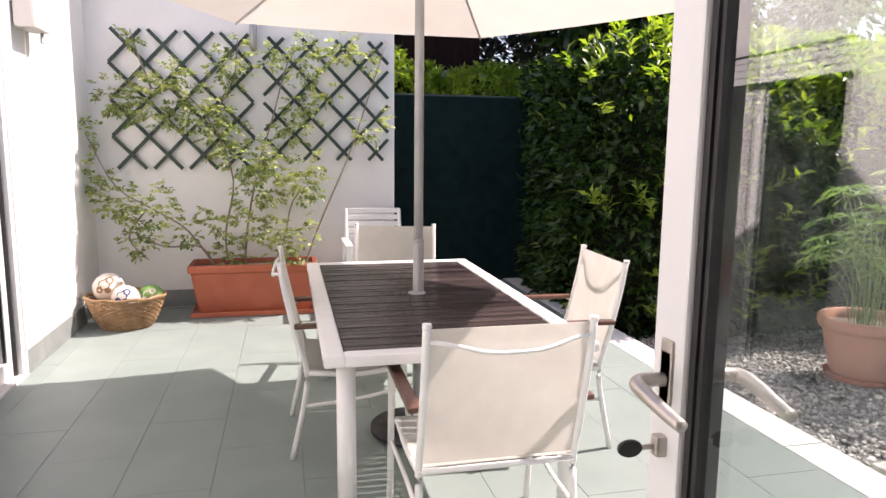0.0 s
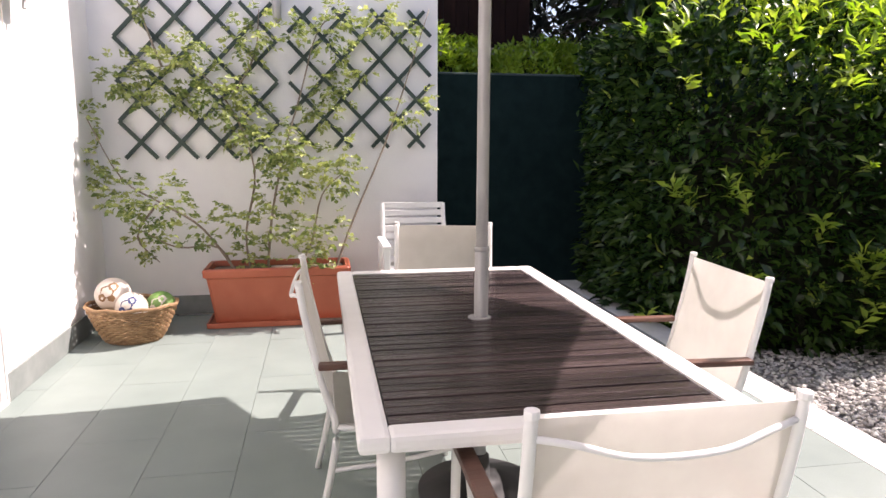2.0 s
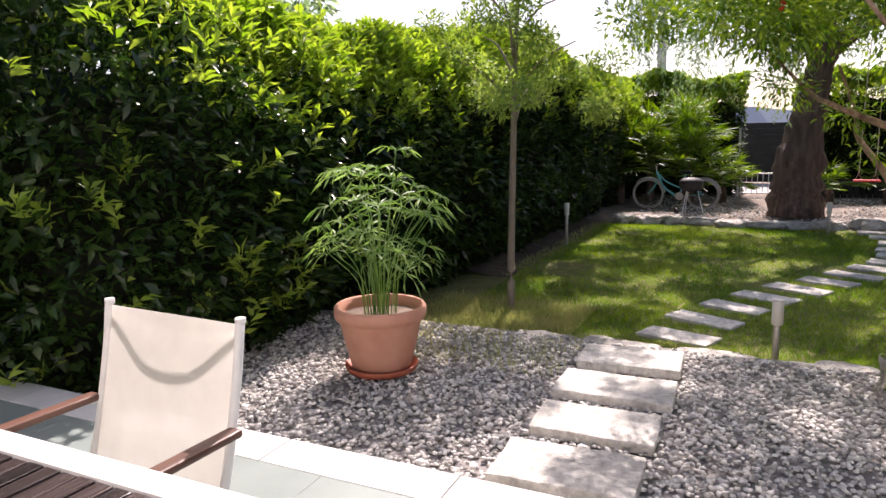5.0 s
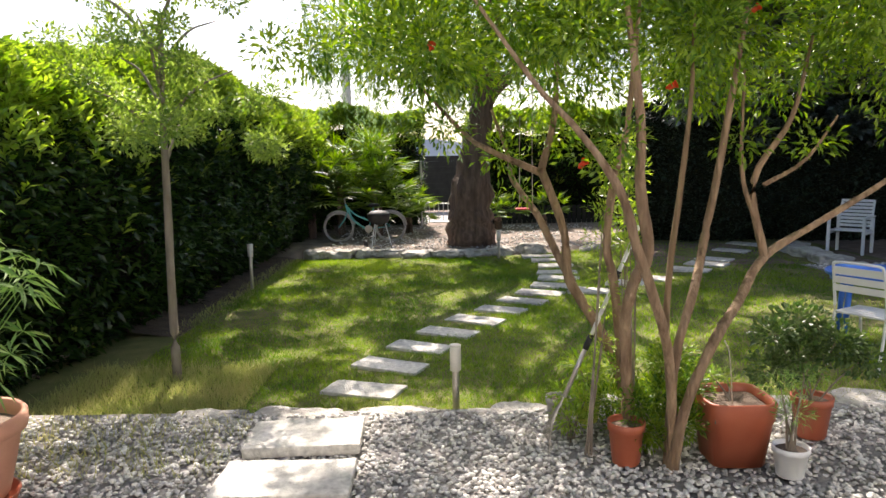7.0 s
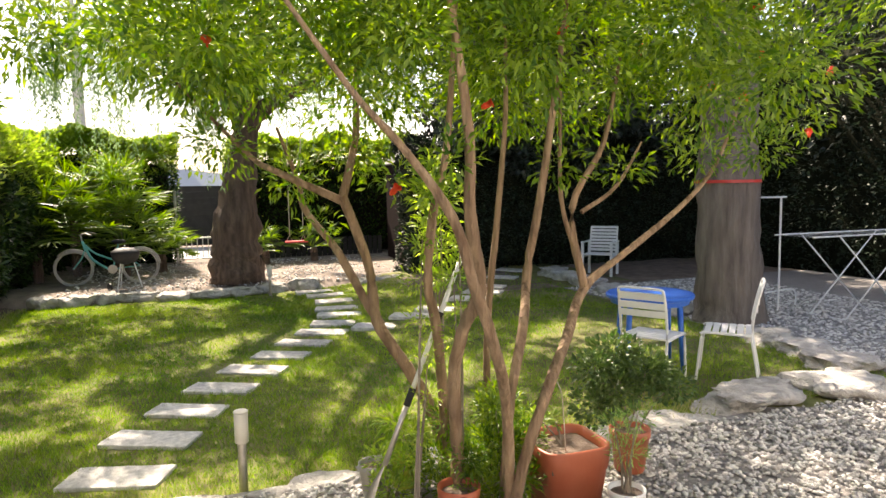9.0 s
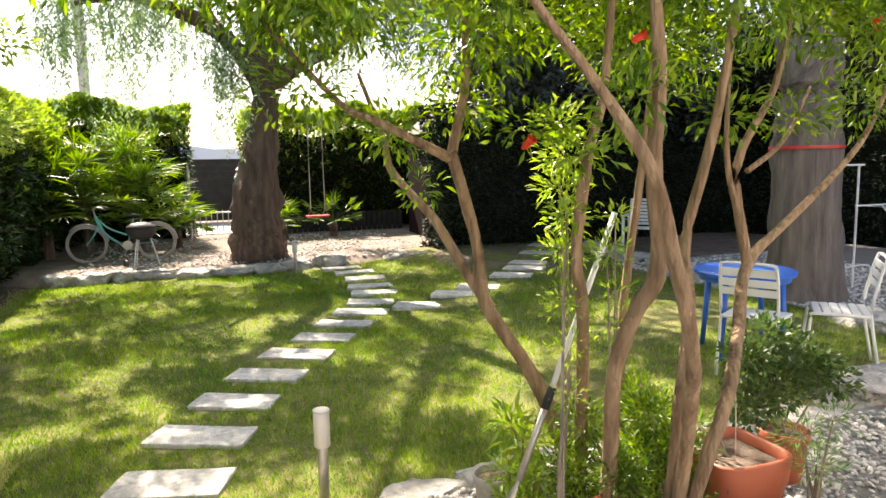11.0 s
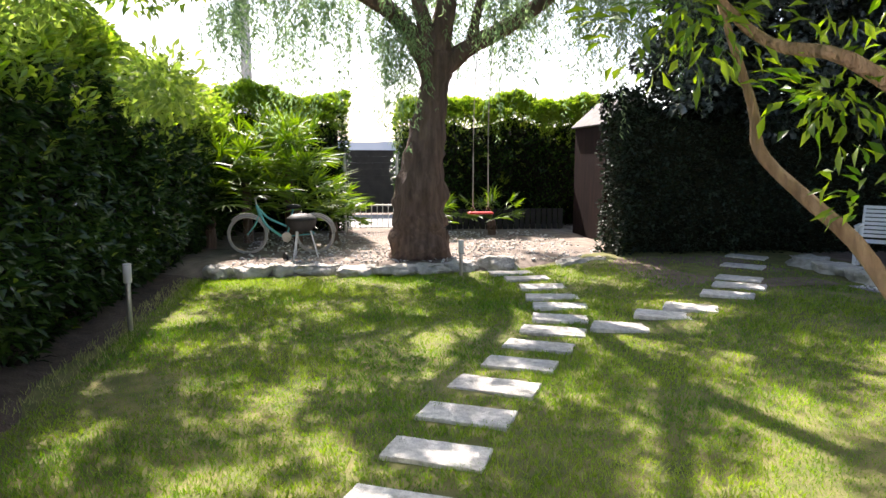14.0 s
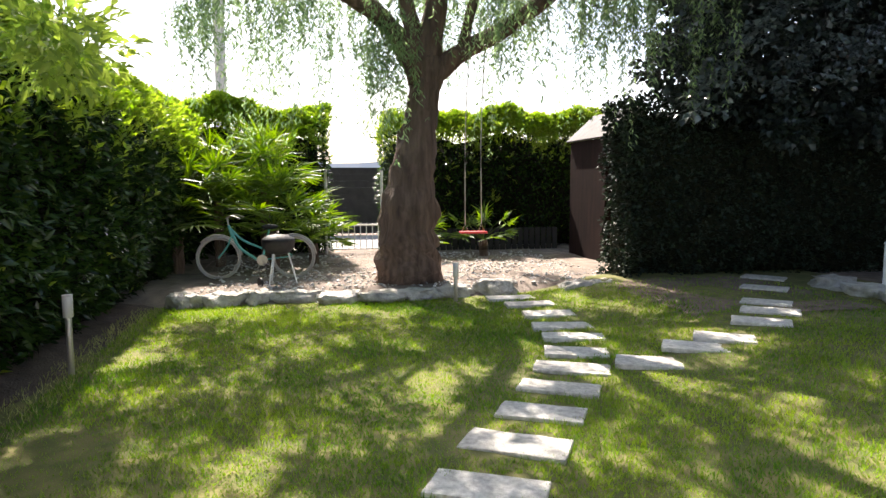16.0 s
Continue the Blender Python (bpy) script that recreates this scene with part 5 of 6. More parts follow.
    part("arm", tube([(0.05, 0.06, -0.22), (0.06, 0.02, -0.33)], 0.012, sides=8), M["grey_metal"], a)
    part("cord", tube([(0.02, -0.18, -0.26), (0.02, -0.18, -0.46)], 0.003, sides=5), M["rope"], a)


awning_arm()


# ---- papyrus in its pot ----
def papyrus():
    t = thing("terracotta_pot", (4.26, 4.18, GRAVEL_Z), "large terracotta pot on a saucer on gravel", "pot")
    part("saucer", lathe([(0.20, 0.0), (0.245, 0.012), (0.262, 0.055), (0.25, 0.058), (0.23, 0.02), (0.05, 0.018)], 44), M["red_plastic"], t, "darker red saucer", True)
    part("body", lathe([(0.185, 0.022), (0.215, 0.06), (0.262, 0.25), (0.285, 0.36), (0.292, 0.375), (0.292, 0.385), (0.318, 0.395), (0.327, 0.43), (0.325, 0.47), (0.312, 0.485), (0.295, 0.48), (0.285, 0.42), (0.28, 0.40)], 48), M["terracotta"], t, smooth=True)
    part("soil", cyl(0, 0, 0.36, 0.41, 0.28, 32), M["soil"], t)
    p = thing("papyrus_plant", (4.26, 4.18, GRAVEL_Z + 0.40), "umbrella papyrus with arching green fronds", "plant")
    bm = bmesh.new()
    P, W = [], []
    n = 36
    for k in range(n):
        a, f = RNG.random() * 6.28, RNG.random() ** 0.7
        r0 = 0.12 * RNG.random()
        h = 0.32 + 0.96 * RNG.random() ** 0.8 * (1 - 0.42 * f)
        tip = Vector((math.cos(a) * (r0 + 0.38 * f), math.sin(a) * (r0 + 0.38 * f), h))
        add_tube(bm, [(math.cos(a) * r0, math.sin(a) * r0, 0), (math.cos(a) * (r0 + 0.08 * f), math.sin(a) * (r0 + 0.08 * f), h * 0.55), tuple(tip)], [0.004, 0.0035, 0.0025], sides=4, steps=3)
        m = 11
        for j in range(m):
            b = j / m * 6.28 + RNG.random() * 0.3
            d = np.array((math.cos(b), math.sin(b), 0.30)) - np.array((math.cos(a), math.sin(a), 0)) * 0.0
            d = d + (0, 0, -0.75 * f * max(0.0, math.cos(b - a)) + 0.35 * f * max(0.0, -math.cos(b - a)))
            for s in range(2):
                P.append(np.array(tip) + d * 0.085 * s)
                W.append(d + (0, 0, -0.75 * s))
    part("stems", bm, M["papyrus"], p, "thin green stems").name = "stem_base"
    ob = leaf_mesh("frond_foliage", np.array(P), np.array(W), 0.13, 0.016, M["papyrus"], p, "narrow radiating blades", fold=0.1, curl=0.12)
    ob["kind"] = "stuff"


RNG = np.random.default_rng(23)
papyrus()


# ---- stepping slabs, rocks, bollards ----
def slab_mesh(w, d, h, seed):
    bm = box(-d / 2, d / 2, -w / 2, w / 2, -h, 0, 0.012)
    bmesh.ops.subdivide_edges(bm, edges=[e for e in bm.edges if e.calc_length() > 0.2], cuts=5, use_grid_fill=True)
    for v in bm.verts:
        q = v.co * 5 + Vector((seed, 0, 0))
        v.co += Vector((noise.noise(q), noise.noise(q + Vector((9, 0, 0))), 0.4 * noise.noise(q * 2 + Vector((0, 9, 0))))) * 0.013
    return bm


def slabs(name, places, w, d, h, label, group):
    for i, (x, y, z, turn) in enumerate(places):
        ob = finish(name, slab_mesh(w * (1 + 0.05 * math.sin(i * 2.1)), d * (1 + 0.06 * math.cos(i * 1.7)), h, i * 3.7), M["slab"])
        ob.matrix_world = pose(x, y, z, 0.6 * math.sin(i), 0.6 * math.cos(i * 2), turn)
        tagged(ob, label, "slab", group)


slabs("stepping_slab", [(5.03, 2.57, -0.135, 4), (4.46, 2.57, -0.150, 2), (3.88, 2.565, -0.155, 2), (3.31, 2.58, -0.155, 3)], 0.70, 0.43, 0.065, "pale stone stepping slab set in the gravel", "gravel slabs")
LAWN_PATH = [(6.56, 2.40), (7.24, 2.23), (7.86, 1.97), (8.45, 1.67), (9.02, 1.33), (9.56, 0.97), (10.10, 0.63), (10.63, 0.31), (11.15, 0.06), (11.74, -0.15), (12.27, -0.22), (12.95, -0.30), (13.65, -0.29), (14.22, -0.18)]
slabs("stepping_stone", [(x, y, float(lawn_z(y)) + 0.030, (-18, -24, -26, -27, -31, -29, -29, -24, -20, -15, -12, -8, -4, 0)[i]) for i, (x, y) in enumerate(LAWN_PATH)], 0.66, 0.33, 0.05, "pale rough stepping stone sunk in the lawn", "lawn stepping stones")
SIDE_PATH = [(10.56, -0.41), (10.80, -1.02), (10.94, -1.42), (11.34, -2.12), (11.77, -2.55), (12.27, -2.87), (13.3, -3.6), (14.2, -4.25)]
slabs("stepping_stone", [(x, y, float(lawn_z(y)) + 0.030, -26 - 3 * i) for i, (x, y) in enumerate(SIDE_PATH)], 0.60, 0.36, 0.05, "pale stepping stone branching towards the shed", "side stepping stones")


def rock(name, x, y, z, sx, sy, sz, turn, label, group, seed):
    bm = bmesh.new()
    bmesh.ops.create_icosphere(bm, subdivisions=4, radius=1.0)
    for v in bm.verts:
        q = v.co * 1.3 + Vector((seed, seed * 0.7, 0))
        v.co *= 1 + 0.55 * noise.noise(q) + 0.22 * noise.noise(q * 2.7) + 0.10 * noise.noise(q * 6.1)
        v.co.x, v.co.y, v.co.z = v.co.x * sx, v.co.y * sy, max(-0.6, min(0.55 + 0.2 * noise.noise(q * 1.7), v.co.z)) * sz
    ob = finish(name, bm, M["rock"], smooth=True)
    ob.matrix_world = pose(x, y, z, 0, 0, turn)
    return tagged(ob, label, "rock", group)


i = 0
y = 4.5
while y > -2.1:
    w = 0.12 + 0.26 * RNG.random() ** 1.3
    if not (-0.65 < y < 0.05):
        rock("edging_rock", 14.62 + 0.10 * math.sin(y * 2.3), y - w, -0.38 + 0.05 * RNG.random(), 0.15 + 0.12 * RNG.random(), w * 1.05, 0.13 + 0.18 * RNG.random() ** 1.3, 25 * math.sin(i * 2.1), "pale limestone rock edging the lawn", "lawn edging rocks", i * 2.3)
    y -= 2 * w * 0.93
    i += 1
for k, (x, y, w) in enumerate(((5.52, 3.35, 0.30), (5.50, 2.72, 0.36), (5.55, 1.95, 0.36), (5.56, 1.25, 0.33), (5.62, 0.60, 0.32), (5.60, -0.05, 0.34), (5.62, -0.75, 0.34), (5.66, -1.42, 0.34))):
    rock("ledge_stone", x, y, -0.262, 0.17 + 0.05 * math.sin(k * 2), w, 0.085, 12 * math.sin(k * 3), "flat pale stone along the gravel edge", "gravel edge stones", 40 + k * 1.9)
for k, (x, y, sx, sy, sz, tn) in enumerate(((5.80, -2.30, 0.26, 0.50, 0.13, 10), (5.72, -3.2, 0.30, 0.42, 0.15, -12), (6.25, -3.75, 0.34, 0.30, 0.17, 30), (6.75, -3.9, 0.28, 0.26, 0.18, 10), (7.25, -3.98, 0.34, 0.24, 0.18, 0), (9.1, -4.2, 0.4, 0.25, 0.2, 5), (9.9, -4.3, 0.42, 0.24, 0.2, -6), (10.8, -4.4, 0.4, 0.24, 0.2, 4), (11.7, -4.5, 0.42, 0.26, 0.22, -4), (12.5, -4.6, 0.4, 0.26, 0.2, 8), (13.3, -4.68, 0.4, 0.26, 0.2, -8))):
    rock("yard_rock", x, y, -0.2, sx, sy, sz, tn, "weathered limestone rock beside the lawn", "yard edge rocks", 70 + k * 2.7)


def bollard(x, y, base, top, label):
    t = thing("bollard_light", (x, y, base), label, "garden lamp", "garden bollard lights")
    h = top - base
    part("post", cyl(0, 0, -0.05, h - 0.19, 0.027, 18), M["steel"], t, "brushed steel post", True)
    part("diffuser", cyl(0, 0, h - 0.20, h - 0.012, 0.042, 22), M["lamp_white"], t, "frosted white diffuser", True)
    part("cap", cyl(0, 0, h - 0.014, h, 0.044, 22), M["lamp_white"], t, smooth=True)


bollard(5.90, 1.62, LAWN_Z, 0.165, "short steel bollard light at the lawn edge")
bollard(11.3, 4.70, LAWN_Z, 0.305, "steel bollard light beside the hedge")
bollard(14.25, 0.62, LAWN_Z, 0.14, "steel bollard light by the stepping stones")


# ---- pots, rake and plants under the pomegranate ----
def round_pot(name, x, y, z, r, h, material, label):
    t = thing(name, (x, y, z), label, "pot")
    part("body", lathe([(r * 0.70, 0), (r * 0.74, 0.01), (r * 0.93, h * 0.78), (r * 1.0, h * 0.80), (r * 1.02, h * 0.99), (r * 0.96, h), (r * 0.9, h * 0.95), (r * 0.88, h * 0.85)], 30), M[material], t, smooth=True)
    part("soil", cyl(0, 0, h * 0.75, h * 0.87, r * 0.88, 20), M["soil"], t)
    return t


def shrub(name, place, label, centres, n, length, width, material, stems=6, category="plant"):
    t = thing(name, place, label, category)
    c = np.array(centres)
    bm = bmesh.new()
    for k in range(stems):
        q = c[k % len(c)]
        add_tube(bm, [(0.02 * math.cos(k), 0.02 * math.sin(k), 0), (q[0] * 0.5, q[1] * 0.5, q[2] * 0.55), (q[0], q[1], q[2])], [0.006, 0.005, 0.003], sides=5, steps=3)
    part("stem_base", bm, M["thin_bark"], t)
    pts, d = clump_points(centres, n)
    ob = leaf_mesh("leaves", pts, d + (0, 0, 0.3), length, width, M[material], t, spread=0.3)
    ob["kind"] = "stuff"
    return t


def square_planter():
    t = thing("square_planter", (4.72, 0.05, GRAVEL_Z), "brick-red square planter with rounded corners", "pot")
    bm = bmesh.new()
    rings = []
    for dz, w in ((0.0, 0.150), (0.25, 0.180), (0.26, 0.187), (0.37, 0.198), (0.38, 0.192), (0.375, 0.178), (0.33, 0.172)):
        ring = []
        for s in range(32):
            a = 2 * math.pi * (s + 0.5) / 32
            c, q = math.cos(a), math.sin(a)
            k = (abs(c) ** 5 + abs(q) ** 5) ** (-1 / 5)
            ring.append(bm.verts.new((w * k * c, w * k * q, dz)))
        rings.append(ring)
    for a, b in zip(rings, rings[1:]):
        for s in range(32):
            bm.faces.new((a[s], a[(s + 1) % 32], b[(s + 1) % 32], b[s]))
    bm.faces.new(rings[0][::-1])
    part("body", bm, M["red_plastic"], t, smooth=True)
    part("soil", box(-0.165, 0.165, -0.165, 0.165, 0.26, 0.335, 0.01), M["soil"], t)
    part("cane", tube([(-0.05, 0.02, 0.3), (-0.08, 0.06, 0.62), (-0.1, 0.1, 0.72)], 0.003, sides=5), M["rope"], t, "thin dry cane")


square_planter()
round_pot("red_pot", 4.67, 0.67, GRAVEL_Z, 0.105, 0.25, "red_plastic", "small brick-red plant pot with bare soil")
round_pot("white_pot", 4.48, -0.17, GRAVEL_Z, 0.095, 0.17, "white_metal", "small white pot of thin grasses")
round_pot("back_pot", 5.0, -0.56, GRAVEL_Z, 0.12, 0.26, "red_plastic", "red pot holding a broad leafy shrub")
round_pot("stone_pot", 5.22, 0.95, GRAVEL_Z, 0.095, 0.20, "stone_pot", "ribbed grey stone pot by the tree")
round_pot("lime_pot", 5.30, 0.76, GRAVEL_Z, 0.10, 0.22, "yellow", "lime-yellow pot of green herbs")
shrub("pot_grass", (4.48, -0.17, GRAVEL_Z + 0.14), "thin upright green stems in a pot", [(0.0, 0.0, 0.22, 0.1), (0.04, 0.05, 0.34, 0.1), (-0.04, -0.03, 0.42, 0.09)], 420, 0.05, 0.006, "papyrus", 14)
shrub("leafy_shrub", (5.0, -0.56, GRAVEL_Z + 0.2), "dark leafy shrub with pale flowers", [(0, 0.1, 0.3, 0.17), (0.05, -0.15, 0.38, 0.18), (-0.05, 0.28, 0.25, 0.15), (0.1, 0.05, 0.5, 0.17), (0, -0.3, 0.28, 0.14), (0, 0.25, 0.45, 0.13)], 2300, 0.045, 0.026, "shrub_leaf", 8)
shrub("herb_plant", (5.30, 0.76, GRAVEL_Z + 0.18), "bright green strap-leaved herb", [(0, 0, 0.12, 0.1), (0.02, 0.05, 0.2, 0.08)], 130, 0.11, 0.022, "shoot", 3)
shrub("seedling", (4.72, 0.05, GRAVEL_Z + 0.33), "small grey-green seedling in the planter", [(0.12, 0.08, 0.12, 0.08), (0.14, -0.02, 0.1, 0.06)], 90, 0.045, 0.016, "olive_leaf", 3)
shrub("undergrowth", (5.08, 0.32, -0.24), "fine yellow-green undergrowth at the tree foot", [(-0.1, 0.35, 0.3, 0.16), (0.0, 0.1, 0.25, 0.2), (0.05, -0.2, 0.35, 0.2), (-0.05, 0.28, 0.5, 0.13), (0.0, -0.05, 0.55, 0.15), (0, 0.2, 0.1, 0.2), (0, -0.3, 0.12, 0.2)], 5600, 0.038, 0.012, "pome", 16)
shrub("tree_suckers", (4.78, 0.86, -0.2), "upright leafy suckers beside the stems", [(0.1, -0.1, 0.65, 0.09), (0.12, -0.12, 0.85, 0.1), (0.1, -0.08, 1.05, 0.11), (0.14, -0.1, 1.25, 0.12), (0.12, -0.1, 1.45, 0.12), (0.1, -0.05, 0.45, 0.08)], 520, 0.040, 0.010, "shoot", 6)


shrub("tree_suckers", (5.30, 0.50, -0.2), "bright leafy shoots round a back stem", [(0.05, 0.0, 1.35, 0.11), (0.07, 0.02, 1.5, 0.12), (0.05, 0.0, 1.65, 0.14), (0.08, 0.03, 1.8, 0.13), (0.02, 0.05, 1.2, 0.08)], 620, 0.062, 0.018, "shoot", 5)
shrub("tree_suckers", (4.78, 0.60, -0.2), "pale thin shoots climbing between the stems", [(0.02, 0.02, 0.95, 0.07), (0.0, 0.0, 1.1, 0.08), (0.03, 0.03, 1.25, 0.09), (0.02, 0.0, 1.4, 0.07)], 240, 0.045, 0.012, "shoot", 4)
shrub("undergrowth", (4.66, 0.40, -0.22), "dense bright undergrowth round the stem feet", [(0.05, 0.15, 0.2, 0.15), (0.05, -0.05, 0.25, 0.16), (0.1, 0.05, 0.42, 0.15), (0.05, 0.2, 0.38, 0.12), (0.1, -0.12, 0.4, 0.13), (0.12, 0.02, 0.58, 0.12)], 3600, 0.042, 0.013, "pome", 16)
shrub("undergrowth", (5.02, 0.92, -0.22), "yellow-green seedlings beside the grey pot", [(0.0, 0.0, 0.15, 0.12), (0.05, -0.1, 0.25, 0.12), (0.0, 0.05, 0.32, 0.09)], 700, 0.045, 0.014, "shoot", 8)


def rake():
    t = thing("leaf_rake", (4.9, 0.97, 0.14), "fan leaf rake with a telescopic pole leaning on the tree", "rake")
    a, b = Vector((0.0, 0.02, -0.05)), Vector((0.02, -0.45, 1.06))
    d = b - a
    part("lower_tube", tube([tuple(a + d * 0.02), tuple(a + d * 0.30)], 0.0145, sides=12), M["steel"], t, smooth=True)
    part("joint", tube([tuple(a + d * 0.28), tuple(a + d * 0.36)], 0.018, sides=12), M["rubber"], t, "black clamp joint", True)
    part("upper_tube", tube([tuple(a + d * 0.35), tuple(b)], 0.0125, sides=12), M["white_metal"], t, "pale upper tube", True)
    part("clamp", tube([tuple(a + d * 0.66), tuple(a + d * 0.70)], 0.017, sides=10), M["rubber"], t)
    for k in range(12):
        s = (k - 5.5) / 5.5
        part("tine", tube([tuple(a + d * 0.03), (s * 0.05, 0.08, -0.16), (s * 0.12, 0.10 + 0.02 * abs(s), -0.30), (s * 0.13, 0.085, -0.325)], 0.0022, sides=4), M["steel"], t)


rake()


def pome_flowers():
    for k, (y, z) in enumerate(((1.74, 2.19), (-0.16, 2.38), (0.34, 1.94), (-1.11, 2.08), (-1.23, 2.09), (-1.37, 2.03), (-1.56, 2.31), (-2.01, 1.83), (-2.08, 2.22), (0.85, 1.5), (-0.67, 2.3), (-1.46, 2.58))):
        f = thing("flower", (5.05 + 0.05 * math.sin(k * 2.1), y, z), "scarlet pomegranate flower among the leaves", "flower", "pomegranate flowers")
        bm = lathe([(0.008, -0.045), (0.017, -0.026), (0.016, 0.0), (0.026, 0.020), (0.019, 0.022), (0.010, 0.006)], 10)
        bmesh.ops.transform(bm, matrix=pose(0, 0, 0, 60 * math.sin(k), 50 * math.cos(k * 1.7), 0), verts=bm.verts)
        part("petals", bm, M["flower"], f).name = "petal_cup"


pome_flowers()


# ---- blue table, white chairs, drying rack ----
def blue_table():
    t = thing("plastic_table", (6.93, -2.16, -0.235), "bright blue round plastic garden table", "table")
    part("top", lathe([(0.05, 0.70), (0.37, 0.70), (0.385, 0.685), (0.40, 0.69), (0.405, 0.715), (0.39, 0.728), (0.37, 0.724), (0.04, 0.722)], 40), M["blue"], t, smooth=False)
    part("skirt", lathe([(0.352, 0.64), (0.36, 0.64), (0.366, 0.70), (0.356, 0.70)], 40), M["blue"], t)
    for k in range(4):
        a = radians(20 + 90 * k)
        part("leg", tube([(0.36 * math.cos(a), 0.36 * math.sin(a), 0), (0.31 * math.cos(a), 0.31 * math.sin(a), 0.70)], [0.02, 0.028], sides=10), M["blue"], t, smooth=True)


blue_table()


def metal_chair(place, turn):
    c = thing("metal_chair", place, "white painted metal garden chair with a slatted seat", "chair", "white metal chairs", turn=turn)
    W = 0.205
    for s in (-1, 1):
        x = s * W
        part("rear_leg", tube([(x, -0.27, 0), (x, -0.20, 0.44), (x, -0.23, 0.70), (x * 0.97, -0.27, 0.86)], 0.012, sides=10), M["white_metal"], c, smooth=True)
        part("front_leg", tube([(x, 0.24, 0), (x, 0.20, 0.40), (x, 0.17, 0.445), (x, -0.19, 0.44)], 0.012, sides=10), M["white_metal"], c, smooth=True)
    part("top_rail", tube([(-W * 0.97, -0.268, 0.85), (-W * 0.85, -0.278, 0.885), (0, -0.285, 0.89), (W * 0.85, -0.278, 0.885), (W * 0.97, -0.268, 0.85)], 0.012, sides=10), M["white_metal"], c, smooth=True)
    for z, h in ((0.825, 0.04), (0.745, 0.035), (0.675, 0.035)):
        y = -0.20 - (z - 0.44) * 0.155
        part("back_slat", box(-W, W, y - 0.006, y + 0.006, z - h, z + h * 0.6, 0.005), M["white_metal"], c)
    for k in range(6):
        y = -0.175 + k * 0.066
        part("seat_slat", box(-W - 0.005, W + 0.005, y - 0.026, y + 0.026, 0.445, 0.462, 0.005), M["white_metal"], c)


metal_chair((6.51, -1.88, -0.245), -150)
metal_chair((6.34, -2.54, -0.225), -45)


def drying_rack():
    t = thing("drying_rack", (7.95, -6.1, YARD_Z + 0.03), "white folding laundry drying rack on the gravel", "drying rack")
    h = 1.06
    for s in (-0.28, 0.28):
        part("leg", tube([(s, -0.55, 0), (s, 0.62, h)], 0.010, sides=8), M["white_metal"], t, smooth=True)
        part("leg", tube([(s * 0.9, 0.45, 0), (s * 0.9, -0.70, h)], 0.010, sides=8), M["white_metal"], t, smooth=True)
    for y in (-0.55, 0.45):
        part("foot", tube([(-0.30, y, 0.01), (0.30, y, 0.01)], 0.010, sides=8), M["white_metal"], t)
    for x in (-0.28, 0.28):
        part("side_tube", tube([(x, -1.0, h), (x, 1.05, h)], 0.010, sides=8), M["white_metal"], t)
    for k in range(12):
        part("wire", tube([(-0.28, -0.95 + k * 0.178, h), (0.28, -0.95 + k * 0.178, h)], 0.003, sides=5), M["white_metal"], t)
    p = thing("laundry_post", (8.5, -5.42, YARD_Z), "thin white T-shaped laundry post", "post")
    part("post", tube([(0, 0, 0), (0, 0, 1.56)], 0.014, sides=8), M["white_metal"], p)
    part("cross_arm", tube([(0, -0.09, 1.56), (0, 0.42, 1.56)], 0.012, sides=8), M["white_metal"], p)
    part("foot", tube([(0, 0.25, 0.30), (0, -0.20, 0.32), (0, -0.30, 0.26), (0, -0.30, 0.10)], 0.010, sides=8), M["white_metal"], p)


drying_rack()


# ---- far end: bicycle, barbecue, swing, gate, shed ----
def bicycle():
    b = thing("bicycle", (16.25, 3.52, BED_Z), "turquoise city bicycle parked by the hedge", "bicycle", turn=-90)
    R = 0.335

    def wheel(x):
        w = part("wheel", lathe([(0.02, -0.02), (0.022, 0.0), (0.02, 0.02)], 10), M["grey_metal"], b)
        w.matrix_local = pose(x, 0, R, 90, 0, 0)
        ring = [(R * math.cos(a), R * math.sin(a), 0) for a in np.linspace(0, 2 * math.pi, 41)]
        part("tyre", tube(ring, 0.020, sides=8, steps=1), M["stone_pot"], w, "pale tyre", True)
        rim_ = [((R - 0.03) * math.cos(a), (R - 0.03) * math.sin(a), 0) for a in np.linspace(0, 2 * math.pi, 41)]
        part("rim", tube(rim_, 0.009, sides=6, steps=1), M["steel"], w)
        for k in range(14):
            a = k * 2 * math.pi / 14
            part("spoke", tube([(0.018 * math.cos(a), 0.018 * math.sin(a), 0.01 * (-1) ** k), ((R - 0.03) * math.cos(a + 0.15), (R - 0.03) * math.sin(a + 0.15), 0)], 0.0014, sides=3), M["steel"], w)

    wheel(-0.58)
    wheel(0.60)
    part("down_tube", tube([(-0.36, 0, 0.74), (-0.25, 0, 0.50), (0.02, 0, 0.30), (0.10, 0, 0.29)], 0.024, sides=10), M["teal"], b, smooth=True)
    part("top_tube", tube([(-0.38, 0, 0.80), (-0.2, 0, 0.62), (0.10, 0, 0.48)], 0.018, sides=10), M["teal"], b, smooth=True)
    part("seat_tube", tube([(0.10, 0, 0.29), (0.22, 0, 0.78)], 0.018, sides=10), M["teal"], b)
    part("chain_stay", tube([(0.10, 0.03, 0.29), (0.60, 0.05, R)], 0.011, sides=8), M["teal"], b)
    part("seat_stay", tube([(0.19, 0.03, 0.62), (0.60, 0.05, R)], 0.010, sides=8), M["teal"], b)
    part("head_tube", tube([(-0.36, 0, 0.68), (-0.41, 0, 0.86)], 0.024, sides=10), M["teal"], b)
    for s in (-0.045, 0.045):
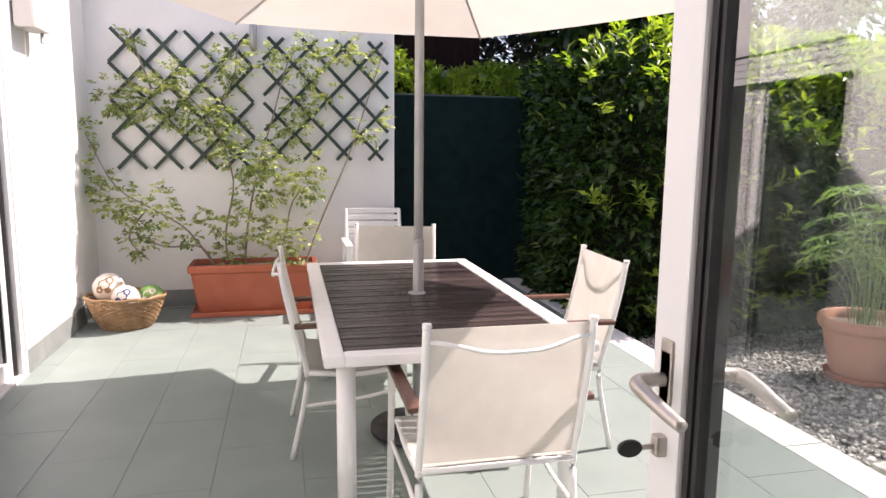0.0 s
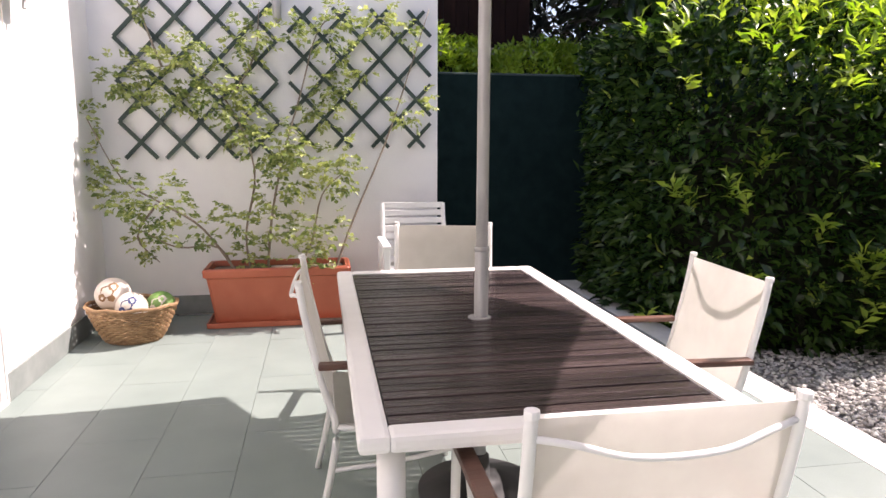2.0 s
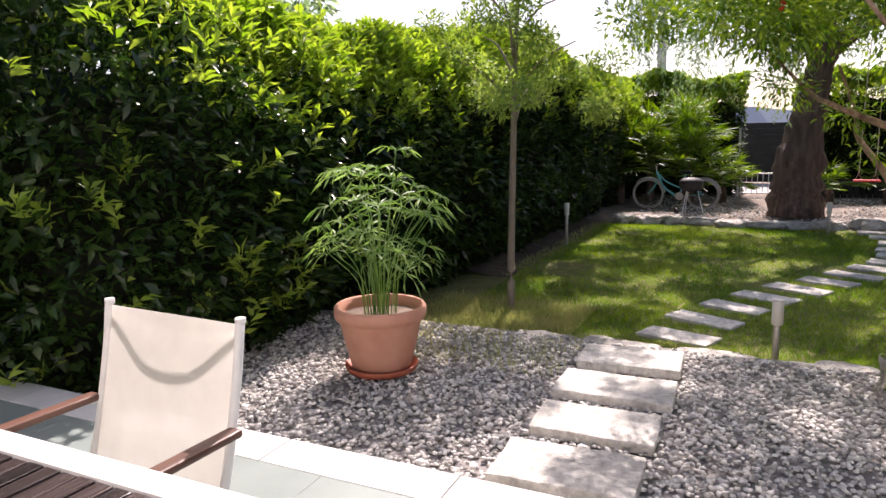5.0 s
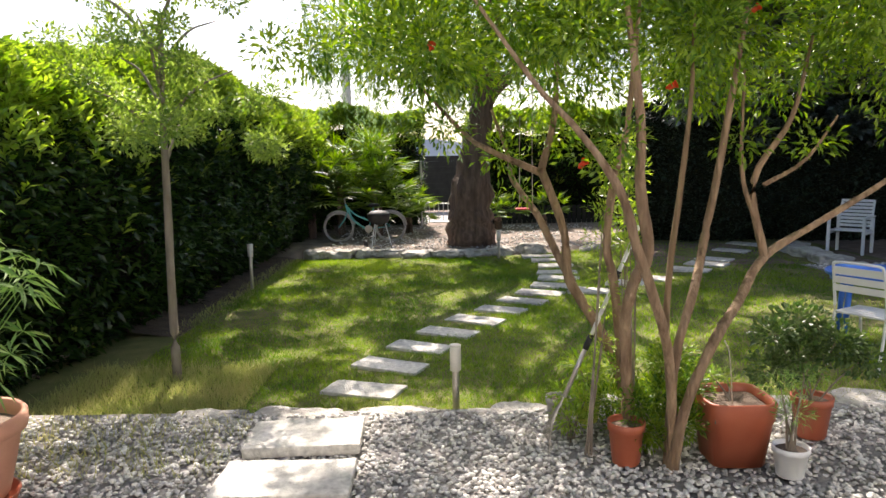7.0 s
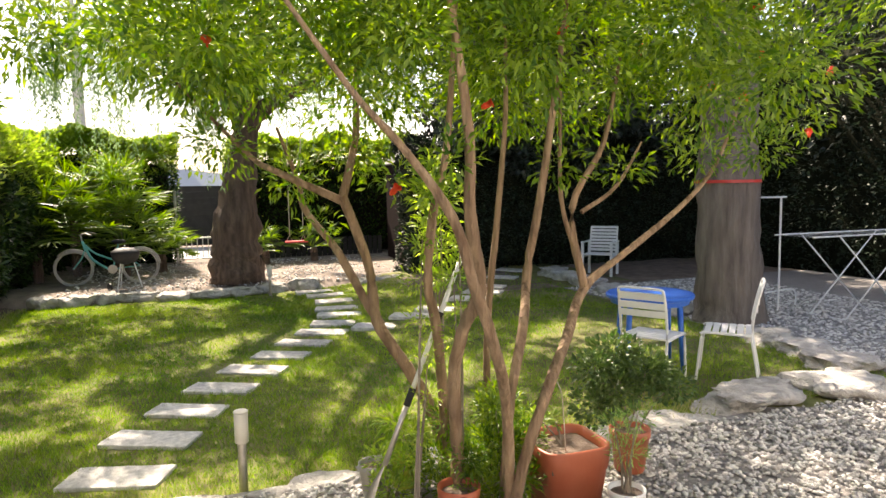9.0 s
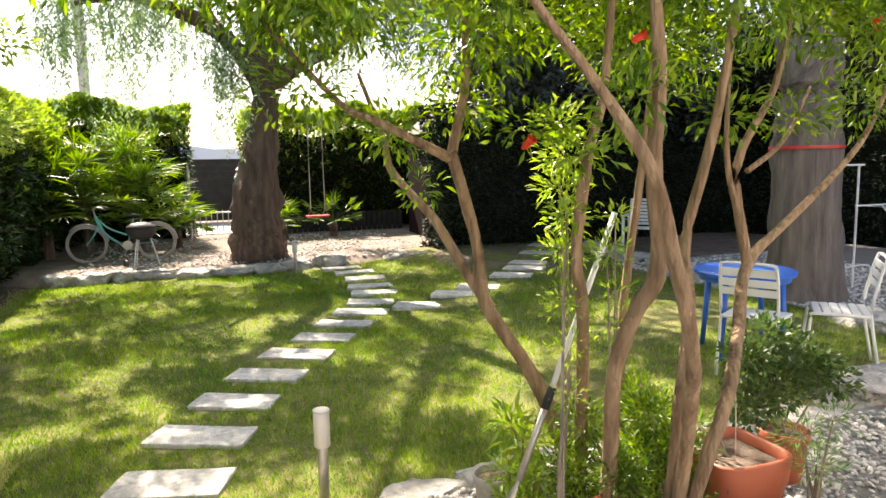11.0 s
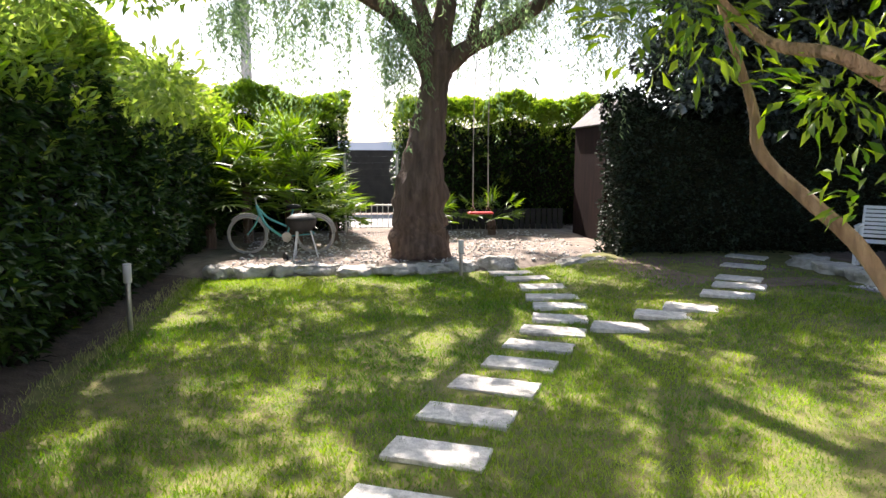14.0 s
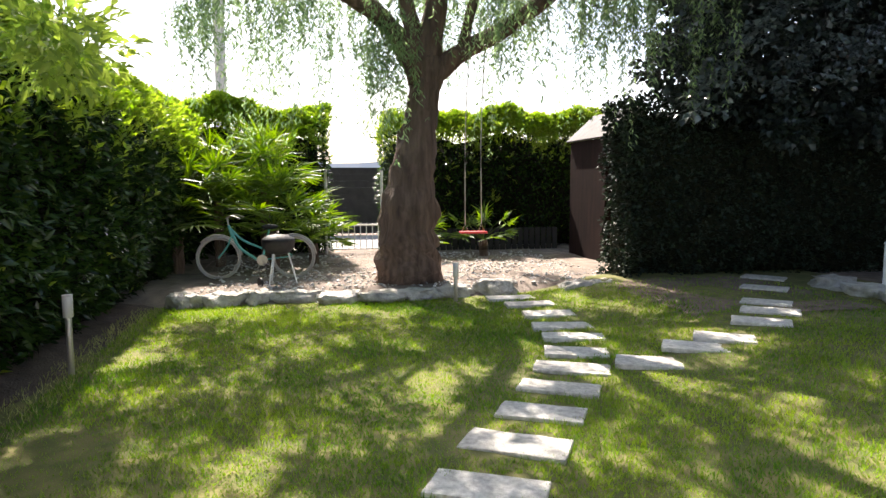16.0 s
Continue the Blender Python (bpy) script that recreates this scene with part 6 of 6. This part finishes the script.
        part("fork_blade", tube([(-0.37, s, 0.68), (-0.45, s, 0.5), (-0.58, s, R)], 0.011, sides=8), M["teal"], b, smooth=True)
    part("handlebar", tube([(-0.20, -0.30, 0.98), (-0.33, -0.24, 1.02), (-0.43, -0.1, 0.98), (-0.43, 0.1, 0.98), (-0.33, 0.24, 1.02), (-0.20, 0.30, 0.98)], 0.012, sides=8), M["steel"], b, smooth=True)
    part("stem", tube([(-0.41, 0, 0.84), (-0.43, 0, 0.99)], 0.014, sides=8), M["steel"], b)
    sd = bmesh.new()
    bmesh.ops.create_uvsphere(sd, u_segments=14, v_segments=8, radius=1)
    for v in sd.verts:
        v.co = Vector((v.co.x * 0.14 + 0.23, v.co.y * (0.085 if v.co.x > 0 else 0.045), v.co.z * 0.045 + 0.83))
    part("saddle", sd, M["rubber"], b, "black saddle", True)
    for x in (-0.58, 0.60):
        part("mudguard", tube([(x + (R + 0.035) * math.cos(a), 0, R + (R + 0.035) * math.sin(a)) for a in np.linspace(0.1, 2.4, 10)], 0.014, sides=6, steps=2), M["steel"], b, smooth=True)
    part("crank", tube([(0.10, -0.06, 0.29), (0.22, -0.07, 0.20)], 0.008, sides=6), M["steel"], b)
    part("chainring", lathe([(0.08, -0.004), (0.09, 0.0), (0.08, 0.004)], 20), M["steel"], b).matrix_local = pose(0.10, -0.05, 0.29, 90, 0, 0)
    part("kickstand", tube([(0.2, -0.04, 0.28), (0.28, -0.14, 0.0)], 0.007, sides=6), M["steel"], b)


bicycle()


def barbecue():
    t = thing("barbecue", (15.55, 3.12, BED_Z - 0.02), "black kettle barbecue on three pale legs", "barbecue")
    part("bowl", lathe([(0.04, 0.46), (0.16, 0.49), (0.23, 0.57), (0.25, 0.66), (0.255, 0.67)], 28), M["rubber"], t, "black enamel bowl", True)
    part("lid", lathe([(0.255, 0.672), (0.24, 0.71), (0.16, 0.76), (0.04, 0.78)], 28), M["rubber"], t, "black lid", True)
    part("lid_handle", tube([(-0.06, 0, 0.77), (-0.05, 0, 0.81), (0.05, 0, 0.81), (0.06, 0, 0.77)], 0.010, sides=8), M["steel"], t)
    for k in range(3):
        a = 0.5 + k * 2.094
        part("leg", tube([(0.14 * math.cos(a), 0.14 * math.sin(a), 0.50), (0.27 * math.cos(a), 0.27 * math.sin(a), 0.0)], 0.012, sides=8), M["white_metal"], t)
    part("wheel", lathe([(0.03, -0.02), (0.07, -0.018), (0.07, 0.018), (0.03, 0.02)], 18), M["rubber"], t).matrix_local = pose(-0.2, 0.27, 0.07, 90, 0, 30)


barbecue()


def swing():
    t = thing("swing", (16.7, -0.22, 0.38), "red swing seat hanging on two pale ropes", "swing")
    bm = box(-0.10, 0.10, -0.24, 0.24, -0.02, 0.02, 0.012)
    part("seat", bm, M["red"], t, "red plastic seat")
    for s in (-0.15, 0.15):
        part("rope", tube([(0, s, 0.15), (0.0, s * 0.95, 2.0), (-0.5, s * 0.9, 4.0)], 0.010, sides=6), M["rope"], t)
        part("bridle", tube([(0, s - 0.06, 0.02), (0, s, 0.15), (0, s + 0.06, 0.02)], 0.006, sides=5, steps=1), M["rope"], t)


swing()


def gate():
    g = thing("garden_gate", (19.7, 1.72, BED_Z), "low white barred garden gate", "gate", kind="structure")
    for z in (0.10, 0.62):
        part("rail", tube([(0, -0.55, z), (0, 0.55, z)], 0.018, sides=8), M["white_metal"], g)
    for k in range(9):
        part("bar", tube([(0, -0.52 + k * 0.13, 0.08), (0, -0.52 + k * 0.13, 0.66)], 0.011, sides=8), M["white_metal"], g)
    for y in (-0.6, 0.6):
        part("post", tube([(0, y, -0.1), (0, y, 1.8)], 0.03, sides=10), M["white_metal"], g)
    w = thing("far_gate", (24.6, 1.6, -0.25), "dark panelled driveway gate across the road", "gate", kind="structure")
    for k in range(10):
        part("board", box(-0.04, 0.04, -2.2, 2.2, 0.05 + k * 0.19, 0.05 + k * 0.19 + 0.189, 0.004), M["far_wall"], w)
    for y in (-2.35, 2.35):
        part("pillar", box(-0.2, 0.2, y - 0.15, y + 0.15, 0, 2.2, 0.02), M["house_far"], w)
    for y0, y1, n in ((-14, -2.5, 0), (2.5, 14, 1)):
        bm = box(24.5, 24.7, y0 + 1.6, y1 + 1.6, -0.4, 1.6)
        tagged(finish("wall_far", bm, M["house_far"]), "pale boundary wall across the road", "wall", kind="structure")
    # low fence with light gaps behind the swing
    f = thing("picket_fence", (19.9, -1.3, BED_Z), "low dark fence under the hedge", "fence", kind="structure")
    for k in range(26):
        part("picket", box(-0.012, 0.012, -1.7 + k * 0.14, -1.7 + k * 0.14 + 0.115, 0.0, 0.50, 0.003), M["far_wall"], f)


gate()


def shed():
    s = thing("garden_shed", (17.3, -3.42, BED_Z), "red wooden garden shed, shade put into its colour, grey gable roof", "shed")
    for k in range(9):
        part("board", box(-0.3, -0.275, -0.52 + k * 0.116, -0.52 + k * 0.116 + 0.112, -0.1, 2.42, 0.003), M["shed_wood"], s)
    for y in (-0.53, 0.53):
        part("side_wall", box(-0.27, 1.5, y - 0.02, y + 0.02, -0.1, 2.38), M["shed_wood"], s)
    part("back_wall", box(1.46, 1.49, -0.51, 0.51, -0.1, 2.38), M["shed_wood"], s)
    for sg in (-1, 1):
        slope = pose(0, 0, 2.94, -42, 0, 0)
        bm = box(-0.45, 1.6, -0.02, 0.82, -0.02, 0.02, 0.004)
        bmesh.ops.transform(bm, matrix=slope if sg > 0 else Matrix.Diagonal((1, -1, 1, 1)) @ slope, verts=bm.verts)
        bmesh.ops.recalc_face_normals(bm, faces=bm.faces)
        part("roof_slope", bm, M["shed_roof"], s, "weathered grey roof boards")
        bm = box(-0.48, -0.452, 0.0, 0.83, -0.10, 0.022, 0.003)
        bmesh.ops.transform(bm, matrix=slope if sg > 0 else Matrix.Diagonal((1, -1, 1, 1)) @ slope, verts=bm.verts)
        bmesh.ops.recalc_face_normals(bm, faces=bm.faces)
        part("bargeboard", bm, M["grey_wood"], s, "pale grey bargeboard")
    bm = bmesh.new()
    vs = [bm.verts.new(v) for v in ((-0.30, -0.52, 2.42), (-0.30, 0.52, 2.42), (-0.30, 0, 2.90), (-0.27, -0.52, 2.42), (-0.27, 0.52, 2.42), (-0.27, 0, 2.90))]
    for f in ((0, 2, 1), (3, 4, 5), (0, 1, 4, 3), (1, 2, 5, 4), (2, 0, 3, 5)):
        bm.faces.new([vs[i] for i in f])
    part("gable", bm, M["shed_wood"], s)


shed()


def fan_palm(x, y, z, trunk, spread, n, label, material="palm"):
    t = thing("fan_palm", (x, y, z), label, "palm", "fan palms")
    P, W = [], []
    bm = bmesh.new()
    if trunk > 0.2:
        part("trunk", tube([(0, 0, -0.1), (0.02, 0, trunk * 0.5), (0, 0, trunk)], [0.09, 0.10, 0.08], sides=10, rough=0.3), M["dark_bark"], t)
    for k in range(n):
        a, el = RNG.random() * 6.28, radians(5 + 80 * RNG.random())
        d = np.array((math.cos(a) * math.cos(el), math.sin(a) * math.cos(el), math.sin(el)))
        ln = spread * (0.55 + 0.45 * RNG.random())
        tip = np.array((0, 0, trunk)) + d * ln - (0, 0, 0.18 * ln)
        add_tube(bm, [(0, 0, trunk), tuple(np.array((0, 0, trunk)) + d * ln * 0.55), tuple(tip)], [0.009, 0.007, 0.004], sides=4, steps=2)
        s = unit(np.cross(d, (0, 0, 1.0)))
        for j in range(13):
            b = radians(-95 + 190 * j / 12)
            w = d * math.cos(b) + s * math.sin(b) + (0, 0, -0.12)
            P.append(tip)
            W.append(w)
    part("stalks", bm, M[material], t).name = "stalk_base"
    ob = leaf_mesh("fronds", np.array(P), np.array(W), 0.40 * spread / 0.9, 0.045, M[material], t, "fan-shaped yellow-green fronds", fold=0.2, curl=0.1)
    ob["kind"] = "stuff"


fan_palm(17.4, 3.3, BED_Z, 0.7, 1.15, 46, "yellow-green fan palm behind the bicycle")
fan_palm(17.9, 4.3, BED_Z, 1.2, 1.25, 46, "taller yellow-green fan palm by the hedge")
fan_palm(17.9, 2.6, BED_Z, 0.4, 0.8, 26, "low fan palm beside the gate path")
fan_palm(18.3, 3.5, BED_Z, 1.5, 1.2, 46, "tall yellow-green fan palm near the gate")
fan_palm(17.2, 4.9, BED_Z, 0.9, 1.2, 40, "fan palm against the laurel hedge")
fan_palm(18.6, -0.9, BED_Z, 0.35, 0.75, 16, "small pale palm behind the swing")
fan_palm(18.4, 0.3, BED_Z, 0.35, 0.7, 14, "small palm beside the thick trunk")

# tall thin palm stem and hills far off
pp = thing("tall_palm", (26.0, 5.15, -0.3), "tall thin palm stem beyond the garden", "palm")
part("trunk", tube([(0, 0, 0), (0.05, 0.05, 5), (0, 0.1, 11)], [0.22, 0.17, 0.15], sides=10, rough=0.1), M["house_far"], pp)
part("leaf_skirt", lathe([(0.1, 8.6), (0.45, 9.2), (0.5, 10.2), (0.2, 11.0)], 12), M["pepper"], pp)
bm = bmesh.new()
ys = np.linspace(-260, 260, 60)
for a, b in zip(ys, ys[1:]):
    h = [9 + 6 * noise.fractal(Vector((v * 0.012, 3, 0)), 1.0, 2.0, 4) for v in (a, b)]
    q = [bm.verts.new(v) for v in ((240, a, -2), (240, b, -2), (250, b, h[1]), (250, a, h[0]))]
    bm.faces.new(q)
tagged(finish("backdrop", bm, M["hill"]), "hazy grey-green hills on the horizon", "backdrop", kind="structure")


# ---- loose ground cover ----
def pebbles(name, n, x0, x1, y0, y1, z, size, label, avoid=()):
    bm = bmesh.new()
    bmesh.ops.create_icosphere(bm, subdivisions=1, radius=1.0)
    bv = np.array([v.co for v in bm.verts])
    bf = np.array([[v.index for v in f.verts] for f in bm.faces])
    bm.free()
    bf = bf[:, :]
    x, y = RNG.uniform(x0, x1, n), RNG.uniform(y0, y1, n)
    keep = np.ones(n, bool)
    for ax0, ax1, ay0, ay1 in avoid:
        keep &= ~((x > ax0) & (x < ax1) & (y > ay0) & (y < ay1))
    x, y = x[keep], y[keep]
    n = len(x)
    s = size * RNG.uniform(0.55, 1.25, n)
    ax = np.stack([s * RNG.uniform(0.8, 1.4, n), s * RNG.uniform(0.7, 1.1, n), s * RNG.uniform(0.45, 0.75, n)], 1)
    th = RNG.random(n) * 6.28
    v = bv[None] * ax[:, None] * RNG.uniform(0.82, 1.15, (n, len(bv), 1))
    c, q = np.cos(th)[:, None], np.sin(th)[:, None]
    tilt = RNG.normal(size=(n, 1)) * 0.25
    vx = v[..., 0] * c - v[..., 1] * q
    vy = v[..., 0] * q + v[..., 1] * c
    vz = v[..., 2] + tilt * v[..., 0]
    zz = z + RNG.uniform(-0.010, 0.012, n)
    verts = np.stack([vx + x[:, None], vy + y[:, None], vz + zz[:, None]], 2).reshape(-1, 3)
    faces = (bf[None] + (np.arange(n) * len(bv))[:, None, None]).reshape(-1, 3)
    ob = fast_mesh(name, verts, faces, M["pebble"], smooth=True)
    tagged(ob, label, "gravel", kind="stuff")


pebbles("gravel_stones", 30000, 2.76, 5.5, -3.6, 5.6, GRAVEL_Z - 0.012, 0.017, "loose pale and grey gravel stones")
pebbles("yard_gravel", 9000, 5.7, 11.5, -7.2, -4.0, -0.2, 0.024, "loose gravel stones in the shaded yard")
pebbles("bed_stones", 2600, 14.8, 19.5, -2.2, 4.2, BED_Z, 0.026, "scattered stones and dry litter on the earth")


def blades(name, n, x0, x1, y0, y1, z, height, material, label, avoid=(), bias=1.0, ymax=None):
    x = x0 + (x1 - x0) * RNG.random(n) ** bias
    y = RNG.uniform(y0, y1, n)
    keep = np.ones(n, bool)
    for cx, cy, w, d in avoid:
        keep &= ~((abs(x - cx) < d / 2) & (abs(y - cy) < w / 2))
    worn = np.clip((-0.3 - y) / 1.6, 0, 1) * np.clip(0.45 + 1.7 * fbm(x, y, 0.8, 77.0), 0, 1)
    bare = np.clip((x - 11.2) / 1.0, 0, 1) * np.clip((-1.2 - y) / 0.9, 0, 1)
    keep &= RNG.random(n) > np.maximum(0.8 * worn, 0.85 * bare)
    x, y = x[keep], y[keep]
    n = len(x)
    h = height * RNG.uniform(0.5, 1.3, n) * (1 + 0.35 * np.sin(x * 2.1 + np.sin(y * 1.7)) * np.sin(y * 2.6))
    a = RNG.random(n) * 6.28
    lean = RNG.normal(size=(n, 2)) * 0.45
    w = 0.0035 * (1 + 0.12 * (x - x0))
    z = z(y) if callable(z) else np.full(n, z)
    p0 = np.stack([x - np.cos(a) * w, y - np.sin(a) * w, z], 1)
    p1 = np.stack([x + np.cos(a) * w, y + np.sin(a) * w, z], 1)
    p2 = np.stack([x + lean[:, 0] * h, y + lean[:, 1] * h, z + h], 1)
    verts = np.stack([p0, p1, p2], 1).reshape(-1, 3)
    ob = fast_mesh(name, verts, np.arange(3 * n).reshape(n, 3), M[material])
    tagged(ob, label, "grass", kind="stuff")


AVOID = [(x, y, 0.60, 0.34) for x, y in LAWN_PATH + SIDE_PATH]
blades("grass", 210000, 5.65, 14.5, -4.2, 4.72, lawn_z, 0.034, "grass", "short green lawn grass", AVOID, 1.5)
blades("edge_grass", 8000, 5.55, 7.2, 3.3, 5.0, LAWN_Z + 0.02, 0.10, "drygrass", "long dry yellow-green grass at the lawn edge")
blades("fringe_grass", 2600, 5.62, 6.0, -1.8, 3.4, lawn_z, 0.13, "drygrass", "ragged grass fringe along the gravel edge")

blades("gravel_weeds", 900, 4.55, 5.55, 3.0, 4.9, GRAVEL_Z - 0.01, 0.075, "drygrass", "thin weeds growing through the gravel")
blades("bed_weeds", 1300, 8.6, 14.4, 4.55, 4.95, LAWN_Z, 0.06, "drygrass", "ragged grass along the bare hedge bed")

# ---- terrace tiles, last: each its own piece ----
TW, TL = 0.40, 0.80
bm = box(-TW / 2 + 0.0010, TW / 2 - 0.0010, -TL / 2 + 0.0010, TL / 2 - 0.0010, -0.011, 0.0, 0.0012)
first = None
for i in range(11):
    x = 2.5 - TW * (i + 0.5)
    shift = 0.4 * (i % 2)
    for j in range(10):
        y = 0.25 + TL * (j + 0.5) - shift
        if y + TL / 2 > 7.56 or y - TL / 2 < -0.06 or (y + TL / 2 > 7.2 and x < 1.0):
            continue
        if first is None:
            first = finish("tile", bm, M["tile"], floor)
            ob = first
        else:
            ob = first.copy()
            scene.collection.objects.link(ob)
        ob.location = (x, y, 0.0004 * math.sin(i * 3 + j * 5))
